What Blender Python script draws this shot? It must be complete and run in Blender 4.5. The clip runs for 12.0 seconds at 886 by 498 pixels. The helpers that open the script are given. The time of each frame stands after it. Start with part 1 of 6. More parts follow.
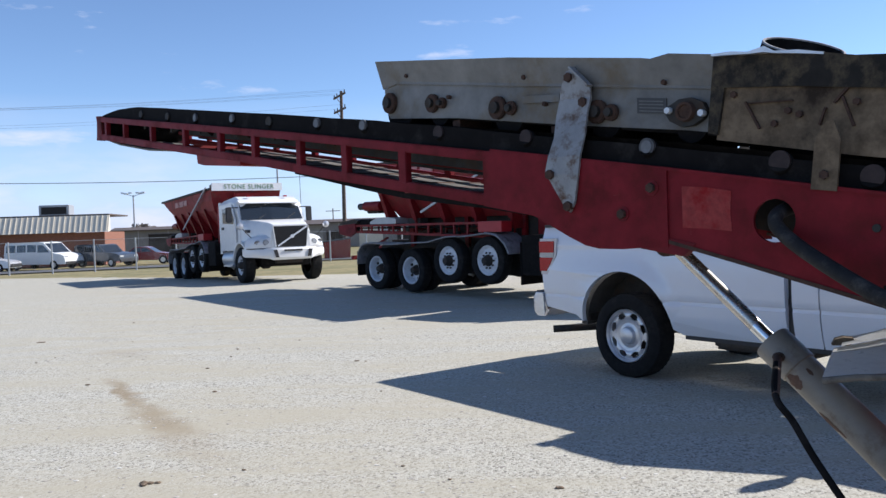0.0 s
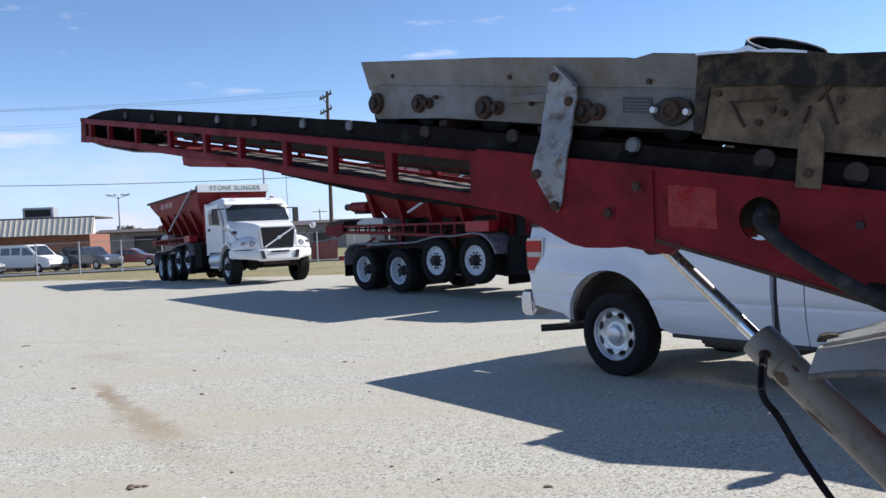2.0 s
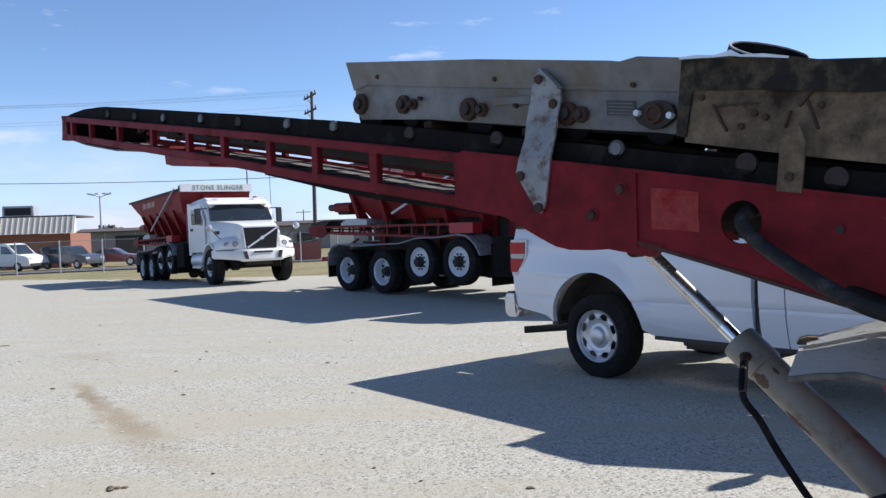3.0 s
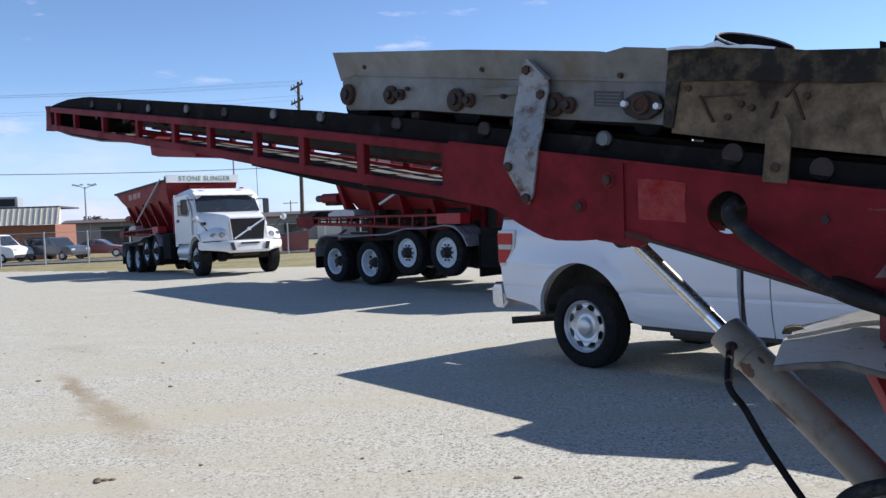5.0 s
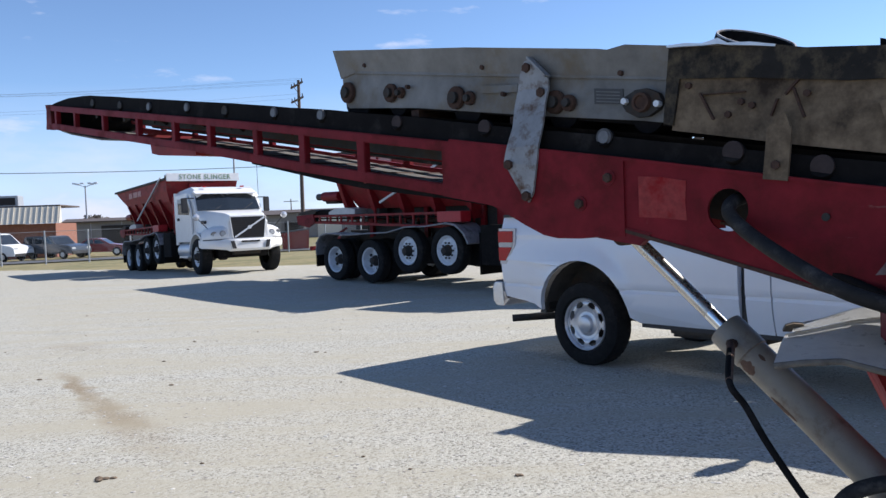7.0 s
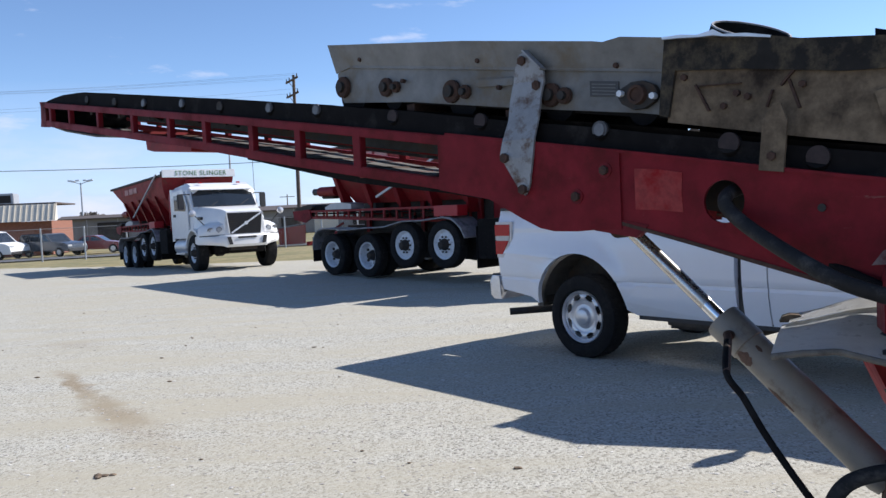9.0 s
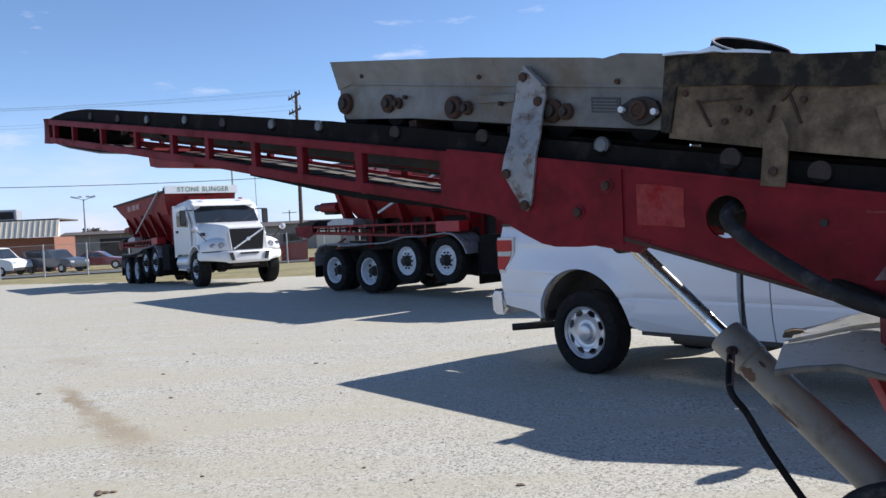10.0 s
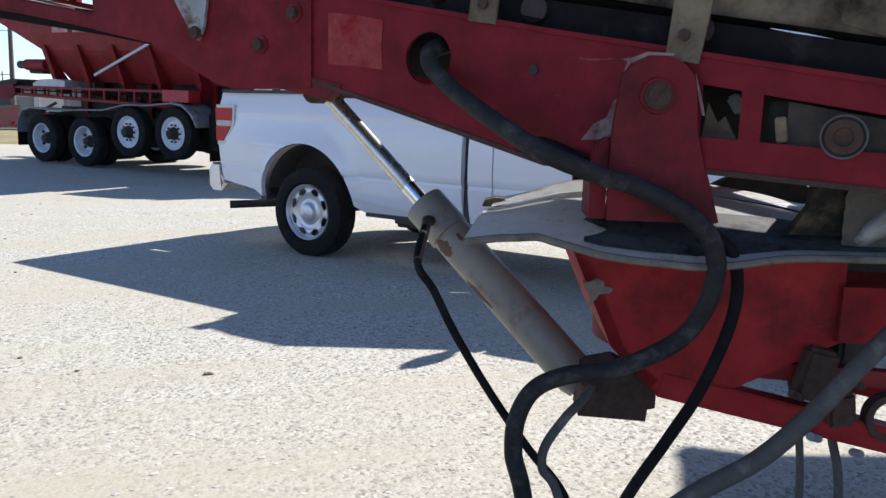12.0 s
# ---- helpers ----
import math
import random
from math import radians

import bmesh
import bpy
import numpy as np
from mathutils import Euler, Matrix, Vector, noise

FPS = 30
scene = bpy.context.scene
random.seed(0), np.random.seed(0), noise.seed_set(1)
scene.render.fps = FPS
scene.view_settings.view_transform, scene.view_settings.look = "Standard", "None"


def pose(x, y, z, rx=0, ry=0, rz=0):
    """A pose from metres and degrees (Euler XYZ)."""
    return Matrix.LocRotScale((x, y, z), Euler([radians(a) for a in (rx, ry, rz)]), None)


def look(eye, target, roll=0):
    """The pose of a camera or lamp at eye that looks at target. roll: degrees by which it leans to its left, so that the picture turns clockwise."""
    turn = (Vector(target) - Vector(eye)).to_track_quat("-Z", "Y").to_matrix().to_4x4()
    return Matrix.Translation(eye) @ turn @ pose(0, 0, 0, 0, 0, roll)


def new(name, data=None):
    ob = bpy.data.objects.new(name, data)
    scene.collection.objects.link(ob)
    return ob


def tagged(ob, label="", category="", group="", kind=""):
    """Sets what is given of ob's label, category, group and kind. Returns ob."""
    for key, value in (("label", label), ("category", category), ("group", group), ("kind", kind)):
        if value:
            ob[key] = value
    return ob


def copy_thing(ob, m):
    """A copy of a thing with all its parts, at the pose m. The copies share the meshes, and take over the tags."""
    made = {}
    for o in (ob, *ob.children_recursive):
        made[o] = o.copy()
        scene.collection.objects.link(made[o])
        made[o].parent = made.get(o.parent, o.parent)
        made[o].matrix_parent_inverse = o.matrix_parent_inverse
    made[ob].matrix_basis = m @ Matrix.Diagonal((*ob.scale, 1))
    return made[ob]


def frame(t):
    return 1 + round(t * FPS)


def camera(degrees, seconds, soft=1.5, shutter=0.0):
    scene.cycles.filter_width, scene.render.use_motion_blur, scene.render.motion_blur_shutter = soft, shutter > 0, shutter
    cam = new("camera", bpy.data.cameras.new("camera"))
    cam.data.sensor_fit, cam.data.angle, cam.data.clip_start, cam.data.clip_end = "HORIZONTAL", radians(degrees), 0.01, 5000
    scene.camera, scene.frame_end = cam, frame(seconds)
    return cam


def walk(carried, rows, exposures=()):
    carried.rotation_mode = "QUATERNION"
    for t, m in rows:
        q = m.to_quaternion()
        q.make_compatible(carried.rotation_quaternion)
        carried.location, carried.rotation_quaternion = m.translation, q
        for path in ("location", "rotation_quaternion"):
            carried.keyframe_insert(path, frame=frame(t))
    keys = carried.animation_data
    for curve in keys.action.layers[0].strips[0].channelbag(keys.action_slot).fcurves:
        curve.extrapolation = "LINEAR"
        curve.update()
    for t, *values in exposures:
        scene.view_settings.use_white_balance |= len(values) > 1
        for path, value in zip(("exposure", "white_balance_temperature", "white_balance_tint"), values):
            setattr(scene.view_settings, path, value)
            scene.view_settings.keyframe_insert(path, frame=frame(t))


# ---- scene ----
cam = camera(57.21, 12.0, 1.45, 0.12)


def shot(x, y, z, yaw, pitch, roll):
    return pose(x, y, z, 90 + pitch, 0, yaw) @ pose(0, 0, 0, 0, 0, roll)


EYE = 1.450
WALK = (
    (0.0, 0.000, 0.000, EYE, 3.14, -1.62, -2.05), (0.5, 0.000, 0.000, EYE, 3.10, -1.89, -2.32),
    (1.0, 0.000, 0.000, EYE, 2.79, -2.29, -2.53), (1.5, 0.000, 0.000, EYE, 2.49, -2.02, -2.33),
    (2.0, 0.000, 0.000, EYE, 2.25, -1.65, -2.42), (2.5, 0.000, 0.000, EYE, 1.52, -1.47, -2.13),
    (4.5, 0.000, 0.000, EYE, 0.59, -2.28, -2.10), (5.0, 0.000, 0.000, EYE, 0.26, -2.28, -2.12),
    (5.5, 0.000, 0.000, EYE, -0.00, -2.35, -2.53), (6.0, 0.000, 0.000, EYE, -0.04, -2.48, -2.34),
    (6.5, 0.000, 0.000, EYE, 0.24, -2.11, -2.24), (7.0, 0.000, 0.000, EYE, 0.30, -2.42, -2.23),
    (9.0, 0.000, 0.000, EYE, 0.10, -2.85, -2.74), (9.5, 0.000, 0.000, EYE, 0.57, -2.44, -3.17),
    (10.0, 0.000, 0.000, EYE, 0.19, -1.74, -2.81), (10.5, 0.000, 0.000, EYE, 1.06, -2.00, -2.25),
    (11.0, 0.160, 0.220, EYE - 0.035, -7.19, -5.45, -0.71), (11.5, 0.245, 0.300, EYE - 0.110, -17.55, -8.09, 2.35),
    (12.0, 0.285, 0.470, EYE - 0.150, -17.43, -9.78, 1.54),
)
walk(cam, [(t, shot(*r)) for t, *r in WALK], [(0.0, 0.53, 6230, 13), (10.5, 0.53, 6230, 13), (11.0, 0.57, 6230, 13), (11.5, 0.86, 6330, 13), (12.0, 0.92, 6350, 13)])

# ---- daylight ----
SUN_TOWARD = Vector((1.19, 0.52, 1.0)).normalized()
world = bpy.data.worlds.new("sky")
scene.world = world
world.use_nodes = True
wn, wl = world.node_tree.nodes, world.node_tree.links
sky = wn.new("ShaderNodeTexSky")
sky.sky_type = "NISHITA"
sky.sun_disc = False
sky.sun_elevation = math.asin(SUN_TOWARD.z)
sky.sun_rotation = math.atan2(SUN_TOWARD.x, SUN_TOWARD.y)
sky.air_density, sky.dust_density, sky.ozone_density = 1.0, 0.0, 3.6
sky.altitude = 2200
# thin clouds low over the horizon
geo = wn.new("ShaderNodeTexCoord")
mapping = wn.new("ShaderNodeMapping")
mapping.inputs["Scale"].default_value = (5.0, 5.0, 17.0)
mapping.inputs["Location"].default_value = (2.3, 0.4, 0.6)
clouds = wn.new("ShaderNodeTexNoise")
clouds.inputs["Scale"].default_value = 1.0
clouds.inputs["Detail"].default_value = 7.0
clouds.inputs["Roughness"].default_value = 0.55
ramp = wn.new("ShaderNodeValToRGB")
ramp.color_ramp.elements[0].position, ramp.color_ramp.elements[1].position = 0.15, 0.52
split = wn.new("ShaderNodeSeparateXYZ")
band = wn.new("ShaderNodeMapRange")
band.inputs["From Min"].default_value, band.inputs["From Max"].default_value = 0.16, 0.0
band.inputs["To Min"].default_value, band.inputs["To Max"].default_value = 0.0, 0.95
fac = wn.new("ShaderNodeMath")
fac.operation = "MULTIPLY"
mixer = wn.new("ShaderNodeMix")
mixer.data_type = "RGBA"
veil = wn.new("ShaderNodeMix")
veil.data_type = "RGBA"
veil.inputs["A"].default_value, veil.inputs["B"].default_value = (3.6, 4.4, 6.1, 1), (5.2, 5.15, 5.8, 1)
puffs = wn.new("ShaderNodeValToRGB")
puffs.color_ramp.elements[0].position, puffs.color_ramp.elements[1].position = 0.50, 0.66
wl.new(clouds.outputs["Fac"], puffs.inputs["Fac"])
wl.new(puffs.outputs["Color"], veil.inputs["Factor"])
wl.new(veil.outputs["Result"], mixer.inputs["B"])
wl.new(geo.outputs["Generated"], mapping.inputs["Vector"])
wl.new(mapping.outputs["Vector"], clouds.inputs["Vector"])
wl.new(clouds.outputs["Fac"], ramp.inputs["Fac"])
wl.new(geo.outputs["Generated"], split.inputs["Vector"])
wl.new(split.outputs["Z"], band.inputs["Value"])
wl.new(ramp.outputs["Color"], fac.inputs[0])
wl.new(band.outputs["Result"], fac.inputs[1])
wl.new(fac.outputs["Value"], mixer.inputs["Factor"])
wl.new(sky.outputs["Color"], mixer.inputs["A"])
backdrop = wn["Background"]
backdrop.inputs["Strength"].default_value = 0.114
# small loose puffs higher up
high = wn.new("ShaderNodeMapping")
high.inputs["Scale"].default_value = (3.4, 3.4, 15.0)
high.inputs["Location"].default_value = (0.9, 1.7, 0.25)
wisps = wn.new("ShaderNodeTexNoise")
wisps.inputs["Scale"].default_value, wisps.inputs["Detail"].default_value, wisps.inputs["Roughness"].default_value = 1.6, 8.0, 0.6
wisp_ramp = wn.new("ShaderNodeValToRGB")
wisp_ramp.color_ramp.elements[0].position, wisp_ramp.color_ramp.elements[1].position = 0.60, 0.74
wisp_ramp.color_ramp.elements[1].color = (0.8, 0.8, 0.8, 1)
cap = wn.new("ShaderNodeMix")
cap.data_type = "RGBA"
cap.inputs["B"].default_value = (5.0, 5.3, 6.2, 1)
wl.new(geo.outputs["Generated"], high.inputs["Vector"])
wl.new(high.outputs["Vector"], wisps.inputs["Vector"])
wl.new(wisps.outputs["Fac"], wisp_ramp.inputs["Fac"])
wl.new(wisp_ramp.outputs["Color"], cap.inputs["Factor"])
wl.new(mixer.outputs["Result"], cap.inputs["A"])
wl.new(cap.outputs["Result"], backdrop.inputs["Color"])
sun = new("sun", bpy.data.lights.new("sun", "SUN"))
sun.data.energy, sun.data.angle, sun.data.color = 5.0, radians(0.55), (1.0, 0.955, 0.885)
sun.matrix_world = look((30, 25, 40), Vector((30, 25, 40)) - SUN_TOWARD)


# ---- materials ----
def stuff(name, color, rough=0.6, metal=0.0, vary=0.15, scale=6.0, dirt=None, dirt_amount=0.3, dirt_scale=1.5, bump=0.0, bump_scale=60.0, spec=0.5, coat=0.0, island=0.0):
    """A surface: base colour with grain, larger stains of a second colour, and fine relief."""
    m = bpy.data.materials.new(name)
    m.use_nodes = True
    n, l = m.node_tree.nodes, m.node_tree.links
    b = n["Principled BSDF"]
    b.inputs["Roughness"].default_value, b.inputs["Metallic"].default_value = rough, metal
    b.inputs["Specular IOR Level"].default_value, b.inputs["Coat Weight"].default_value = spec, coat
    b.inputs["Coat Roughness"].default_value = 0.06
    tc = n.new("ShaderNodeTexCoord")
    grain = n.new("ShaderNodeTexNoise")
    grain.inputs["Scale"].default_value, grain.inputs["Detail"].default_value = scale, 8
    grain.inputs["Roughness"].default_value = 0.65
    l.new(tc.outputs["Object"], grain.inputs["Vector"])
    r1 = n.new("ShaderNodeValToRGB")
    r1.color_ramp.elements[0].position, r1.color_ramp.elements[1].position = 0.3, 0.7
    lo = [max(0, c * (1 - vary)) for c in color]
    hi = [min(1, c * (1 + vary)) for c in color]
    r1.color_ramp.elements[0].color, r1.color_ramp.elements[1].color = (*lo, 1), (*hi, 1)
    l.new(grain.outputs["Fac"], r1.inputs["Fac"])
    last = r1.outputs["Color"]
    if dirt:
        big = n.new("ShaderNodeTexNoise")
        big.inputs["Scale"].default_value, big.inputs["Detail"].default_value = dirt_scale, 6
        big.inputs["Roughness"].default_value = 0.7
        l.new(tc.outputs["Object"], big.inputs["Vector"])
        r2 = n.new("ShaderNodeValToRGB")
        r2.color_ramp.elements[0].position, r2.color_ramp.elements[1].position = 0.62 - 0.3 * dirt_amount, 0.8 - 0.25 * dirt_amount
        l.new(big.outputs["Fac"], r2.inputs["Fac"])
        mx = n.new("ShaderNodeMix")
        mx.data_type = "RGBA"
        mx.inputs["B"].default_value = (*dirt, 1)
        l.new(r2.outputs["Color"], mx.inputs["Factor"])
        l.new(last, mx.inputs["A"])
        last = mx.outputs["Result"]
        rr = n.new("ShaderNodeMapRange")
        rr.inputs["To Min"].default_value, rr.inputs["To Max"].default_value = rough, min(1, rough + 0.3)
        l.new(r2.outputs["Color"], rr.inputs["Value"])
        l.new(rr.outputs["Result"], b.inputs["Roughness"])
    l.new(last, b.inputs["Base Color"])
    if bump:
        fine = n.new("ShaderNodeTexNoise")
        fine.inputs["Scale"].default_value, fine.inputs["Detail"].default_value = bump_scale, 5
        l.new(tc.outputs["Object"], fine.inputs["Vector"])
        bp = n.new("ShaderNodeBump")
        bp.inputs["Strength"].default_value, bp.inputs["Distance"].default_value = bump, 0.01
        l.new(fine.outputs["Fac"], bp.inputs["Height"])
        l.new(bp.outputs["Normal"], b.inputs["Normal"])
    return m


def scratched(m, color, amount, scale=3.0):
    """Adds thin pale scuffs and scratches to a painted surface."""
    n, l = m.node_tree.nodes, m.node_tree.links
    b = n["Principled BSDF"]
    old = b.inputs["Base Color"].links[0].from_socket
    tc = n.new("ShaderNodeTexCoord")
    total = None
    for turn, stretch, edge in ((0.3, (1.0, 9.0, 9.0), 0.66), (-0.9, (7.0, 1.2, 5.0), 0.69), (0.0, (1.2, 1.2, 1.2), 0.70)):
        mp = n.new("ShaderNodeMapping")
        mp.inputs["Rotation"].default_value, mp.inputs["Scale"].default_value = (turn, turn, turn), stretch
        nz = n.new("ShaderNodeTexNoise")
        nz.inputs["Scale"].default_value, nz.inputs["Detail"].default_value, nz.inputs["Roughness"].default_value = scale, 9, 0.75
        rp = n.new("ShaderNodeValToRGB")
        rp.color_ramp.elements[0].position, rp.color_ramp.elements[1].position = edge, edge + 0.05
        l.new(tc.outputs["Object"], mp.inputs["Vector"])
        l.new(mp.outputs["Vector"], nz.inputs["Vector"])
        l.new(nz.outputs["Fac"], rp.inputs["Fac"])
        if total is None:
            total = rp.outputs["Color"]
        else:
            mx = n.new("ShaderNodeMath")
            mx.operation = "MAXIMUM"
            l.new(total, mx.inputs[0])
            l.new(rp.outputs["Color"], mx.inputs[1])
            total = mx.outputs["Value"]
    k = n.new("ShaderNodeMath")
    k.operation = "MULTIPLY"
    k.inputs[1].default_value = amount
    l.new(total, k.inputs[0])
    mix = n.new("ShaderNodeMix")
    mix.data_type = "RGBA"
    mix.inputs["B"].default_value = (*color, 1)
    l.new(k.outputs["Value"], mix.inputs["Factor"])
    l.new(old, mix.inputs["A"])
    l.new(mix.outputs["Result"], b.inputs["Base Color"])
    return m


def gravel_material():
    m = bpy.data.materials.new("crushed limestone gravel")
    m.use_nodes = True
    n, l = m.node_tree.nodes, m.node_tree.links
    b = n["Principled BSDF"]
    b.inputs["Roughness"].default_value, b.inputs["Specular IOR Level"].default_value = 0.95, 0.2
    tc = n.new("ShaderNodeTexCoord")
    stone = n.new("ShaderNodeTexVoronoi")
    stone.inputs["Scale"].default_value = 72.0
    l.new(tc.outputs["Object"], stone.inputs["Vector"])
    grit = n.new("ShaderNodeTexNoise")
    grit.inputs["Scale"].default_value, grit.inputs["Detail"].default_value, grit.inputs["Roughness"].default_value = 55, 8, 0.85
    patch = n.new("ShaderNodeTexNoise")
    patch.inputs["Scale"].default_value, patch.inputs["Detail"].default_value, patch.inputs["Roughness"].default_value = 0.85, 9, 0.68
    l.new(tc.outputs["Object"], grit.inputs["Vector"])
    track = n.new("ShaderNodeMapping")
    track.inputs["Rotation"].default_value = (0, 0, radians(50))
    track.inputs["Scale"].default_value = (0.45, 2.0, 1)
    l.new(tc.outputs["Object"], track.inputs["Vector"])
    l.new(track.outputs["Vector"], patch.inputs["Vector"])
    bw = n.new("ShaderNodeRGBToBW")
    l.new(stone.outputs["Color"], bw.inputs["Color"])
    tone = n.new("ShaderNodeValToRGB")
    e = tone.color_ramp.elements
    e[0].color, e[1].color = (0.180, 0.173, 0.150, 1), (0.515, 0.500, 0.436, 1)
    e[0].position, e[1].position = 0.1, 0.85
    mid = e.new(0.34)
    mid.color = (0.378, 0.363, 0.307, 1)
    l.new(bw.outputs["Val"], tone.inputs["Fac"])
    dust = n.new("ShaderNodeMix")
    dust.data_type = "RGBA"
    dust.inputs["B"].default_value = (0.398, 0.367, 0.285, 1)
    pr = n.new("ShaderNodeValToRGB")
    pr.color_ramp.elements[0].position, pr.color_ramp.elements[1].position = 0.42, 0.62
    pr.color_ramp.elements[0].color, pr.color_ramp.elements[1].color = (0.0, 0.0, 0.0, 1), (0.84, 0.84, 0.84, 1)
    l.new(patch.outputs["Fac"], pr.inputs["Fac"])
    l.new(pr.outputs["Color"], dust.inputs["Factor"])
    soft = n.new("ShaderNodeMix")
    soft.data_type, soft.blend_type = "RGBA", "OVERLAY"
    soft.inputs["Factor"].default_value = 0.30
    l.new(tone.outputs["Color"], soft.inputs["A"])
    l.new(soft.outputs["Result"], dust.inputs["A"])
    clump = n.new("ShaderNodeTexNoise")
    clump.inputs["Scale"].default_value, clump.inputs["Detail"].default_value, clump.inputs["Roughness"].default_value = 26, 6, 0.75
    l.new(tc.outputs["Object"], clump.inputs["Vector"])
    both = n.new("ShaderNodeMath")
    both.operation = "MULTIPLY_ADD"
    both.inputs[1].default_value, both.inputs[2].default_value = 0.9, -0.45
    l.new(clump.outputs["Fac"], both.inputs[0])
    coarse = n.new("ShaderNodeMath")
    coarse.operation = "ADD"
    l.new(both.outputs["Value"], coarse.inputs[0])
    l.new(grit.outputs["Fac"], coarse.inputs[1])
    l.new(coarse.outputs["Value"], soft.inputs["B"])
    # brown stains left where a vehicle dripped and scraped
    last = dust.outputs["Result"]
    for (x0, y0), (x1, y1), wide, amount in (((-3.9, 8.05), (-2.95, 6.7), 0.075, 1.35), ((-3.1, 6.9), (-2.3, 5.75), 0.12, 0.8), ((-2.9, 6.6), (-1.75, 5.0), 0.17, 0.5), ((-5.2, 10.6), (-4.2, 9.6), 0.25, 0.4), ((-1.3, 3.9), (-1.1, 3.6), 0.12, 0.6)):
        d = Vector((x1 - x0, y1 - y0, 0))
        place = n.new("ShaderNodeMapping")
        place.vector_type = "TEXTURE"
        place.inputs["Location"].default_value = ((x0 + x1) / 2, (y0 + y1) / 2, 0)
        place.inputs["Rotation"].default_value = (0, 0, math.atan2(d.y, d.x))
        place.inputs["Scale"].default_value = (d.length * 0.65, wide * 1.6, 1)
        wob = n.new("ShaderNodeMix")
        wob.data_type, wob.blend_type = "RGBA", "LINEAR_LIGHT"
        wob.inputs["Factor"].default_value = 0.15
        rag = n.new("ShaderNodeTexNoise")
        rag.inputs["Scale"].default_value, rag.inputs["Detail"].default_value = 4.0, 8
        l.new(tc.outputs["Object"], rag.inputs["Vector"])
        l.new(tc.outputs["Object"], wob.inputs["A"])
        l.new(rag.outputs["Color"], wob.inputs["B"])
        l.new(wob.outputs["Result"], place.inputs["Vector"])
        far = n.new("ShaderNodeVectorMath")
        far.operation = "LENGTH"
        flat = n.new("ShaderNodeVectorMath")
        flat.operation = "MULTIPLY"
        flat.inputs[1].default_value = (1, 1, 0)
        l.new(place.outputs["Vector"], flat.inputs[0])
        l.new(flat.outputs["Vector"], far.inputs[0])
        fade = n.new("ShaderNodeMapRange")
        fade.inputs["From Min"].default_value, fade.inputs["From Max"].default_value = 1.0, 0.25
        fade.inputs["To Min"].default_value, fade.inputs["To Max"].default_value = 0.0, amount
        l.new(far.outputs["Value"], fade.inputs["Value"])
        spotty = n.new("ShaderNodeMath")
        spotty.operation = "MULTIPLY"
        l.new(fade.outputs["Result"], spotty.inputs[0])
        l.new(grit.outputs["Fac"], spotty.inputs[1])
        stain = n.new("ShaderNodeMix")
        stain.data_type = "RGBA"
        stain.inputs["B"].default_value = (0.215, 0.152, 0.078, 1)
        l.new(spotty.outputs["Value"], stain.inputs["Factor"])
        l.new(last, stain.inputs["A"])
        last = stain.outputs["Result"]
    l.new(last, b.inputs["Base Color"])
    add = n.new("ShaderNodeMath")
    add.operation = "SUBTRACT"
    l.new(grit.outputs["Fac"], add.inputs[0])
    l.new(stone.outputs["Distance"], add.inputs[1])
    bp = n.new("ShaderNodeBump")
    bp.inputs["Distance"].default_value = 0.008
    smooth = n.new("ShaderNodeMath")
    smooth.operation = "MULTIPLY_ADD"
    smooth.inputs[1].default_value, smooth.inputs[2].default_value = -0.22, 0.33
    l.new(pr.outputs["Color"], smooth.inputs[0])
    l.new(smooth.outputs["Value"], bp.inputs["Strength"])
    l.new(add.outputs["Value"], bp.inputs["Height"])
    l.new(bp.outputs["Normal"], b.inputs["Normal"])
    return m


GRAVEL = gravel_material()
GRASS = stuff("dry winter grass", (0.24, 0.20, 0.09), 0.95, vary=0.4, scale=3.0, dirt=(0.13, 0.13, 0.05), dirt_amount=0.5, dirt_scale=0.3, bump=0.6, bump_scale=20)
ASPHALT = stuff("asphalt", (0.10, 0.10, 0.10), 0.9, vary=0.2, scale=4)
MUD = stuff("brown dirt", (0.17, 0.125, 0.085), 0.95, vary=0.3, scale=20, bump=0.5, bump_scale=60)
STONE = stuff("loose limestone", (0.42, 0.40, 0.36), 0.95, vary=0.35, scale=40)
RED = stuff("worn red enamel", (0.185, 0.009, 0.013), 0.45, vary=0.16, scale=9, dirt=(0.13, 0.016, 0.016), dirt_amount=0.35, dirt_scale=4, bump=0.06, bump_scale=25, spec=0.18)
RED_WORN = scratched(stuff("scratched red enamel", (0.170, 0.012, 0.018), 0.5, vary=0.25, scale=9, dirt=(0.085, 0.014, 0.013), dirt_amount=0.42, dirt_scale=3.4, bump=0.06, bump_scale=18, spec=0.10), (0.24, 0.12, 0.10), 0.7, 4.0)
RED_GRIMY = scratched(stuff("grimy red enamel", (0.165, 0.014, 0.020), 0.5, vary=0.25, scale=7, dirt=(0.05, 0.016, 0.014), dirt_amount=0.5, dirt_scale=2.6, bump=0.08, bump_scale=18, spec=0.12), (0.24, 0.14, 0.12), 0.6, 3.0)
RED_FRAME = scratched(stuff("bright red frame enamel", (0.30, 0.017, 0.019), 0.5, vary=0.25, scale=7, dirt=(0.09, 0.018, 0.015), dirt_amount=0.45, dirt_scale=3.2, bump=0.08, bump_scale=18, spec=0.15), (0.24, 0.14, 0.12), 0.6, 3.0)
RED_DUSTY = stuff("dusty red paint", (0.22, 0.017, 0.018), 0.6, spec=0.3, vary=0.25, scale=5, dirt=(0.13, 0.06, 0.045), dirt_amount=0.3, dirt_scale=3)
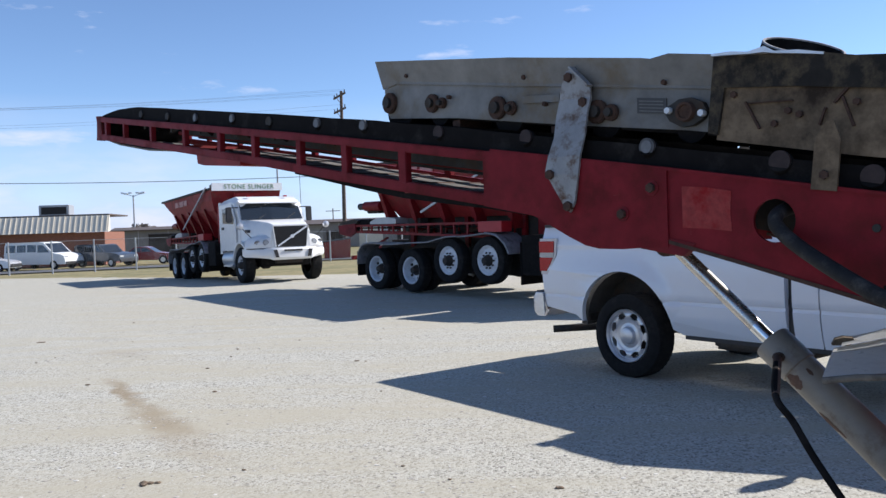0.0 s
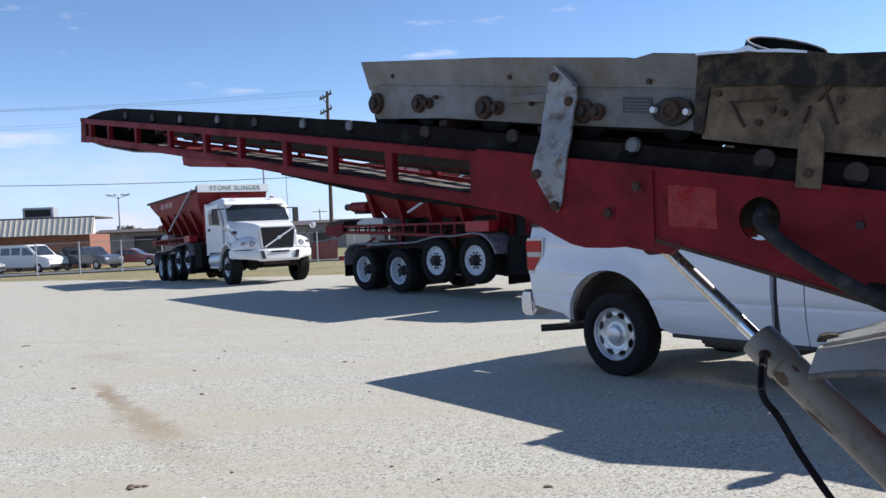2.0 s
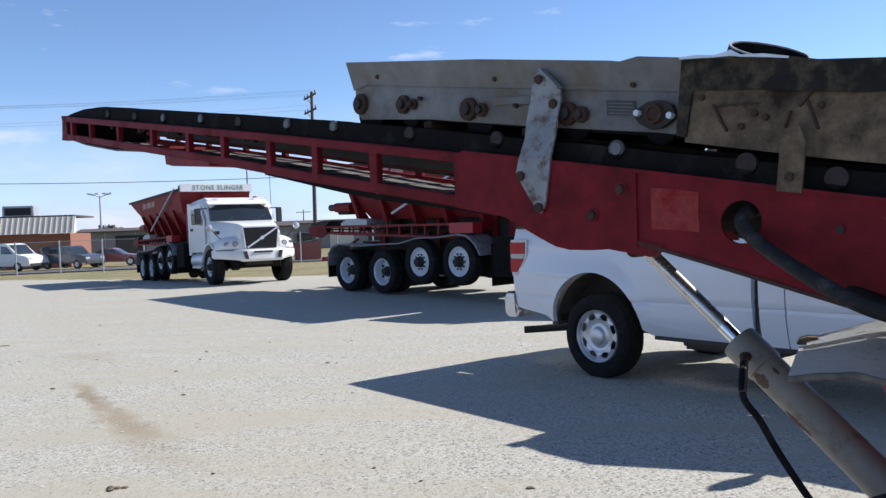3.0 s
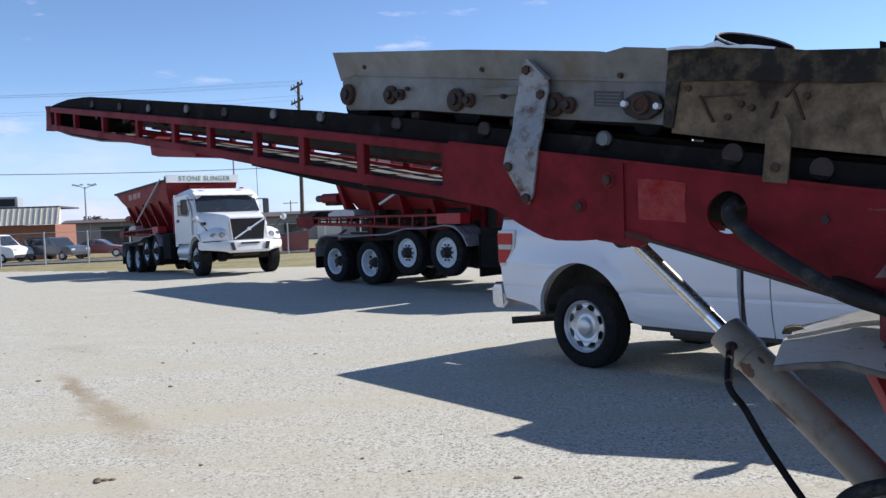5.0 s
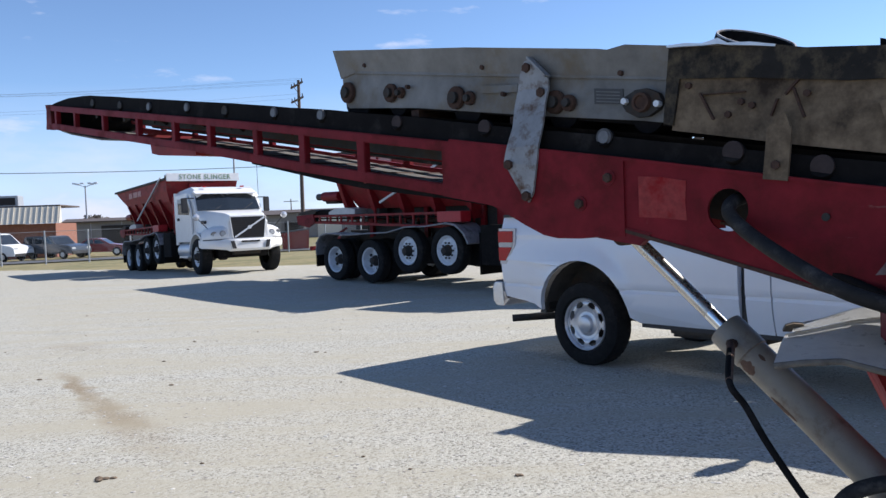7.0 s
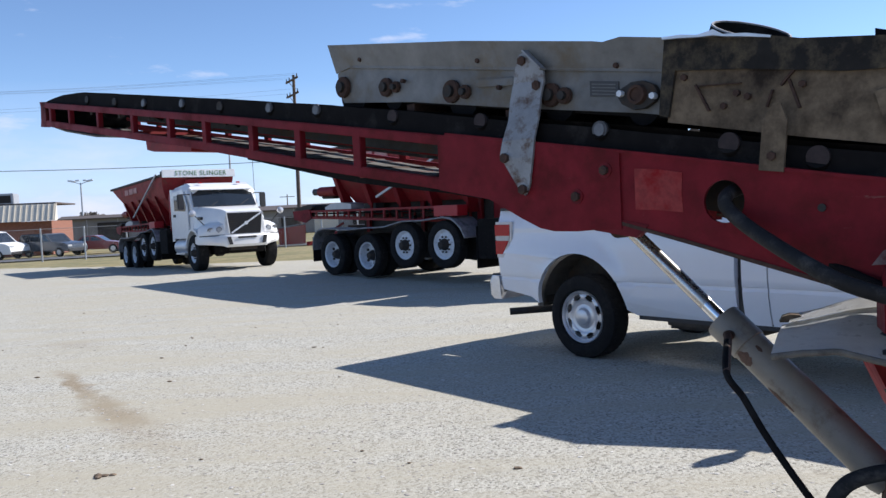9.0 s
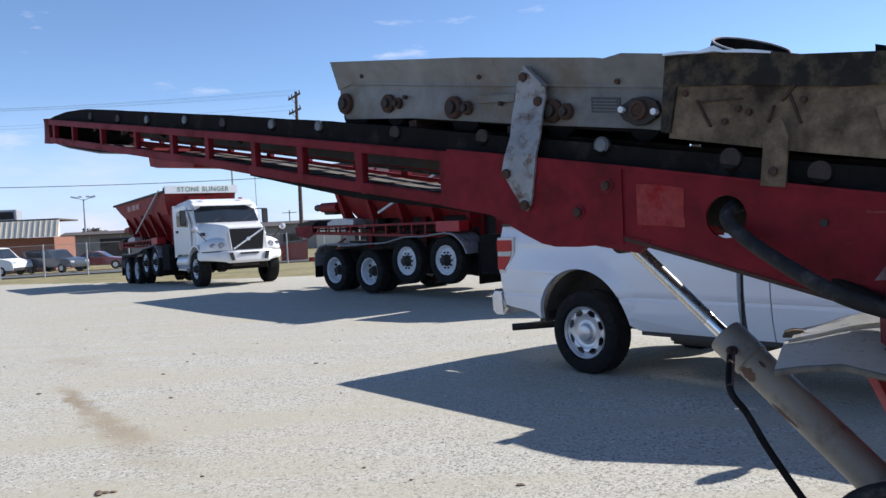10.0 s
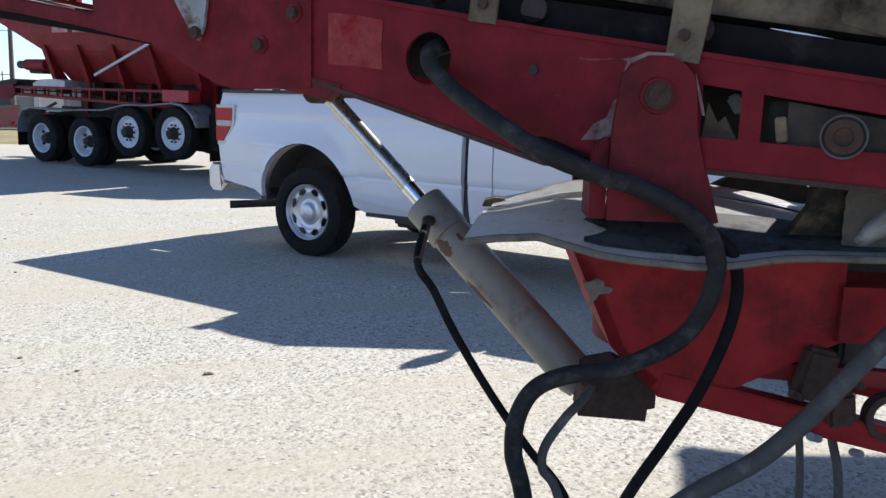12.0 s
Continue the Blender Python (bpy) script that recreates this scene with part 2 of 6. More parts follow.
SCRAPE = stuff("scraped bare metal", (0.20, 0.135, 0.125), 0.6, vary=0.4, scale=30, dirt=(0.12, 0.03, 0.03), dirt_amount=0.5, dirt_scale=20)
CAP_BROWN = stuff("dim brown idler cap", (0.030, 0.019, 0.018), 0.8, vary=0.4, scale=30)
RUST = stuff("rust", (0.058, 0.030, 0.020), 0.9, vary=0.4, scale=40, bump=0.3, bump_scale=120)
GREY_STEEL = stuff("weathered grey steel sheet", (0.175, 0.172, 0.164), 0.6, metal=0.25, vary=0.4, scale=4, dirt=(0.17, 0.125, 0.068), dirt_amount=0.5, dirt_scale=2.2, bump=0.08, bump_scale=40)
GALV = stuff("chipped galvanised strap", (0.29, 0.29, 0.29), 0.6, metal=0.3, vary=0.2, scale=12, dirt=(0.12, 0.065, 0.04), dirt_amount=0.36, dirt_scale=18, bump=0.05)
TAN = stuff("rusty tan sheet", (0.200, 0.148, 0.097), 0.8, spec=0.2, vary=0.3, scale=8, dirt=(0.030, 0.022, 0.017), dirt_amount=0.66, dirt_scale=3.2, bump=0.15, bump_scale=50)
RUST_WARM = stuff("warm brown rust", (0.105, 0.060, 0.042), 0.9, vary=0.4, scale=40, bump=0.3, bump_scale=120)
BLACK_RUBBER = stuff("black rubber", (0.010, 0.009, 0.009), 0.9, spec=0.12, vary=0.3, scale=12, dirt=(0.035, 0.032, 0.03), dirt_amount=0.25, dirt_scale=5, bump=0.1, bump_scale=60)
RUBBER_DUSTY = stuff("dusty black rubber skirt", (0.016, 0.014, 0.012), 0.85, spec=0.3, vary=0.5, scale=10, dirt=(0.10, 0.078, 0.05), dirt_amount=0.5, dirt_scale=11, bump=0.2, bump_scale=40)
TYRE = stuff("tyre rubber", (0.014, 0.014, 0.0145), 0.9, spec=0.2, vary=0.25, scale=15, dirt=(0.04, 0.037, 0.034), dirt_amount=0.3, dirt_scale=6)
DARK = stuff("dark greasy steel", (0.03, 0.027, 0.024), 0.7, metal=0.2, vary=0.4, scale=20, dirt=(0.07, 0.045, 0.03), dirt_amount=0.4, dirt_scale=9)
WHITE = stuff("white car paint", (0.76, 0.785, 0.83), 0.22, vary=0.02, scale=3, coat=0.5)
WHITE_DULL = stuff("white truck paint", (0.76, 0.76, 0.75), 0.35, vary=0.04, scale=3, coat=0.2, dirt=(0.55, 0.53, 0.5), dirt_amount=0.1)
CHROME = stuff("polished chrome", (0.72, 0.73, 0.74), 0.10, metal=1.0, vary=0.05, scale=20)
ALLOY = stuff("brushed aluminium", (0.62, 0.62, 0.63), 0.38, metal=0.7, vary=0.1, scale=20)
RIM_WHITE = stuff("painted white steel rim", (0.64, 0.67, 0.71), 0.45, vary=0.12, scale=12, dirt=(0.2, 0.18, 0.16), dirt_amount=0.2, dirt_scale=8)
SILVER = stuff("silver paint", (0.62, 0.62, 0.63), 0.3, metal=0.5, vary=0.06, scale=10)
DULL_ALLOY = stuff("dull dusty aluminium sheet", (0.30, 0.30, 0.31), 0.6, metal=0.4, vary=0.2, scale=7, dirt=(0.12, 0.11, 0.10), dirt_amount=0.4, dirt_scale=4)
ROD_FILM = stuff("dusty film on a piston rod", (0.56, 0.53, 0.49), 0.26, metal=0.85, vary=0.15, scale=18, dirt=(0.34, 0.30, 0.25), dirt_amount=0.3, dirt_scale=9)
PLASTIC = stuff("black plastic", (0.025, 0.025, 0.027), 0.55, vary=0.2, scale=12)
GLASS = stuff("dark tinted glass", (0.02, 0.025, 0.03), 0.05, vary=0.1, scale=2, spec=0.8)
TAIL_RED = stuff("red lamp lens", (0.40, 0.012, 0.016), 0.2, vary=0.1, scale=30, coat=0.1, spec=0.3)
LENS = stuff("clear lamp lens", (0.45, 0.46, 0.47), 0.12, vary=0.1, scale=30, coat=0.6)
CYL_PAINT = stuff("grey-tan cylinder paint", (0.215, 0.192, 0.160), 0.45, vary=0.12, scale=10, dirt=(0.10, 0.055, 0.03), dirt_amount=0.3, dirt_scale=6, bump=0.04)
HOSE = stuff("scuffed hydraulic hose", (0.020, 0.019, 0.019), 0.7, spec=0.2, vary=0.3, scale=30, dirt=(0.08, 0.072, 0.065), dirt_amount=0.35, dirt_scale=16)
HOSE_GREY = stuff("dusty grey hose", (0.085, 0.08, 0.072), 0.75, spec=0.2, vary=0.2, scale=25, dirt=(0.2, 0.18, 0.16), dirt_amount=0.3, dirt_scale=10)
LIP_DUST = stuff("dusty rubber lip", (0.16, 0.14, 0.115), 0.85, spec=0.2, vary=0.25, scale=20, dirt=(0.05, 0.045, 0.04), dirt_amount=0.35, dirt_scale=9)
DARK_MAT = stuff("dark mottled grey mat", (0.15, 0.15, 0.15), 0.6, vary=0.3, scale=9, dirt=(0.02, 0.02, 0.02), dirt_amount=0.55, dirt_scale=7, bump=0.1)
SLAB = stuff("stained pale rubber mat", (0.62, 0.62, 0.60), 0.4, vary=0.15, scale=14, dirt=(0.10, 0.10, 0.10), dirt_amount=0.22, dirt_scale=14, bump=0.1)
BRICK = stuff("red-brown brick", (0.23, 0.10, 0.065), 0.9, vary=0.25, scale=6)
SIDING = stuff("grey siding", (0.22, 0.21, 0.20), 0.8, vary=0.12, scale=1)
CREAM = stuff("cream metal fascia", (0.62, 0.57, 0.47), 0.5, vary=0.05, scale=2)
ROOF = stuff("dark roof edge", (0.09, 0.07, 0.06), 0.8, vary=0.1)
WOOD = stuff("weathered pole wood", (0.12, 0.09, 0.07), 0.9, vary=0.3, scale=6)
WIRE = stuff("overhead wire", (0.16, 0.17, 0.19), 0.7)
POST_GREY = stuff("galvanised post", (0.42, 0.43, 0.44), 0.5, metal=0.4, vary=0.1)
CAR_DARK = stuff("dark grey car paint", (0.05, 0.055, 0.065), 0.25, coat=0.5)
CAR_RED = stuff("red car paint", (0.22, 0.02, 0.02), 0.25, coat=0.5)
GREEN_INK = stuff("faded green lettering", (0.12, 0.22, 0.09), 0.6)
FOLIAGE = stuff("bare winter twigs", (0.15, 0.125, 0.105), 0.95, vary=0.3)


# ---- mesh helpers ----
def part(name, bm, material, parent=None, label="", smooth=False, bevel=0.0):
    if bevel:
        edges = [e for e in bm.edges if len(e.link_faces) == 2 and e.calc_face_angle(0) > 0.6]
        bmesh.ops.bevel(bm, geom=edges, offset=bevel, segments=2, affect="EDGES", clamp_overlap=True)
    bmesh.ops.recalc_face_normals(bm, faces=bm.faces)
    me = bpy.data.meshes.new(name)
    bm.to_mesh(me)
    bm.free()
    me.materials.append(material)
    if smooth:
        me.polygons.foreach_set("use_smooth", [True] * len(me.polygons))
        me.set_sharp_from_angle(angle=radians(38))
    ob = new(name, me)
    if parent:
        ob.parent = parent
    if label:
        ob["label"] = label
    return ob


def root(name, m, label, category, group="", kind=""):
    ob = tagged(new(name), label, category, group, kind)
    ob.empty_display_size = 0.1
    ob.matrix_basis = m
    return ob


def box(bm, c, s, rot=None):
    """A box round c of size s, turned by an Euler in degrees."""
    m = Matrix.Translation(c) @ (Euler([radians(a) for a in rot]).to_matrix().to_4x4() if rot else Matrix())
    bmesh.ops.create_cube(bm, size=1, matrix=m @ Matrix.Diagonal((*s, 1)))
    return bm


def boxed(c, s, rot=None):
    return box(bmesh.new(), c, s, rot)


def rod(bm, a, b, r, r2=None, seg=14, caps=True):
    """A round bar from a to b."""
    a, b = Vector(a), Vector(b)
    d = b - a
    m = Matrix.Translation((a + b) / 2) @ d.to_track_quat("Z", "Y").to_matrix().to_4x4()
    bmesh.ops.create_cone(bm, cap_ends=caps, segments=seg, radius1=r, radius2=r if r2 is None else r2, depth=d.length, matrix=m)
    return bm


def bar(bm, a, b, w, h):
    """A square bar from a to b, w wide and h high."""
    a, b = Vector(a), Vector(b)
    d = b - a
    m = Matrix.Translation((a + b) / 2) @ d.to_track_quat("X", "Z").to_matrix().to_4x4()
    bmesh.ops.create_cube(bm, size=1, matrix=m @ Matrix.Diagonal((d.length, w, h, 1)))
    return bm


def slab(bm, pts, y0, y1, axis="y"):
    """An upright plate: the outline pts (x, z) from y0 to y1. axis x: outline (y, z) from x0 to x1; axis z: outline (x, y)."""
    put = {"y": lambda p, k: (p[0], k, p[1]), "x": lambda p, k: (k, p[0], p[1]), "z": lambda p, k: (p[0], p[1], k)}[axis]
    va = [bm.verts.new(put(p, y0)) for p in pts]
    vb = [bm.verts.new(put(p, y1)) for p in pts]
    bm.faces.new(va)
    bm.faces.new(vb[::-1])
    for i in range(len(pts)):
        j = (i + 1) % len(pts)
        bm.faces.new((va[j], va[i], vb[i], vb[j]))
    return bm


def slabbed(pts, y0, y1, axis="y"):
    return slab(bmesh.new(), pts, y0, y1, axis)


def lathe(profile, seg=36, axis="y"):
    """A turned shape: profile of (along the axis, radius)."""
    bm = bmesh.new()
    rings = []
    for k, r in profile:
        ring = []
        for i in range(seg):
            a = 2 * math.pi * i / seg
            c, s = r * math.cos(a), r * math.sin(a)
            ring.append(bm.verts.new((c, k, s) if axis == "y" else (k, c, s) if axis == "x" else (c, s, k)))
        rings.append(ring)
    for a, b in zip(rings, rings[1:]):
        for i in range(seg):
            j = (i + 1) % seg
            bm.faces.new((a[i], a[j], b[j], b[i]))
    return bm


def hose_mesh(pts, r, seg=10, steps=10):
    """A bent hose through the points, swept along a smooth line."""
    P = [Vector(p) for p in pts]
    P = [2 * P[0] - P[1], *P, 2 * P[-1] - P[-2]]
    line = []
    for i in range(1, len(P) - 2):
        for k in range(steps):
            t = k / steps
            a, b, c, d = P[i - 1:i + 3]
            line.append(0.5 * ((2 * b) + (c - a) * t + (2 * a - 5 * b + 4 * c - d) * t * t + (3 * b - a - 3 * c + d) * t ** 3))
    line.append(P[-2])
    bm = bmesh.new()
    prev, up = None, Vector((0.3, 0.2, 1))
    for i, p in enumerate(line):
        d = (line[min(i + 1, len(line) - 1)] - line[max(i - 1, 0)]).normalized()
        x = d.cross(up).normalized()
        y = x.cross(d)
        up = y
        ring = [bm.verts.new(p + (x * math.cos(2 * math.pi * k / seg) + y * math.sin(2 * math.pi * k / seg)) * r) for k in range(seg)]
        if prev:
            for k in range(seg):
                bm.faces.new((prev[k], prev[(k + 1) % seg], ring[(k + 1) % seg], ring[k]))
        else:
            bm.faces.new(ring)
        prev = ring
    bm.faces.new(prev[::-1])
    return bm


def arc(cx, cz, r, a0, a1, n=10):
    return [(cx + r * math.cos(radians(a0 + (a1 - a0) * i / n)), cz + r * math.sin(radians(a0 + (a1 - a0) * i / n))) for i in range(n + 1)]


def shell(pts, cuts, bulge, thick, inward):
    """A curved side panel: outline (x, z), cut at the heights given, its face moved to y = bulge(x, z), and thickened inwards."""
    bm = bmesh.new()
    bm.faces.new([bm.verts.new((x, 0, z)) for x, z in pts])
    bm.normal_update()
    bmesh.ops.triangulate(bm, faces=bm.faces[:], ngon_method="EAR_CLIP")
    for z in cuts:
        bmesh.ops.bisect_plane(bm, geom=bm.verts[:] + bm.edges[:] + bm.faces[:], plane_co=(0, 0, z), plane_no=(0, 0, 1))
    for v in bm.verts:
        v.co.y = bulge(v.co.x, v.co.z)
    outer = bm.faces[:]
    ext = bmesh.ops.extrude_face_region(bm, geom=outer)
    for v in ext["geom"]:
        if isinstance(v, bmesh.types.BMVert):
            v.co.y += thick * inward
    return bm


def loft(sections):
    """A skin over closed rings of points with the same count, capped at both ends."""
    bm = bmesh.new()
    rings = [[bm.verts.new(p) for p in s] for s in sections]
    n = len(rings[0])
    for a, b in zip(rings, rings[1:]):
        for i in range(n):
            bm.faces.new((a[i], a[(i + 1) % n], b[(i + 1) % n], b[i]))
    bm.faces.new(rings[0][::-1])
    bm.faces.new(rings[-1])
    return bm


# ---- ground and distance ----
def fall(x, y):
    """The yard dips a little past the pickup and falls off gently farther out."""
    return float(np.interp(math.hypot(x, y), [10.5, 14, 17, 20.8, 25, 33.5, 38, 68], [0, -0.18, -0.15, -0.06, -0.04, -0.23, -0.25, -0.72]))


def ground_sheet(name, xs, ys, lift, material, keep=lambda x, y: True):
    bm = bmesh.new()
    grid = [[bm.verts.new((x, y, fall(x, y) + lift)) for x in xs] for y in ys]
    for j in range(len(ys) - 1):
        for i in range(len(xs) - 1):
            if keep((xs[i] + xs[i + 1]) / 2, (ys[j] + ys[j + 1]) / 2):
                bm.faces.new((grid[j][i], grid[j][i + 1], grid[j + 1][i + 1], grid[j + 1][i]))
    return part(name, bm, material, smooth=True)


tagged(ground_sheet("ground", [-2500, -600, -200, *range(-100, 101, 2), 200, 600, 2500], [-2500, -600, -100, *range(-40, 121, 2), 200, 600, 2500], -0.06, GRASS),
       "dry winter grass ground reaching to the horizon", "ground", kind="structure")


def lot():
    """The gravel yard, with an uneven far edge against the grass."""
    bm = bmesh.new()
    edge = [(-70, 64), (-19.7, 36.2), (-15, 33.2), (-10.5, 31.0), (-5, 28.4), (0, 26.8), (10, 25.5), (60, 24)]
    far, near = [], []
    for (x0, y0), (x1, y1) in zip(edge, edge[1:]):
        for i in range(24):
            t = i / 24
            far.append((x0 + (x1 - x0) * t, y0 + (y1 - y0) * t + 0.35 * noise.noise((x0 * 3 + i * 0.4, 1, 2))))
    va = [bm.verts.new((x, y, fall(x, y) + 0.004)) for x, y in far]
    rows = [va]
    for k in [0.015 * j for j in range(1, 30)] + [1.0]:
        rows.append([bm.verts.new((x, y + (-40 - y) * k, fall(x, y + (-40 - y) * k) + 0.004)) for x, y in far])
    for a, b in zip(rows, rows[1:]):
        for i in range(len(a) - 1):
            bm.faces.new((a[i], b[i], b[i + 1], a[i + 1]))
    return part("pavement", bm, GRAVEL)


tagged(lot(), "pale crushed limestone gravel yard", "gravel yard", kind="structure")


def on_ground(az, d):
    x, y = d * math.sin(radians(az)), d * math.cos(radians(az))
    return Vector((x, y, fall(x, y)))


def strip(name, a, b, width, material, label):
    """A flat band on the ground from a to b."""
    a, b = Vector((*a, 0)), Vector((*b, 0))
    side = (b - a).normalized().cross(Vector((0, 0, 1))) * width / 2
    bm = bmesh.new()
    rows = []
    for i in range(33):
        p = a + (b - a) * i / 32
        rows.append([bm.verts.new((q.x, q.y, fall(q.x, q.y) + 0.012)) for q in (p - side, p + side)])
    for r, s in zip(rows, rows[1:]):
        bm.faces.new((r[0], r[1], s[1], s[0]))
    return tagged(part(name, bm, material), label, name, kind="structure")


strip("road", (-80, 42), (40, 66), 7.0, ASPHALT, "grey asphalt street past the fence")


# ---- wheels ----
def wheel(parent, x, y, z, r, w, rim_r, out, style):
    """A tyre with its rim and hub. out: -1 or 1, the side to which its face looks along y."""
    hw = w / 2
    side = lambda k: k * out
    tyre = part("wheel", lathe([(side(hw * 0.7), rim_r), (side(hw * 0.96), rim_r + 0.02), (side(hw), (rim_r + r) / 2), (side(hw * 0.93), r - 0.045), (side(hw * 0.8), r - 0.012),
                                (side(hw * 0.4), r), (-side(hw * 0.4), r), (-side(hw * 0.8), r - 0.012), (-side(hw), (rim_r + r) / 2), (-side(hw * 0.7), rim_r)], 40), TYRE, parent, "black rubber tyre", True)
    tyre.location = (x, y, z)
    grooves = bmesh.new()
    n = 44
    for i in range(n):
        a = 360 * i / n
        for k in (-0.55, 0, 0.55):
            m = Matrix.Rotation(radians(a), 4, "Y") @ Matrix.Translation((0, k * hw * 0.8, r - 0.001)) @ Matrix.Rotation(radians(25 * (1 if k >= 0 else -1)), 4, "Z") @ Matrix.Diagonal((r * 0.08, hw * 0.42, 0.005, 1))
            bmesh.ops.create_cube(grooves, size=1, matrix=m)
    part("tread", grooves, TYRE, tyre)
    if style == "steel":
        part("rim", lathe([(side(hw * 0.72), rim_r), (side(hw * 0.8), rim_r - 0.005), (side(hw * 0.74), rim_r - 0.02), (side(hw * 0.35), rim_r - 0.035), (-side(hw * 0.4), rim_r - 0.04)], 40), SILVER, tyre, "silver steel rim", True)
        part("rim_lip", lathe([(side(hw * 0.80), rim_r), (side(hw * 0.86), rim_r - 0.006), (side(hw * 0.80), rim_r - 0.016), (side(hw * 0.62), rim_r - 0.022), (side(hw * 0.55), rim_r - 0.034), (side(hw * 0.5), rim_r - 0.034), (side(hw * 0.5), rim_r)], 40), SILVER, tyre, "bright silver rim lip", True)
        sp = bmesh.new()
        rings = [(0.085, 0.60), (0.115, 0.52), (0.140, 0.53), (0.150, 0.585), (0.158, 0.61), (0.166, 0.625), (0.174, 0.635), (0.182, 0.64), (0.190, 0.635), (0.198, 0.62), (0.206, 0.60), (0.214, 0.57), (rim_r - 0.022, 0.53)]
        grid = [[sp.verts.new((rr * math.cos(2 * math.pi * k / 96), side(hw * h), rr * math.sin(2 * math.pi * k / 96))) for k in range(96)] for rr, h in rings]
        for a in range(len(rings) - 1):
            rm = (rings[a][0] + rings[a + 1][0]) / 2
            for k in range(96):
                off = ((k + 0.5) % 12 - 6) * 2 * math.pi / 96 * rm
                if (off / 0.043) ** 2 + ((rm - 0.188) / 0.033) ** 2 > 1:
                    sp.faces.new((grid[a][k], grid[a][(k + 1) % 96], grid[a + 1][(k + 1) % 96], grid[a + 1][k]))
        bmesh.ops.recalc_face_normals(sp, faces=sp.faces)
        bmesh.ops.solidify(sp, geom=sp.faces[:], thickness=0.006)
        part("wheel_disc", sp, SILVER, tyre, "silver pressed steel wheel disc with eight openings", True)
        part("hub_cap", lathe([(side(hw * 0.45), 0.148), (side(hw * 0.56), 0.142), (side(hw * 0.50), 0.10), (side(hw * 0.58), 0.082), (side(hw * 0.84), 0.070), (side(hw * 0.90), 0.05), (side(hw * 0.91), 0.001)], 28), SILVER, tyre, "silver hub cap", True)
        part("brake_drum", lathe([(0, 0.19), (side(hw * 0.2), 0.19), (side(hw * 0.21), 0.001)], 24), DARK, tyre)
    else:
        deep = style == "dual"
        d = -0.55 if deep else 0.5
        rim = part("rim", lathe([(side(hw * 0.74), rim_r), (side(hw * 0.82), rim_r - 0.008), (side(hw * 0.7), rim_r - 0.03), (side(hw * (d if deep else 0.35)), rim_r - 0.06), (side(hw * d), 0.16), (side(hw * (d + 0.1)), 0.12)], 40), RIM_WHITE, tyre, "pale painted steel rim", True)
        # dark stubs stand in for the shaded hand holes and for the nuts
        hole = bmesh.new()
        for i in range(5 if deep else 10):
            a = 2 * math.pi * i / (5 if deep else 10)
            rr = rim_r - 0.11 if deep else 0.165
            p = Vector((rr * math.cos(a), side(hw * d + 0.012), rr * math.sin(a)))
            rod(hole, p, p + Vector((0, side(0.03), 0)), 0.034 if deep else 0.02, seg=10)
        tagged(part("hole_stubs", hole, DARK, tyre, "dark stubs standing for wheel holes and nuts"), kind="stuff")
        part("hub", lathe([(side(hw * d), 0.13), (side(hw * d + 0.05), 0.12), (side(hw * d + 0.10), 0.09), (side(hw * d + 0.15), 0.075), (side(hw * d + 0.16), 0.001)], 24), DARK, tyre, "", True)
    return tyre


# ---- the white pickup ----
LAMP_PALE = stuff("pale lamp housing", (0.62, 0.60, 0.60), 0.25, vary=0.05, scale=20, coat=0.3)
MUD_GREY = stuff("dusty plastic liner", (0.075, 0.07, 0.062), 0.9, vary=0.3, scale=8)
def pickup():
    car = root("pickup_truck", pose(1.985, 8.11, 0, 0, 0, -50.3), "white pickup truck with long bed parked on the gravel", "pickup truck")
    WB, TOP = 3.73, 1.40

    def bulge(side):
        def f(x, z):
            y = 1.0 - 0.075 * abs((z - 0.92) / 0.48) ** 2.2
            y -= 0.016 * max(0.0, 1 - abs(z - 0.725) / 0.018)
            y += 0.010 if 1.20 < z < 1.29 else 0.0
            for wx in (0, WB):
                d = math.hypot(x - wx, z - 0.42)
                if 0.5 < d < 0.70 and z > 0.45:
                    y += 0.040 * max(0.0, 1 - abs(d - 0.56) / 0.12)
            return side * y
        return f

    cuts = [0.56 + 0.06 * i for i in range(15)] + [0.705, 0.715, 0.735, 0.745, 1.19, 1.21]

    def dense(pts):
        out = []
        for (x0, z0), (x1, z1) in zip(pts, pts[1:]):
            n = max(1, int(abs(x1 - x0) / 0.09))
            out += [(x0 + (x1 - x0) * i / n, z0 + (z1 - z0) * i / n) for i in range(n)]
        return out + [pts[-1]]

    arch_r = arc(0, 0.45, 0.53, 4, 176, 20)
    arch_f = arc(WB, 0.45, 0.53, 4, 176, 20)
    bed = dense([(-1.02, 0.60), (-1.05, 0.98), (-1.06, TOP - 0.01), (-1.04, TOP), (1.57, TOP), (1.585, TOP - 0.02), (1.575, 0.44), (0.60, 0.44)]) + arch_r + [(-0.62, 0.54)]
    corner = dense([(1.632, 0.44), (1.645, 1.30), (1.655, 1.345), (1.850, 1.332), (1.842, 0.44)])
    door = dense([(1.852, 0.44), (1.862, 1.30), (1.866, 1.332), (3.10, 1.25), (3.12, 0.44)])
    fender = dense([(3.13, 0.44), (3.13, 1.24), (4.62, 1.12), (4.70, 0.95), (4.72, 0.62), (4.40, 0.55)]) + arch_f
    for s in (-1, 1):
        part("bed_side", shell(bed, cuts, bulge(s), 0.05, -s), WHITE, car, "white bed side panel", True)
        part("bed_rail", bar(bmesh.new(), (-1.04, s * 0.915, TOP + 0.008), (1.57, s * 0.915, TOP + 0.008), 0.09, 0.028), PLASTIC, car, "black plastic bed rail cap", bevel=0.006)
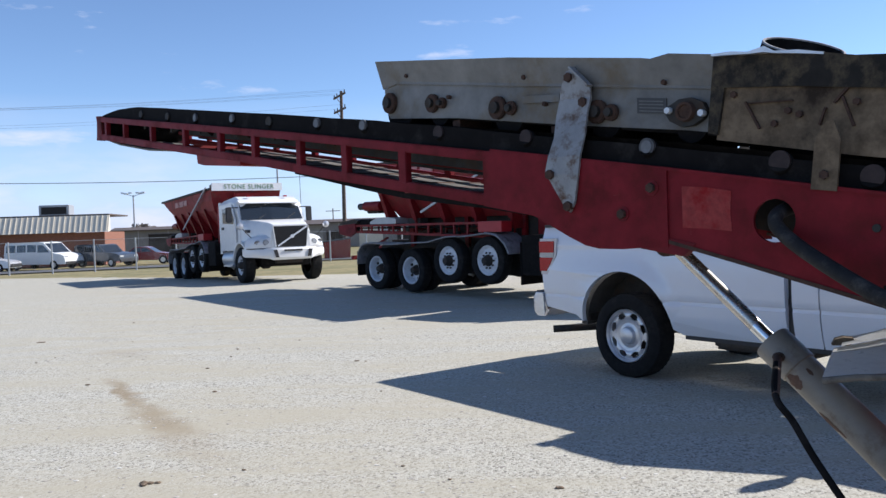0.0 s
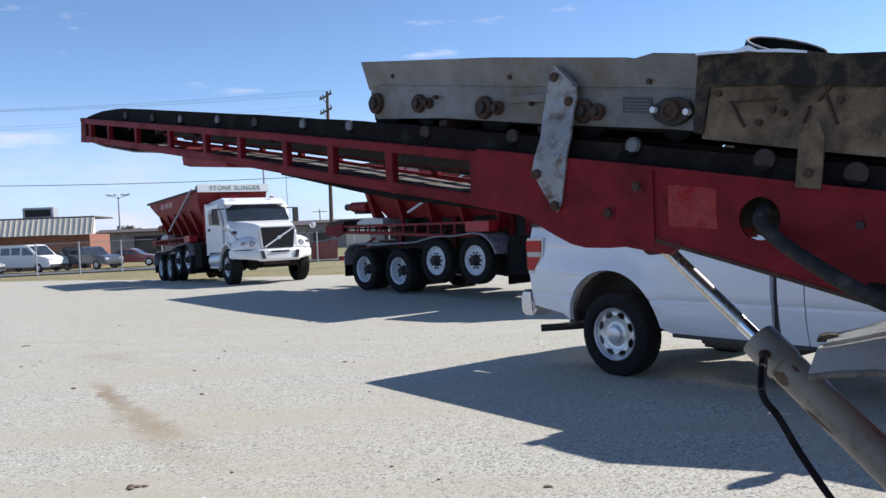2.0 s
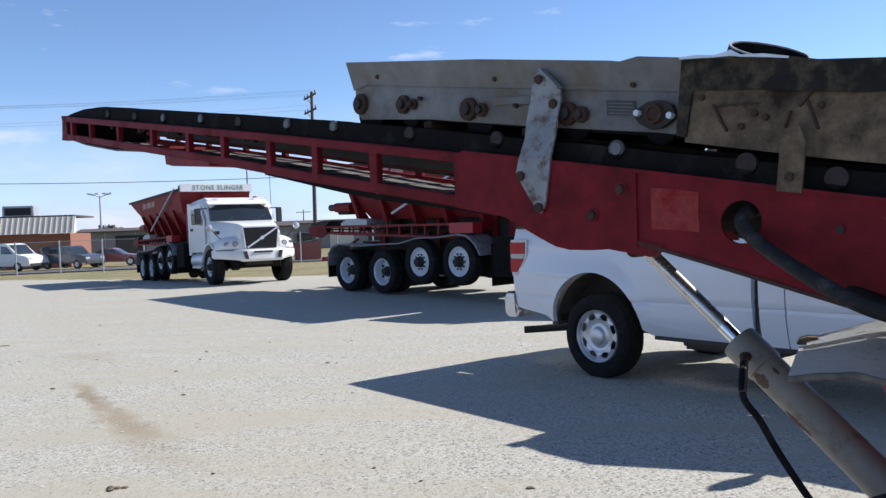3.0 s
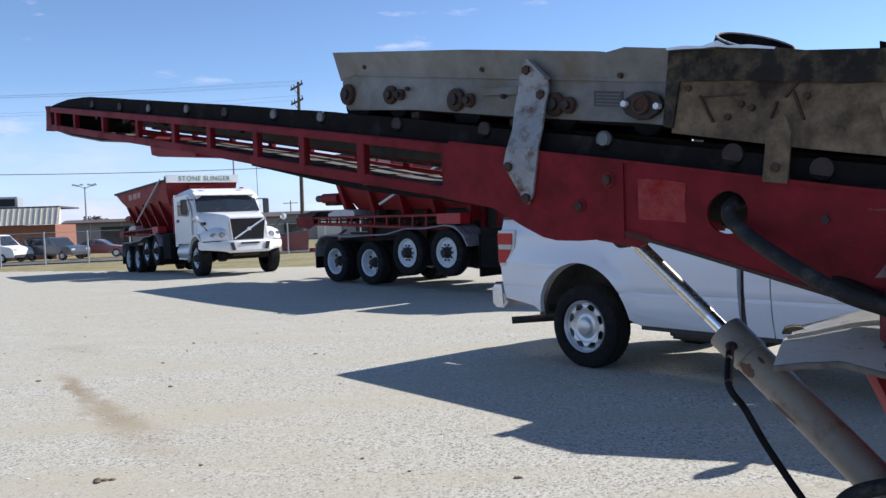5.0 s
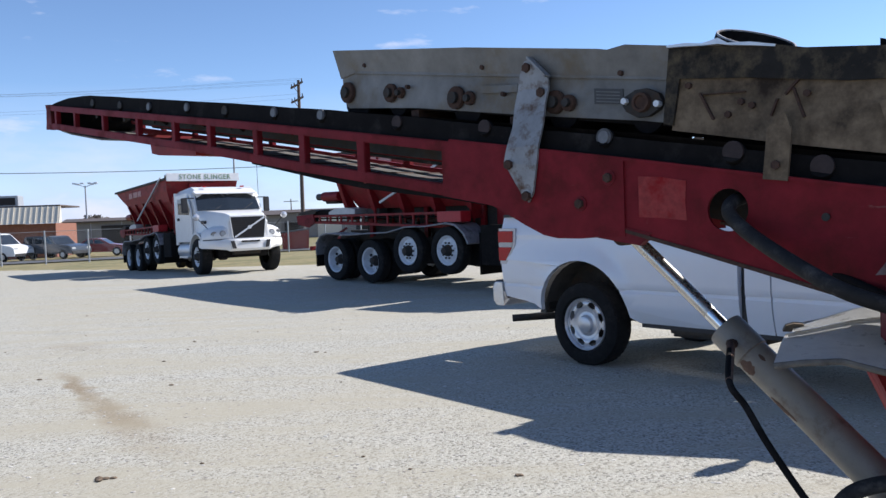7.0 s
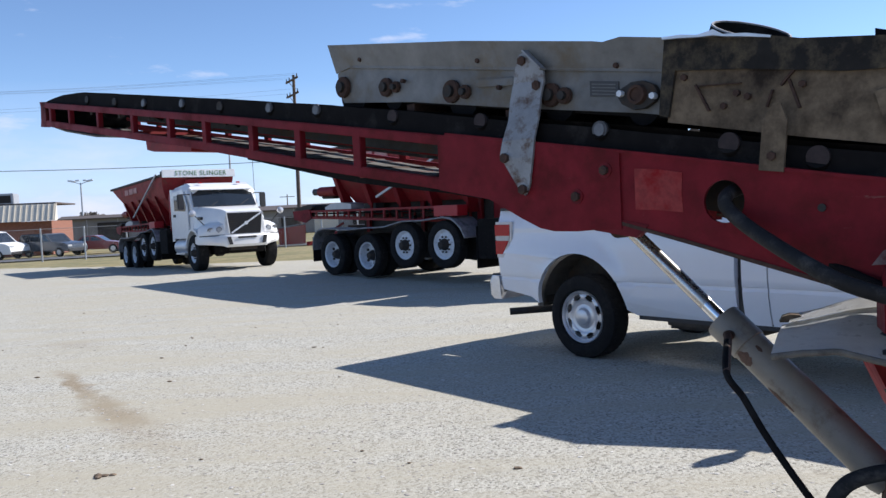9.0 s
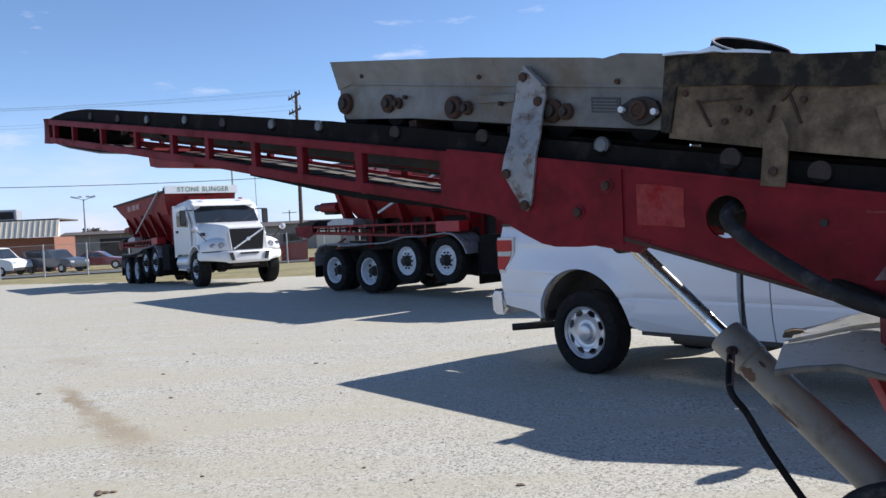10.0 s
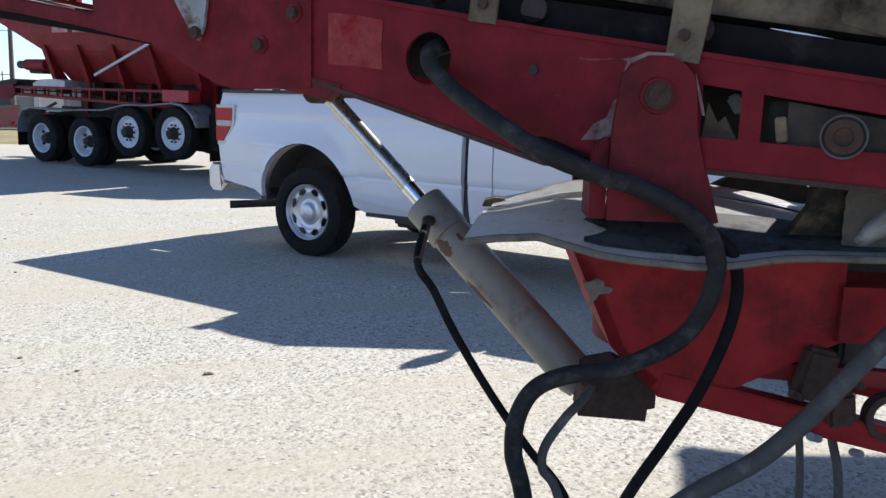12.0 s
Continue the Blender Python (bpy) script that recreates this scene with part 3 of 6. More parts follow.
        part("cab_corner", shell(corner, cuts, bulge(s), 0.05, -s), WHITE, car, "white cab corner panel", True)
        d = part("door", shell(door, cuts, bulge(s), 0.05, -s), WHITE, car, "white cab door", True)
        part("door_handle", boxed((2.06, s * 1.000, 1.10), (0.20, 0.040, 0.095)), PLASTIC, d, "black door handle", bevel=0.014)
        part("front_fender", shell(fender, cuts, bulge(s), 0.05, -s), WHITE, car, "white front fender", True)
        part("rocker_panel", bar(bmesh.new(), (0.62, s * 0.90, 0.43), (3.2, s * 0.90, 0.43), 0.05, 0.05), PLASTIC, car)
        # black strip puts the shade of the open bed-to-cab gap into colour
        part("body_gap", boxed((1.605, s * 0.915, 0.90), (0.05, 0.05, 0.90)), PLASTIC, car, "black strip that darkens the gap between bed and cab")
        for wx in (0, WB):
            part("wheel_well", slabbed(arc(wx, 0.45, 0.60, 0, 180, 16), s * 0.58, s * 0.62), DARK, car)
            liner = bmesh.new()
            pts = arc(wx, 0.45, 0.60, 0, 180, 16)
            slab(liner, pts + [(x, z) for x, z in arc(wx, 0.45, 0.528, 180, 0, 16)], s * 0.60, s * 0.915)
            part("wheel_liner", liner, MUD_GREY, car, "dusty grey wheel liner")
            wheel(car, wx, s * 0.86, 0.385, 0.388, 0.255, 0.245, s, "steel")
        # tail lamp wrapping the corner
        housing = [(-1.060, 0.925), (-1.070, 1.285), (-0.838, 1.285), (-0.846, 1.118), (-0.972, 0.925)]
        lm = part("tail_light", slabbed(housing, s * 0.90, s * 1.000), LAMP_PALE, car, "red and clear tail light in a pale housing", bevel=0.014)
        part("brake_lens", slabbed([(-1.072, 1.145), (-1.074, 1.258), (-0.866, 1.258), (-0.872, 1.145)], s * 0.905, s * 1.009), TAIL_RED, lm, "red brake lens", bevel=0.010)
        part("turn_lens", slabbed([(-1.068, 0.960), (-1.071, 1.095), (-0.885, 1.095), (-0.980, 0.960)], s * 0.905, s * 1.009), TAIL_RED, lm, "red turn lens", bevel=0.010)
        part("reverse_lens", slabbed([(-1.070, 1.100), (-1.071, 1.140), (-0.870, 1.140), (-0.885, 1.100)], s * 0.905, s * 1.006), LENS, lm, "clear reversing lens", bevel=0.006)
        part("mirror", boxed((3.0, s * 1.14, 1.33), (0.09, 0.22, 0.20)), PLASTIC, car, "black door mirror", bevel=0.03)
        part("mirror_arm", bar(bmesh.new(), (3.0, s * 0.93, 1.28), (3.0, s * 1.06, 1.30), 0.05, 0.04), PLASTIC, car)
        part("side_window", slabbed([(1.66, 1.36), (1.74, 1.78), (2.30, 1.80), (2.98, 1.30), (2.98, 1.27)], s * 0.80, s * 0.815), GLASS, car, "dark side window")
        part("headlight", slabbed([(4.52, 0.85), (4.55, 1.09), (4.75, 1.07), (4.76, 0.86)], s * 0.70, s * 0.985), LENS, car, "clear headlight", bevel=0.01)
    # bed box
    part("bed_floor", boxed((0.26, 0, 0.80), (2.6, 1.18, 0.04)), WHITE, car)
    part("bed_front", boxed((1.55, 0, 1.10), (0.05, 1.80, 0.60)), WHITE, car)
    tg = part("tailgate", slabbed([(-1.06, 0.76), (-1.075, 1.36), (-1.06, TOP), (-1.00, TOP), (-1.00, 0.76)], -0.89, 0.89), WHITE, car, "white tailgate", bevel=0.01)
    part("tailgate_handle", boxed((-1.08, 0, 1.22), (0.02, 0.28, 0.09)), PLASTIC, tg, "black tailgate handle", bevel=0.006)
    part("rear_bumper", loft([[(x0 + 0.05, y, 0.50), (x0 + 0.005, y, 0.54), (x0 - 0.005, y, 0.68), (x0 + 0.03, y, 0.735), (-1.05, y, 0.735), (-1.03, y, 0.50)] for y, x0 in ((-1.0, -1.16), (-0.985, -1.20), (-0.94, -1.235), (-0.6, -1.265), (0, -1.275), (0.6, -1.265), (0.94, -1.235), (0.985, -1.20), (1.0, -1.16))]), ALLOY, car, "pale chromed rear bumper", True, 0.012)
    part("bumper_bracket", boxed((-1.06, 0, 0.66), (0.06, 1.86, 0.16)), PLASTIC, car, "black bumper bracket")
    part("bumper_step", boxed((-1.15, 0, 0.740), (0.13, 1.86, 0.022)), PLASTIC, car)
    part("exhaust_pipe", rod(bmesh.new(), (-0.55, -0.62, 0.40), (-0.88, -1.03, 0.385), 0.036), DARK, car, "dark exhaust tail pipe", True)
    part("mud_flap_bracket", boxed((-0.56, -0.80, 0.52), (0.12, 0.2, 0.07)), DARK, car)
    # cab: hood, roof, pillars, glass
    part("hood", loft([[(3.12, -0.93, 1.02), (3.12, -0.93, 1.235), (3.12, -0.5, 1.275), (3.12, 0.5, 1.275), (3.12, 0.93, 1.235), (3.12, 0.93, 1.02)],
                       [(4.2, -0.92, 1.0), (4.2, -0.92, 1.16), (4.2, -0.5, 1.22), (4.2, 0.5, 1.22), (4.2, 0.92, 1.16), (4.2, 0.92, 1.0)],
                       [(4.72, -0.86, 0.95), (4.72, -0.86, 1.05), (4.74, -0.5, 1.10), (4.74, 0.5, 1.10), (4.72, 0.86, 1.05), (4.72, 0.86, 0.95)]]), WHITE, car, "white hood", True)
    part("grille", boxed((4.74, 0, 0.88), (0.08, 1.3, 0.34)), CHROME, car, "chrome grille", bevel=0.02)
    part("front_bumper", slabbed([(4.60, 0.42), (4.60, 0.68), (4.86, 0.66), (4.88, 0.46)], -0.97, 0.97), CHROME, car, "chrome front bumper", bevel=0.02)
    roof = [(1.72, 1.80), (1.80, 1.90), (2.05, 1.925), (2.35, 1.915), (2.48, 1.85), (2.44, 1.83), (2.30, 1.86), (1.84, 1.85)]
    part("roof", loft([[(x, y, z - dz) for x, z in roof] for y, dz in ((-0.78, 0.07), (-0.70, 0.0), (-0.35, -0.02), (0.35, -0.02), (0.70, 0.0), (0.78, 0.07))]), WHITE, car, "white cab roof", True)
    for s in (-1, 1):
        part("pillar", bar(bmesh.new(), (2.36, s * 0.77, 1.82), (3.10, s * 0.86, 1.25), 0.05, 0.07), WHITE, car)
        part("rear_pillar", slabbed([(1.62, 1.33), (1.72, 1.83), (1.82, 1.83), (1.78, 1.33)], s * 0.79, s * 0.86), WHITE, car)
    part("windshield", loft([[(2.42, -0.74, 1.83), (2.42, 0.74, 1.83), (2.40, 0.74, 1.82), (2.40, -0.74, 1.82)], [(3.13, -0.84, 1.26), (3.13, 0.84, 1.26), (3.10, 0.84, 1.25), (3.10, -0.84, 1.25)]]), GLASS, car, "dark windshield")
    part("rear_window", boxed((1.68, 0, 1.58), (0.02, 1.4, 0.36)), GLASS, car, "dark rear window")
    part("cab_back", boxed((1.63, 0, 1.0), (0.04, 1.74, 0.72)), WHITE, car)
    part("dashboard", boxed((2.9, 0, 1.1), (0.4, 1.6, 0.2)), PLASTIC, car)
    part("chassis", boxed((1.8, 0, 0.50), (5.4, 0.9, 0.18)), DARK, car)
    part("rear_axle", rod(bmesh.new(), (0, -0.75, 0.385), (0, 0.75, 0.385), 0.05), DARK, car)
    part("fuel_tank", boxed((1.2, -0.55, 0.42), (0.9, 0.35, 0.22)), DARK, car, bevel=0.03)
    return car


pickup()


# ---- stone spreading trucks ----
stuff_decal = stuff("faded pale decal", (0.42, 0.22, 0.20), 0.6, vary=0.3, scale=14, dirt=(0.25, 0.03, 0.03), dirt_amount=0.4, dirt_scale=6)


def hopper_truck(m, label, stowed=True):
    tr = root("hopper_truck", m, label, "truck", "hopper trucks in the yard")
    for s in (-1, 1):
        part("frame_rail", boxed((3.8, s * 0.43, 0.90), (10.6, 0.09, 0.26)), RED_DUSTY, tr, "dusty red frame rail")
        for x, z, st in ((0, 0.50, "dual"), (1.37, 0.50, "dual"), (2.72, 0.76, "lift"), (3.98, 0.79, "lift")):
            wheel(tr, x, s * 1.08, z, 0.505, 0.28, 0.318, s, st)
        for x in (0, 1.37):
            wheel(tr, x, s * 0.74, 0.50, 0.505, 0.27, 0.30, s, "dual")
        wheel(tr, 8.4, s * 1.05, 0.53, 0.535, 0.36, 0.30, s, "lift")
        path = [(-0.72, 0.62), (-0.68, 0.90), (-0.52, 1.08), (-0.25, 1.15), (0.7, 1.12), (1.4, 1.16), (2.1, 1.18), (2.72, 1.30), (3.35, 1.31), (3.98, 1.37), (4.30, 1.33), (4.55, 1.16), (4.68, 0.95)]
        fd = bmesh.new()
        slab(fd, path + [(x + 0.005, z - 0.02) for x, z in reversed(path)], s * 0.70, s * 1.26)
        part("fender", fd, DULL_ALLOY, tr, "dull grey sheet fender")
        part("fender_rim", hose_mesh([(x, s * 1.265, z - 0.012) for x, z in path], 0.016, 6, 2), DULL_ALLOY, tr, "", True)
        sh = [(4.00, 1.385), (4.32, 1.345), (4.57, 1.17), (4.70, 0.95)]
        part("fender_shield", slabbed(sh + [(x - 0.01, z - 0.012) for x, z in reversed(sh)], s * 0.64, s * 1.275), DULL_ALLOY, tr, "dull aluminium fender end")
        # front fender and lights
        fp = arc(8.4, 0.55, 0.70, 36, 168, 14)
        ff = part("front_fender", slabbed(fp + arc(8.4, 0.55, 0.64, 168, 36, 14), s * 0.78, s * 1.22), WHITE_DULL, tr, "white front fender", True, 0.015)
        def nose_ring(y):
            xf = float(np.interp(y, [0.58, 0.85, 1.08, 1.21], [9.50, 9.44, 9.30, 9.02]))
            zt = float(np.interp(y, [0.58, 0.85, 1.08, 1.21], [1.42, 1.37, 1.29, 1.16]))
            return [(8.85, s * y, 0.96), (xf - 0.04, s * y, 0.98), (xf, s * y, 1.07), (xf - 0.05, s * y, zt - 0.10), (xf - 0.20, s * y, zt), (8.85, s * y, zt + 0.03)]

        part("fender_nose", loft([nose_ring(y) for y in (0.58, 0.72, 0.85, 0.98, 1.08, 1.15, 1.21)]), WHITE_DULL, tr, "white fender nose", True)
        part("bumper_gap", hose_mesh([(nose_ring(y)[2][0] + 0.002, s * y, 1.000) for y in (0.60, 0.72, 0.85, 0.98, 1.08, 1.15, 1.20)], 0.014, 6, 2), PLASTIC, tr)
        part("hood_vent", slabbed([(8.22, 1.50), (8.25, 1.60), (8.52, 1.585), (8.50, 1.50)], s * 0.90, s * 0.975), PLASTIC, tr, "black hood vent", bevel=0.008)
        part("hood_seam", bar(bmesh.new(), (8.02, s * 1.005, 1.20), (9.10, s * 0.765, 1.34), 0.012, 0.012), DARK, tr)
        for y0, y1 in ((0.66, 0.84), (0.88, 1.06)):
            hl = bmesh.new()
            rod(hl, (nose_ring(y0)[2][0] - 0.10, s * (y0 + y1) / 2, 1.18), (nose_ring(y1)[2][0] + 0.02, s * (y0 + y1) / 2, 1.17), 0.085, seg=18)
            part("lamp_bulb", hl, DULL_ALLOY, tr, "grey headlight bowl", True)
            part("lamp_lens", rod(bmesh.new(), (nose_ring(y1)[2][0] + 0.02, s * (y0 + y1) / 2, 1.17), (nose_ring(y1)[2][0] + 0.03, s * (y0 + y1) / 2, 1.17), 0.060, seg=16), LENS, tr, "clear headlight lens", True)
        mr = part("mirror", boxed((7.75, s * 1.30, 2.08), (0.10, 0.18, 0.46)), PLASTIC, tr, "black door mirror", bevel=0.02)
        part("mirror_arm", bar(bmesh.new(), (7.75, s * 1.0, 2.3), (7.75, s * 1.3, 2.3), 0.03, 0.03), PLASTIC, mr)
        hm = part("hood_mirror", lathe([(-0.02, 0.001), (-0.02, 0.10), (0.03, 0.09), (0.05, 0.001)], 20, "x"), ALLOY, tr, "round hood mirror", True)
        hm.location = (9.0, s * 1.35, 1.68)
        part("mirror_stalk", rod(bmesh.new(), (-0.05, -s * 0.38, -0.40), (0, 0, 0), 0.012), DARK, hm)
        part("door", slabbed([(6.35, 1.0), (6.35, 2.30), (6.45, 2.42), (7.45, 2.42), (7.78, 1.95), (7.80, 1.0)], s * 1.09, s * 1.125), WHITE_DULL, tr, "white cab door", bevel=0.012)
        part("side_window", slabbed([(6.48, 1.86), (6.48, 2.32), (7.38, 2.34), (7.66, 1.95), (7.60, 1.80)], s * 1.118, s * 1.132), GLASS, tr, "dark door window")
        part("door_handle", boxed((6.5, s * 1.14, 1.70), (0.16, 0.04, 0.08)), PLASTIC, tr, "black door handle")
        part("exhaust_stack", rod(bmesh.new(), (5.98, s * 1.02, 0.9), (5.98, s * 1.02, 2.55), 0.075), ALLOY, tr, "bright exhaust stack", True)
        part("fuel_tank", rod(bmesh.new(), (6.3, s * 0.88, 0.72), (7.45, s * 0.88, 0.72), 0.27, seg=24), ALLOY, tr, "aluminium fuel tank", True)
        part("step", boxed((7.0, s * 1.12, 0.52), (0.9, 0.12, 0.05)), ALLOY, tr)
        part("visor_light", boxed((7.55, s * 0.6, 2.66), (0.08, 0.10, 0.04)), TAIL_RED, tr)
    # cab
    cabw = 1.10
    part("cab", loft([[(6.1, -cabw, 0.98), (6.1, -cabw, 2.45), (6.1, -0.95, 2.60), (6.1, 0.95, 2.60), (6.1, cabw, 2.45), (6.1, cabw, 0.98)],
                      [(7.35, -cabw, 0.98), (7.35, -cabw, 2.48), (7.35, -0.95, 2.66), (7.35, 0.95, 2.66), (7.35, cabw, 2.48), (7.35, cabw, 0.98)],
                      [(7.62, -cabw, 0.98), (7.62, -1.06, 2.42), (7.60, -0.92, 2.56), (7.60, 0.92, 2.56), (7.62, 1.06, 2.42), (7.62, cabw, 0.98)],
                      [(7.98, -1.05, 0.98), (7.98, -1.02, 1.86), (7.98, -0.9, 1.90), (7.98, 0.9, 1.90), (7.98, 1.02, 1.86), (7.98, 1.05, 0.98)]]), WHITE_DULL, tr, "white day cab", True, 0.02)
    part("windshield", loft([[(7.66, -0.94, 2.43), (7.70, 0, 2.46), (7.66, 0.94, 2.43), (7.60, 0.94, 2.42), (7.60, -0.94, 2.42)], [(8.01, -0.98, 1.92), (8.06, 0, 1.92), (8.01, 0.98, 1.92), (7.94, 0.98, 1.90), (7.94, -0.98, 1.90)]]), GLASS, tr, "dark windshield")
    part("sun_visor", loft([[(7.62, -0.98, 2.50), (7.62, 0.98, 2.50), (7.62, 0.98, 2.53), (7.62, -0.98, 2.53)], [(7.84, -0.98, 2.42), (7.84, 0.98, 2.42), (7.84, 0.98, 2.44), (7.84, -0.98, 2.44)]]), WHITE_DULL, tr, "white sun visor")
    for s in (-0.45, 0.45):
        part("wiper", bar(bmesh.new(), (8.04, s, 1.93), (7.90, s + 0.35, 2.12), 0.015, 0.015), PLASTIC, tr)
    part("hood", loft([[(7.98, -1.02, 0.98), (7.98, -1.02, 1.72), (7.98, -0.80, 1.90), (7.98, 0.80, 1.90), (7.98, 1.02, 1.72), (7.98, 1.02, 0.98)],
                       [(8.6, -0.88, 0.98), (8.6, -0.88, 1.62), (8.6, -0.70, 1.84), (8.6, 0.70, 1.84), (8.6, 0.88, 1.62), (8.6, 0.88, 0.98)],
                       [(9.25, -0.68, 0.95), (9.25, -0.70, 1.50), (9.25, -0.58, 1.76), (9.25, 0.58, 1.76), (9.25, 0.70, 1.50), (9.25, 0.68, 0.95)],
                       [(9.50, -0.60, 0.95), (9.50, -0.60, 1.45), (9.46, -0.50, 1.68), (9.46, 0.50, 1.68), (9.50, 0.60, 1.45), (9.50, 0.60, 0.95)]]), WHITE_DULL, tr, "white sloping hood", True, 0.025)
    gr = part("grille", slabbed([(-0.46, 1.03), (-0.53, 1.64), (0.53, 1.64), (0.46, 1.03)], 9.48, 9.525, "x"), PLASTIC, tr, "black grille", bevel=0.008)
    for i in range(9):
        part("grille_bar", boxed((9.532, 0, 1.075 + 0.062 * i), (0.018, 0.90 + 0.014 * i, 0.016)), DARK, gr)
    for a, b in (((-0.47, 1.02), (-0.545, 1.65)), ((0.47, 1.02), (0.545, 1.65)), ((-0.545, 1.65), (0.545, 1.65))):
        part("grille_frame", bar(bmesh.new(), (9.53, *a), (9.53, *b), 0.03, 0.022), WHITE_DULL, gr, "white grille frame")
    part("grille_slash", bar(bmesh.new(), (9.552, -0.42, 1.06), (9.552, 0.50, 1.62), 0.014, 0.045), RIM_WHITE, gr, "bright diagonal grille bar")
    part("grille_badge", rod(bmesh.new(), (9.54, 0.03, 1.335), (9.565, 0.03, 1.335), 0.055, seg=20), RIM_WHITE, gr, "round plain badge", True)
    def bumper_ring(y):
        xf = float(np.interp(abs(y), [0, 0.60, 0.68, 1.05, 1.24], [9.68, 9.66, 9.58, 9.38, 9.02]))
        up = float(np.interp(abs(y), [0, 0.60, 0.70, 1.22], [0, 0, 0.05, 0.11]))
        return [(xf - 0.28, y, 0.70 + up), (xf - 0.06, y, 0.655 + up), (xf, y, 0.72 + up), (xf - 0.01, y, 0.95), (xf - 0.06, y, 1.005), (xf - 0.28, y, 1.01)]

    part("bumper", loft([bumper_ring(y) for y in (-1.24, -1.15, -1.05, -0.9, -0.68, -0.60, -0.3, 0, 0.3, 0.60, 0.68, 0.9, 1.05, 1.15, 1.24)]), WHITE_DULL, tr, "white front bumper", True)
    part("air_dam", loft([[(8.80, y, 0.46), (xf - 0.05, y, 0.47), (xf, y, 0.55), (xf - 0.02, y, 0.80), (8.80, y, 0.80)] for y, xf in ((-0.76, 9.02), (-0.6, 9.14), (-0.3, 9.20), (0, 9.21), (0.3, 9.20), (0.6, 9.14), (0.76, 9.02))]), BLACK_RUBBER, tr, "black plastic air dam", True)
    part("dam_plate", boxed((9.225, 0, 0.60), (0.012, 0.36, 0.05)), POST_GREY, tr, "pale plate strip")
    # plain black box that fills the space round the front axle
    part("axle_box", boxed((8.2, 0, 0.66), (1.6, 1.4, 0.40)), BLACK_RUBBER, tr, "black box round the front axle")
    for s in (-1, 1):
        part("bumper_vent", slabbed([(s * 0.44, 0.73), (s * 0.54, 0.73), (s * 0.60, 0.95), (s * 0.50, 0.955)], 9.60, 9.692, "x"), PLASTIC, tr, "black slanted bumper vent")
    part("bumper_slot", boxed((9.675, 0, 0.925), (0.03, 0.56, 0.055)), PLASTIC, tr, "black slot in the bumper", bevel=0.008)
    part("antenna", rod(bmesh.new(), (7.5, 1.15, 2.4), (7.5, 1.15, 3.6), 0.008), DARK, tr)
    part("front_axle", rod(bmesh.new(), (8.4, -0.9, 0.53), (8.4, 0.9, 0.53), 0.07), DARK, tr)
    for x, z in ((0, 0.5), (1.37, 0.5), (2.72, 0.76), (3.98, 0.79)):
        part("axle", rod(bmesh.new(), (x, -0.9, z), (x, 0.9, z), 0.08), DARK, tr)
    part("engine_block", boxed((8.6, 0, 0.80), (1.5, 0.8, 0.5)), DARK, tr)
    # hopper
    hb = bmesh.new()
    def ring(h, inset):
        x0 = float(np.interp(h, [1.72, 2.35, 2.70, 3.07], [0.30, 0.0, -0.75, -1.62])) + inset
        x1 = float(np.interp(h, [1.72, 3.07], [5.2, 5.55])) - inset
        w = float(np.interp(h, [1.72, 2.44, 3.07], [0.60, 1.13, 1.20])) - inset
        lift = 0.0
        return [(x0, -w, h), (x1, -w, h + lift), (x1, w, h + lift), (x0, w, h)]

    loops = [[hb.verts.new(p) for p in r] for r in (ring(1.72, 0), ring(2.35, 0), ring(2.70, 0), ring(3.07, 0), ring(3.07, 0.04), ring(2.70, 0.04), ring(2.35, 0.04), ring(1.80, 0.04))]
    for a, b in zip(loops, loops[1:]):
        for i in range(4):
            hb.faces.new((a[i], a[(i + 1) % 4], b[(i + 1) % 4], b[i]))
    hb.faces.new(loops[0][::-1])
    hb.faces.new(loops[-1])
    hop = part("hopper", hb, RED_DUSTY, tr, "red steel hopper body")
    for s in (-1, 1):
        for x in (0.15, 1.2, 2.25, 3.3, 4.4):
            part("rib", slabbed([(s * 1.13, 2.46), (s * 1.17, 2.42), (s * 1.06, 2.10), (s * 0.90, 1.72), (s * 0.84, 1.45), (s * 0.55, 1.45), (s * 0.58, 1.72)], x - 0.03, x + 0.03, "x"), RED, hop, "red side rib")
            part("rib_cap", bar(bmesh.new(), (x, s * 1.17, 2.44), (x, s * 0.89, 1.68), 0.13, 0.02), RED, hop)
        part("top_rail", bar(bmesh.new(), (-1.62, s * 1.20, 3.05), (5.55, s * 1.20, 3.06), 0.08, 0.07), DARK, hop, "dark grey hopper top rail")
    for s in (-1, 1):
        for i, (x, w) in enumerate(((0.5, 0.5), (1.15, 0.55), (1.8, 0.45))):
            part("side_decal", bar(bmesh.new(), (x, s * 1.187, 2.80), (x + w, s * 1.187, 2.80), 0.012, 0.20), stuff_decal, hop, "pale worn decal")
    for y in (-1.18, 1.18):
        part("tarp_arm", bar(bmesh.new(), (1.9, y * 1.08, 1.85), (5.2, y * 1.08, 3.12), 0.035, 0.05), POST_GREY, tr, "pale tarp arm")
    part("tarp_roll", rod(bmesh.new(), (5.45, -1.2, 3.14), (5.45, 1.2, 3.14), 0.06), PLASTIC, tr)
    sg = part("sign_board", boxed((5.66, 0, 3.11), (0.05, 2.42, 0.26)), WHITE_DULL, tr, "white sign board with green lettering", bevel=0.008)
    cu = bpy.data.curves.new("lettering", "FONT")
    cu.body, cu.size, cu.align_x, cu.align_y, cu.extrude, cu.space_character = "STONE SLINGER", 0.215, "CENTER", "CENTER", 0.003, 1.12
    tx = new("lettering", cu)
    tx.parent = sg
    tx.matrix_basis = Matrix.Translation((5.69, 0.05, 3.11)) @ Euler((radians(90), 0, radians(90))).to_matrix().to_4x4()
    cu.materials.append(GREEN_INK)
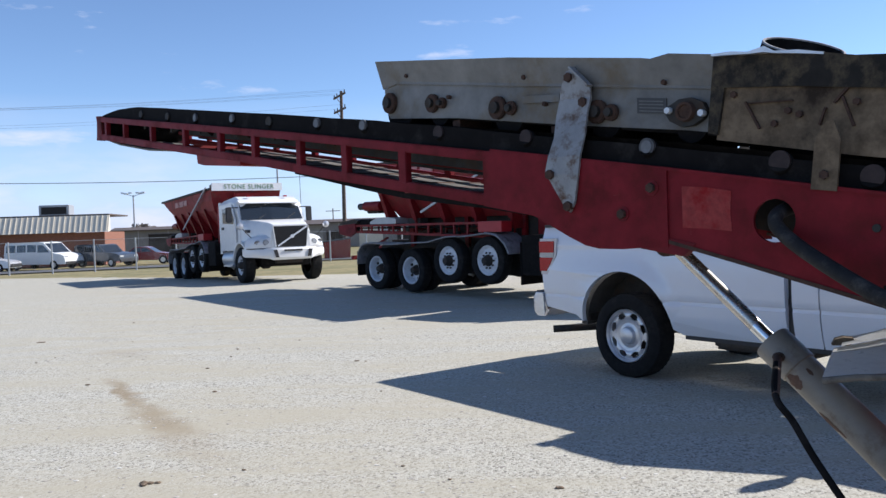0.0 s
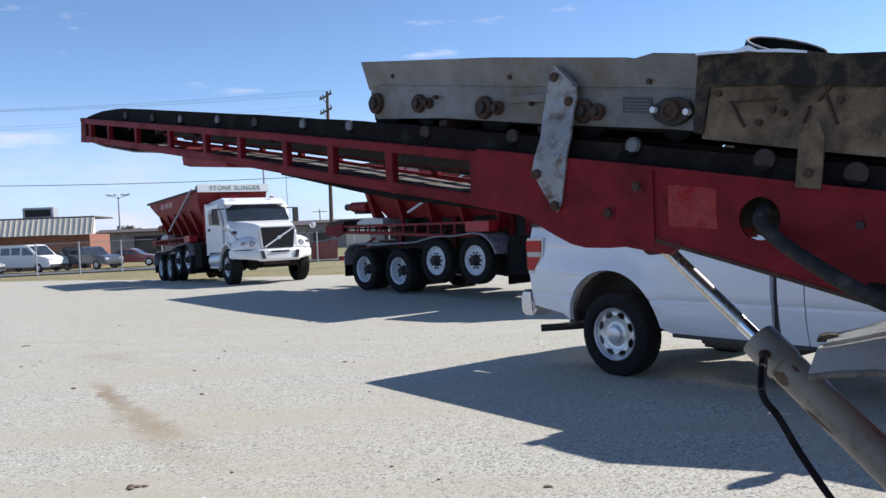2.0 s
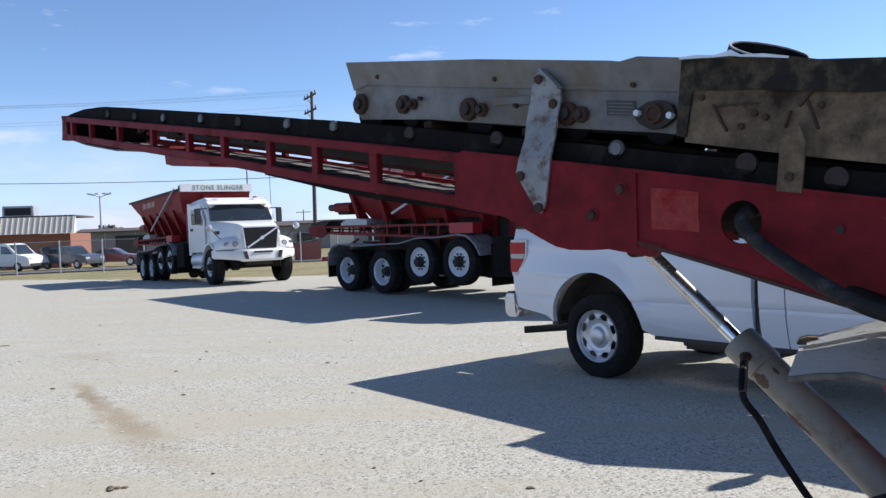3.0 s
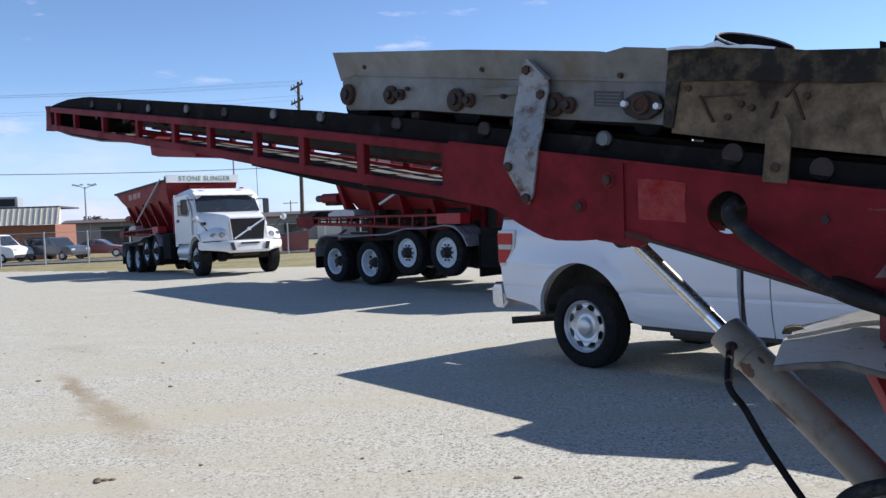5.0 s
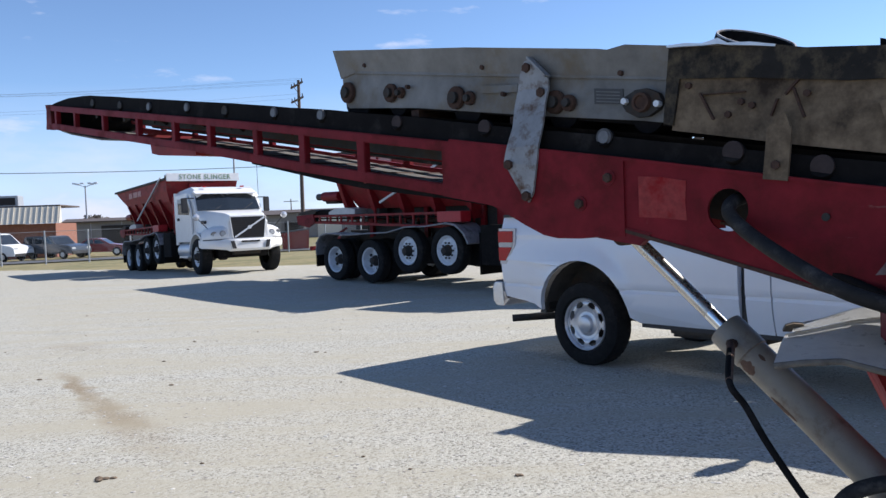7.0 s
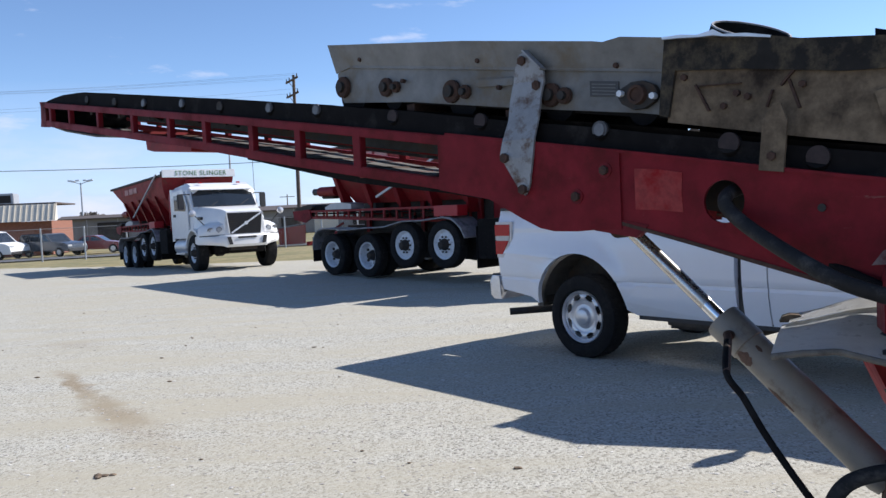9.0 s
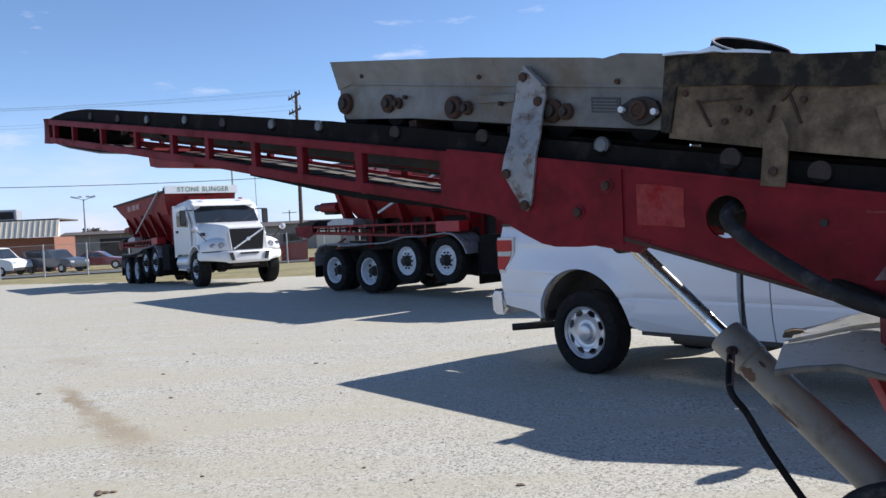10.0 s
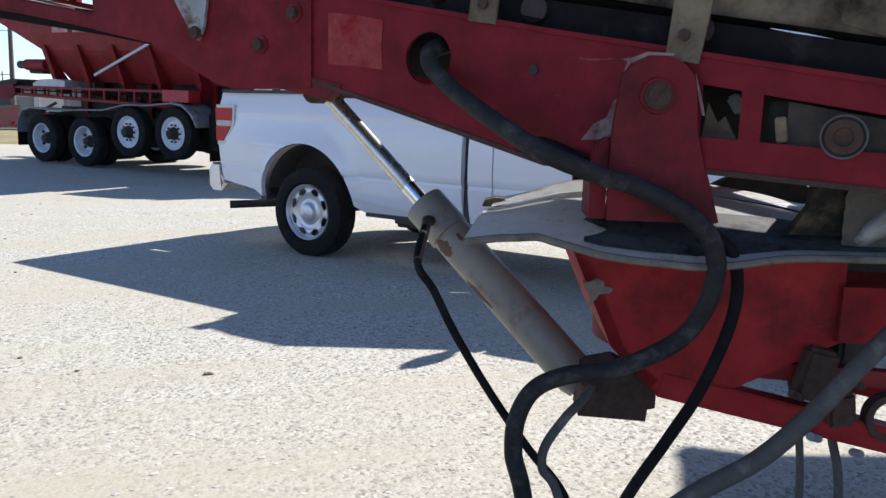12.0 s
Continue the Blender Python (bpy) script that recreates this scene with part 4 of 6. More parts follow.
    part("hopper_leg", slabbed([(4.8, 1.0), (4.8, 1.75), (5.6, 2.2), (5.75, 2.9), (5.62, 2.9), (5.4, 2.2), (5.1, 1.0)], -0.5, 0.5), RED, tr)
    part("cab_guard", boxed((5.85, 0, 1.85), (0.06, 2.2, 1.2)), RED, tr)
    for x in (0.6, 2.6, 4.4):
        for s in (-1, 1):
            part("support", boxed((x, s * 0.48, 1.38), (0.12, 0.08, 0.72)), RED, tr)
    part("toolbox", boxed((4.10, -1.08, 1.50), (0.72, 0.30, 0.22)), stuff("bright red box paint", (0.36, 0.014, 0.02), 0.45, vary=0.12), tr, "bright red toolbox", bevel=0.01)
    # plain dark boxes fill the undercarriage and the space below the hopper
    part("frame_box", boxed((2.1, 0, 0.82), (5.4, 0.5, 0.72)), DARK, tr, "dark box filling the undercarriage")
    part("drive_box", boxed((2.5, 0, 1.45), (4.4, 0.8, 0.62)), DARK, tr, "dark box below the hopper")
    for k, (x, w, z) in enumerate(((0.9, 0.5, 1.36), (1.7, 0.7, 1.30), (2.6, 0.5, 1.40), (3.3, 0.6, 1.28))):
        part("drive_pipe", rod(bmesh.new(), (x, -0.52, z), (x + w, -0.56, z + 0.05), 0.05, seg=8), PLASTIC if k % 2 else RUST, tr)
    part("folded_tarp", slabbed([(-0.45, 1.66), (-0.2, 1.74), (0.25, 1.76), (0.62, 1.72), (0.62, 1.60), (-0.45, 1.60)], -1.03, -0.62), POST_GREY, tr, "folded pale tarp", bevel=0.02)
    part("hydraulic_motor", rod(bmesh.new(), (-0.72, -0.95, 2.05), (-0.05, -0.95, 2.05), 0.12), RED, tr, "red hydraulic motor", True)
    part("motor_end", rod(bmesh.new(), (-1.0, -0.95, 2.05), (-0.72, -0.95, 2.05), 0.085), PLASTIC, tr, "black motor end", True, 0.02)
    part("valve_bank", boxed((-0.55, -0.7, 1.98), (0.5, 0.35, 0.22)), DARK, tr, bevel=0.02)
    part("work_box", boxed((1.1, -0.72, 1.62), (0.45, 0.25, 0.20)), DARK, tr)
    if stowed:
        cv = part("stowed_conveyor", boxed((1.3, -0.75, 1.50), (5.6, 0.44, 0.03)), BLACK_RUBBER, tr, "stowed belt conveyor with red lattice sides")
        for s in (-1.02, -0.48):
            for a, b in (((-1.75, 1.56), (4.1, 1.58)), ((-1.75, 1.42), (4.1, 1.28))):
                part("chord", bar(bmesh.new(), (a[0], s, a[1]), (b[0], s, b[1]), 0.05, 0.05), RED_DUSTY, cv)
            for i in range(14):
                x = -1.75 + 0.45 * i
                part("lattice_post", boxed((x, s, 1.49 - 0.005 * i), (0.04, 0.04, 0.14 + 0.010 * i)), RED_DUSTY, cv)
        part("tail_box", slabbed([(-1.80, 1.36), (-1.86, 1.58), (-1.10, 1.62), (-1.02, 1.40), (-1.3, 1.28)], -1.07, -1.03), RED_GRIMY, cv, "grimy red conveyor end plate", bevel=0.006)
        part("tail_hood", slabbed([(-1.82, 1.60), (-1.70, 1.67), (-1.15, 1.74), (-0.95, 1.70), (-1.05, 1.62)], -1.05, -0.50), DARK, cv, "dark belt hood", bevel=0.01)
        part("head_pulley", rod(bmesh.new(), (-1.75, -1.0, 1.50), (-1.75, -0.5, 1.50), 0.09), BLACK_RUBBER, cv, smooth=True)
        part("belt_pile", loft([[(-1.5, -0.98, 1.58), (-1.5, -0.5, 1.58), (-1.5, -0.5, 1.60), (-1.5, -0.98, 1.60)], [(-0.9, -0.98, 1.58), (-0.9, -0.5, 1.58), (-0.9, -0.5, 1.74), (-0.9, -0.98, 1.72)], [(0.3, -0.98, 1.58), (0.3, -0.5, 1.58), (0.3, -0.5, 1.70), (0.3, -0.98, 1.68)]]), BLACK_RUBBER, cv)
    part("hydraulic_tank", boxed((5.42, -0.74, 0.92), (0.84, 0.98, 0.80)), BLACK_RUBBER, tr, "black hydraulic tank", bevel=0.02)
    part("hydraulic_tank", boxed((5.40, 0.72, 0.92), (0.8, 0.85, 0.75)), BLACK_RUBBER, tr, "black hydraulic tank", bevel=0.02)
    part("mud_flap", boxed((4.98, -0.85, 0.75), (0.03, 0.75, 0.85)), BLACK_RUBBER, tr, "black rubber flap")
    for s in (-1, 1):
        part("mud_flap", boxed((-0.74, s * 0.92, 0.62), (0.03, 0.66, 0.62)), BLACK_RUBBER, tr, "black rubber mud flap", bevel=0.008)
        # dark sheet along each side of the frame
        part("frame_side_sheet", boxed((1.9, s * 0.50, 0.74), (5.2, 0.03, 0.62)), DARK, tr, "dark sheet along the frame side")
    part("rear_guard", boxed((-1.2, 0, 0.75), (0.08, 2.2, 0.10)), RED_DUSTY, tr)
    part("guard_brace", bar(bmesh.new(), (-1.2, -0.9, 0.75), (-0.3, -0.6, 1.25), 0.05, 0.05), RED_DUSTY, tr)
    return tr


truck = hopper_truck(pose(-11.13, 31.56, -0.23, 0, -1.25, -55.7), "white day cab truck with red stone hopper and stowed conveyor")
second = copy_thing(truck, pose(-1.88, 20.70, -0.045, 0, 0.7, -46.64))
# unseen truck, set where its shadow falls on the ground beside the base
hopper_truck(pose(6.45, 2.75, 0, 0, 0, -32), "unseen white truck with red hopper that shades the ground by the conveyor", False)


# ---- the swung out conveyor boom ----
BELT_GREY = stuff("dusty belt back", (0.13, 0.122, 0.112), 0.85, vary=0.3, scale=6, dirt=(0.08, 0.075, 0.07), dirt_amount=0.35, dirt_scale=4)
CAP_GREY = stuff("worn dull steel cap", (0.07, 0.07, 0.075), 0.6, metal=0.2, vary=0.3, scale=30)
CAP_PALE = stuff("polished shaft end", (0.13, 0.135, 0.145), 0.5, vary=0.2, scale=40)
BOOM = pose(0.8391, 2.6172, 0, 0, 0, 134.38)
WIDTH = 0.72
boom = root("conveyor_boom", BOOM, "red steel conveyor boom with black rubber belt, raised and swung out", "conveyor")


def line(pts):
    """A height along the boom through the points given."""
    xs, zs = [p[0] for p in pts], [p[1] for p in pts]
    return lambda s: float(np.interp(s, xs, zs))


TOPZ = line([(-1.4, 1.33), (-0.42, 1.486), (0.30, 1.613), (0.72, 1.687), (1.16, 1.757), (1.807, 1.861), (2.86, 2.029), (4.44, 2.270), (5.95, 2.498)])
LOWZ = line([(-1.4, 1.15), (-0.75, 1.185), (-0.41, 1.18), (0.03, 1.301), (0.313, 1.377), (1.175, 1.525), (1.82, 1.620), (2.30, 1.706), (3.21, 1.865), (4.0, 1.990), (4.46, 2.066), (5.95, 2.302)])

for y in (0.0, -WIDTH):
    t = 0.012
    yy = (y - t, y)
    near = y == 0.0
    hx, hz, hr = -0.07, 1.43, 0.068
    left = [(hx, LOWZ(hx)), (0.03, LOWZ(0.03)), (0.32, LOWZ(0.32)), (0.32, TOPZ(0.32)), (hx, TOPZ(hx))] + arc(hx, hz, hr, 90, -90, 12)
    right = [(hx, TOPZ(hx)), (-0.42, TOPZ(-0.42)), (-0.775, TOPZ(-0.775)), (-0.775, LOWZ(-0.775)), (-0.41, LOWZ(-0.41)), (hx, LOWZ(hx))] + arc(hx, hz, hr, 270, 90, 12)
    part("side_plate", slabbed(left, *yy), RED_WORN, boom, "worn red side plate")
    part("side_plate", slabbed(right, *yy), RED_WORN, boom, "worn red side plate")
    heel = [(0.305, 1.350), (0.40, 1.348), (0.494, 1.343), (0.60, 1.345), (0.665, 1.358), (0.75, 1.395), (0.84, 1.44), (0.921, 1.478), (1.203, 1.529), (1.203, 1.763), (0.72, 1.687), (0.305, 1.613)]
    part("heel_plate", slabbed(heel, y - t, y + (0.008 if near else 0)), RED_WORN, boom, "worn red heel plate")
    for a, b in ((-1.4, -0.42), (-0.42, 0.30), (0.30, 1.16)):
        part("top_flange", bar(bmesh.new(), (a, y - 0.018, TOPZ(a) + 0.004), (b, y - 0.018, TOPZ(b) + 0.004), 0.05, 0.012), RED_WORN, boom)
    # right of the post: rails and windows
    for a, b in ((-0.775, -1.4),):
        part("tail_rail", slabbed([(a, TOPZ(a)), (a, TOPZ(a) - 0.06), (b, TOPZ(b) - 0.06), (b, TOPZ(b))], *yy), RED_WORN, boom)
        part("tail_rail", slabbed([(a, LOWZ(a)), (a, LOWZ(a) + 0.07), (b, LOWZ(b) + 0.07), (b, LOWZ(b))], *yy), RED_WORN, boom)
    for x0, x1 in ((-0.86, -0.905), (-1.16, -1.20), (-1.36, -1.40)):
        part("tail_post", slabbed([(x0, LOWZ(x0)), (x0, TOPZ(x0)), (x1, TOPZ(x1)), (x1, LOWZ(x1))], y - t, y - 0.001), RED_WORN, boom)
    # lattice
    for a, b in ((1.16, 1.81), (1.80, 2.86), (2.85, 4.44), (4.43, 5.90)):
        part("top_chord", bar(bmesh.new(), (a, y - 0.02, TOPZ(a) - 0.022), (b, y - 0.02, TOPZ(b) - 0.022), 0.04, 0.044), RED_WORN, boom, "red square tube chord", bevel=0.005)
    for a, b in ((1.18, 2.30), (2.29, 3.22), (3.20, 4.46), (4.45, 5.90)):
        part("bottom_chord", bar(bmesh.new(), (a, y - 0.02, LOWZ(a) + 0.026), (b, y - 0.02, LOWZ(b) + 0.026), 0.04, 0.050), RED_WORN, boom, "red square tube chord", bevel=0.005)
    for x, w in ((1.767, 0.062), (2.252, 0.056), (2.701, 0.052), (3.222, 0.052), (3.681, 0.050), (4.22, 0.046), (4.804, 0.042), (5.356, 0.040), (5.764, 0.050)):
        z0, z1 = LOWZ(x) + 0.03, TOPZ(x) - 0.02
        part("lattice_post", boxed((x, y - 0.02, (z0 + z1) / 2), (w, 0.036, z1 - z0)), RED_WORN, boom, "red lattice post", bevel=0.004)
    part("head_bracket", slabbed([(5.86, 2.282), (5.86, 2.492), (5.93, 2.500), (5.985, 2.505), (5.965, 2.46), (5.975, 2.36), (5.99, 2.298)], y - 0.03, y), RED_GRIMY, boom, "red pulley bracket", bevel=0.004)
for x in (1.767, 2.252, 2.701, 3.222, 3.681, 4.22, 4.804):
    part("cross_tube", bar(bmesh.new(), (x, -0.03, LOWZ(x) + 0.018), (x, -WIDTH + 0.0, LOWZ(x) + 0.018), 0.04, 0.03), RED_DUSTY, boom)

# belt: a trough above that flattens over the head pulley, a flat return below
up = bmesh.new()
rows = []
BELT = [-1.4 + 0.2 * i for i in range(32)] + [4.95, 5.1, 5.25, 5.4, 5.55, 5.7, 5.82, 5.90, 5.945, 5.965]
for s in BELT:
    rise = float(np.interp(s, [5.15, 5.97], [1.0, 0.0]))
    base = TOPZ(s) - 0.02 - (0.0 if s < 5.7 else 1.6 * (s - 5.7) ** 2)
    ring = []
    for k, (yy, dz) in enumerate(((-0.052, 0.096), (-0.11, 0.05), (-0.20, 0.0), (-0.36, -0.008), (-0.52, 0.0), (-0.62, 0.05), (-0.705, 0.092))):
        ring.append(up.verts.new((s, yy, base + 0.02 + dz * rise + 0.004 * noise.noise((s * 2, yy * 3, 0)))))
    rows.append(ring)
for a, b in zip(rows, rows[1:]):
    for i in range(6):
        up.faces.new((a[i], b[i], b[i + 1], a[i + 1]))
bmesh.ops.solidify(up, geom=up.faces[:], thickness=0.012)
part("belt", up, BLACK_RUBBER, boom, "black rubber conveyor belt", True)
# black band added beside the belt: stands for its edge and the dark shading there
guard = [s for s in BELT if s < 5.95]
lip = lambda s: TOPZ(s) + float(np.interp(s, [0.8, 1.4, 2.0, 5.19, 5.55, 5.80, 5.95], [0.078, 0.091, 0.098, 0.102, 0.072, 0.036, 0.004])) + 0.004 * noise.noise((s * 3.1, 0, 4))
skirt = slabbed([(s, TOPZ(s) - 0.01) for s in guard] + [(s, lip(s)) for s in reversed(guard)], -0.045, -0.039)
part("belt_edge_band", skirt, BLACK_RUBBER, boom, "black band for the belt edge and the shade behind it")
lows = [s for s in BELT if 0.4 < s < 5.93]
sag = lambda s: LOWZ(s) + float(np.interp(s, [0.4, 0.9, 1.3, 3.2, 4.3, 4.9, 5.6, 5.95], [0.0, 0.015, 0.034, 0.036, 0.034, -0.018, -0.012, 0.02]))
low = slabbed([(s, sag(s)) for s in lows] + [(s, sag(s) - 0.012) for s in reversed(lows)], -WIDTH + 0.04, -0.045)
part("return_belt", low, BELT_GREY, boom, "dusty grey return belt")
under = [s for s in BELT if 0.85 < s < 2.9]
part("lower_guard", slabbed([(s, LOWZ(s) + 0.004) for s in under] + [(s, LOWZ(s) - 0.012 - 0.014 * math.sin((s - 0.9) * 1.55) ** 2) for s in reversed(under)], -0.05, -0.035), BLACK_RUBBER, boom, "black rubber lower guard")
for i, (dy, k, r, mm) in enumerate(((-0.20, 0.62, 0.016, RED_DUSTY), (-0.50, 0.70, 0.016, RED_DUSTY), (-0.34, 0.50, 0.012, HOSE_GREY), (-0.60, 0.45, 0.010, BLACK_RUBBER))):
    pts = [(s, dy + 0.01 * math.sin(s * 3 + i), LOWZ(s) + (TOPZ(s) - LOWZ(s)) * k) for s in (1.1, 1.7, 2.4, 3.1, 3.8, 4.7)]
    part("inner_pipe", hose_mesh(pts, r, 8, 4), mm, boom, "pipe inside the boom", True)
reach = [s for s in BELT if 1.1 < s < 4.8]
between = lambda s, k: LOWZ(s) + (TOPZ(s) - LOWZ(s)) * k
part("inner_channel", slabbed([(s, between(s, 0.60)) for s in reach] + [(s, between(s, 0.97)) for s in reversed(reach)], -0.20, -0.16), DARK, boom, "dark greasy channel under the belt")
part("far_panel", slabbed([(s, between(s, 0.42)) for s in reach] + [(s, between(s, 0.66 + 0.05 * math.sin(s * 2.3))) for s in reversed(reach)], -WIDTH + 0.045, -WIDTH + 0.055), RED_DUSTY, boom, "dusty red plate inside the boom")
for s in (1.45, 1.95, 2.38, 2.83, 3.28, 3.75, 4.28):
    part("return_roller", rod(bmesh.new(), (s, -0.06, LOWZ(s) + 0.020), (s, -WIDTH + 0.03, LOWZ(s) + 0.020), 0.020, seg=12), RUST, boom, "", True)
part("head_pulley", rod(bmesh.new(), (5.875, -0.03, 2.39), (5.875, -WIDTH + 0.02, 2.39), 0.088, seg=24), BLACK_RUBBER, boom, "black head pulley", True)
for i, (s, z, m) in enumerate(((5.05, 2.405, DARK), (4.55, 2.325, DARK), (4.079, 2.258, CAP_GREY), (3.537, 2.188, CAP_GREY), (3.069, 2.112, DARK), (2.543, 2.040, CAP_GREY), (2.111, 1.978, CAP_GREY), (1.529, 1.879, CAP_BROWN), (0.987, 1.800, CAP_BROWN), (0.406, 1.705, CAP_GREY), (-0.077, 1.613, CAP_BROWN), (-0.35, 1.548, CAP_BROWN), (-0.75, 1.49, CAP_BROWN))):
    r = 0.034 if s > 0.1 else 0.037
    idl = part("idler", rod(bmesh.new(), (s, -0.0385, z), (s + 0.02, -0.20, z - 0.10), r, seg=18), BLACK_RUBBER, boom, "", True)
    part("idler_cap", rod(bmesh.new(), (s, -0.027, z), (s, -0.038, z), r * 0.93, seg=18), m, idl, "worn idler end cap")
    if m is CAP_GREY:
        part("idler_shaft", rod(bmesh.new(), (s, -0.024, z), (s, -0.030, z), r * 0.66, seg=14), CAP_PALE, idl)
    part("idler_far", rod(bmesh.new(), (s, -0.52, z - 0.10), (s, -WIDTH, z), r, seg=14), BLACK_RUBBER, boom, "", True)
    part("idler_stand", boxed((s, -0.060, z - 0.06), (0.035, 0.008, 0.10)), DARK, boom)
for s, z in ((0.364, 1.557), (0.489, 1.470)):
    part("bolt", rod(bmesh.new(), (s, -0.002, z), (s, 0.026, z), 0.017, seg=6), RUST, boom, "rusty bolt head")
    part("washer", rod(bmesh.new(), (s, -0.002, z), (s, 0.012, z), 0.027, seg=18), RED_GRIMY, boom)
part("small_bolt", rod(bmesh.new(), (-0.37, -0.002, 1.40), (-0.37, 0.006, 1.40), 0.012, seg=10), DARK, boom)
part("paint_patch", slabbed([(0.25, 1.415), (0.25, 1.555), (0.165, 1.548), (0.07, 1.53), (0.075, 1.46), (0.07, 1.40), (0.16, 1.41)], 0.0, 0.002), stuff("scraped faded red paint", (0.27, 0.038, 0.036), 0.5, vary=0.3, scale=30, dirt=(0.25, 0.012, 0.014), dirt_amount=0.5, dirt_scale=14, spec=0.15), boom, "faded scraped paint patch")
part("rod_lug", slabbed([(0.24, 1.40), (0.40, 1.41), (0.42, 1.352), (0.34, 1.325), (0.27, 1.33)], -0.40, -0.20), RUST, boom, "rusty rod lug")
part("lug_plate", slabbed([(0.20, 1.36), (0.42, 1.40), (0.42, 1.345), (0.25, 1.318)], -0.03, 0.004), RED_GRIMY, boom)
part("under_clip", slabbed([(3.39, 1.900), (4.014, 1.995), (4.001, 1.936), (3.898, 1.916), (3.39, 1.876)], -WIDTH, 0.0), RED_DUSTY, boom, "red belt scraper plate")
# dark panel added inside so that the openings read dark
part("inner_dark_panel", slabbed([(-0.45, LOWZ(-0.45) + 0.02), (-0.45, TOPZ(-0.45)), (-1.4, TOPZ(-1.4)), (-1.4, LOWZ(-1.4) + 0.02)], -0.30, -0.29), DARK, boom, "dark panel added to fill the boom interior")
part("tail_roller", rod(bmesh.new(), (-1.07, 0.02, 1.265), (-1.07, -WIDTH, 1.265), 0.042, seg=22), DARK, boom, "rusty tail roller", True)
part("bearing_plate", slabbed([(-0.955, 1.215), (-0.955, 1.335), (-1.155, 1.30), (-1.155, 1.185)], -0.035, -0.02), stuff("grimy brown steel", (0.045, 0.032, 0.024), 0.85, vary=0.4, scale=22, dirt=(0.09, 0.06, 0.04), dirt_amount=0.4, dirt_scale=9, bump=0.2, bump_scale=50), boom, "grimy brown bearing plate")
part("adjuster_bar", boxed((-0.945, -0.02, 1.275), (0.024, 0.02, 0.055), (0, 8, 0)), TAN, boom, "small tan adjuster bar", bevel=0.003)
part("torn_plate", slabbed([(-0.765, 1.235), (-0.775, 1.33), (-0.80, 1.285), (-0.815, 1.30), (-0.845, 1.245), (-0.80, 1.225)], -0.09, -0.08), TAN, boom, "bent torn tan plate")
part("tail_wrap", rod(bmesh.new(), (-1.40, -0.03, 1.262), (-1.40, -WIDTH + 0.03, 1.262), 0.115, seg=26), BLACK_RUBBER, boom, "black belt wrapped round the tail", True)
part("roller_hub", lathe([(0.018, 0.040), (0.028, 0.036), (0.028, 0.020), (0.022, 0.018), (0.022, 0.001)], 22), RUST, boom, "rusty roller hub", True).location = (-1.07, 0.0, 1.265)
part("roller_collar", lathe([(0.012, 0.041), (0.012, 0.046), (0.026, 0.046), (0.026, 0.042), (0.012, 0.042)], 24), CAP_GREY, boom, "worn roller collar", True).location = (-1.07, 0.0, 1.265)
# clutter inside the openings; pale galvanised pieces stand for a lit fragment
for i, (s, z, a, b, mm) in enumerate(((-0.935, 1.29, 0.05, 0.09, DARK), (-0.98, 1.26, 0.03, 0.05, GALV), (-0.96, 1.32, 0.07, 0.04, PLASTIC), (-1.20, 1.27, 0.05, 0.10, RUST), (-0.82, 1.33, 0.03, 0.05, GALV))):
    part("inner_fitting", boxed((s, -0.10 - 0.03 * i, z), (a, 0.06, b), (0, 8 * i, 0)), mm, boom, "", False, 0.006)
for k, pts in enumerate(([(-0.50, 1.235), (-0.53, 1.275), (-0.56, 1.29), (-0.575, 1.33), (-0.60, 1.345), (-0.595, 1.26), (-0.56, 1.24)], [(-0.585, 1.425), (-0.64, 1.432), (-0.70, 1.418), (-0.69, 1.405), (-0.62, 1.415)])):
    part("scuff", slabbed(pts, 0.0, 0.0025), SCRAPE, boom, "paint scraped to bare metal")

# another added dark panel, behind the hose hole
part("inner_dark_panel", slabbed([(0.28, LOWZ(0.28) + 0.05), (0.28, TOPZ(0.28)), (-0.45, TOPZ(-0.45)), (-0.45, LOWZ(-0.45) + 0.10)], -0.37, -0.36), DARK, boom, "dark panel added to fill the boom interior")

for y in (0.0, -WIDTH):
    for a, b in ((0.32, 0.03), (0.03, -0.41), (-0.41, -0.75), (-0.75, -1.4)):
        part("bottom_flange", bar(bmesh.new(), (a, y - 0.022, LOWZ(a) - 0.006), (b, y - 0.022, LOWZ(b) - 0.006), 0.055, 0.012), RUST, boom, "dark rusty bottom flange")

# strap that holds the chute
strap = slabbed([(0.758, 2.042), (0.705, 2.005), (0.670, 1.955), (0.668, 1.92), (0.676, 1.86), (0.668, 1.78), (0.672, 1.70), (0.680, 1.62), (0.700, 1.518), (0.722, 1.484), (0.748, 1.505), (0.842, 1.645), (0.832, 1.70), (0.820, 1.78), (0.830, 1.87), (0.815, 1.96), (0.800, 2.01), (0.785, 2.036)], 0.012, 0.022)
for z in (1.70, 1.78, 1.86, 1.93):
    bmesh.ops.bisect_plane(strap, geom=strap.verts[:] + strap.edges[:] + strap.faces[:], plane_co=(0, 0, z), plane_no=(0, 0, 1))
for v in strap.verts:
    v.co.y -= float(np.interp(v.co.z, [1.68, 1.90], [0.0, 0.075]))
st = part("strap", strap, GALV, boom, "chipped grey steel strap")
for s, z, y in ((0.726, 1.508, 0.025), (0.812, 1.634, 0.025), (0.700, 1.905, -0.052), (0.770, 2.010, -0.055)):
    part("strap_bolt", rod(bmesh.new(), (s, y - 0.01, z), (s, y + 0.014, z), 0.019, seg=6), RUST, st, "rusty bolt head")
part("strap_lip", bar(bmesh.new(), (0.755, -0.05, 2.047), (0.668, -0.05, 1.962), 0.035, 0.008), GALV, st)
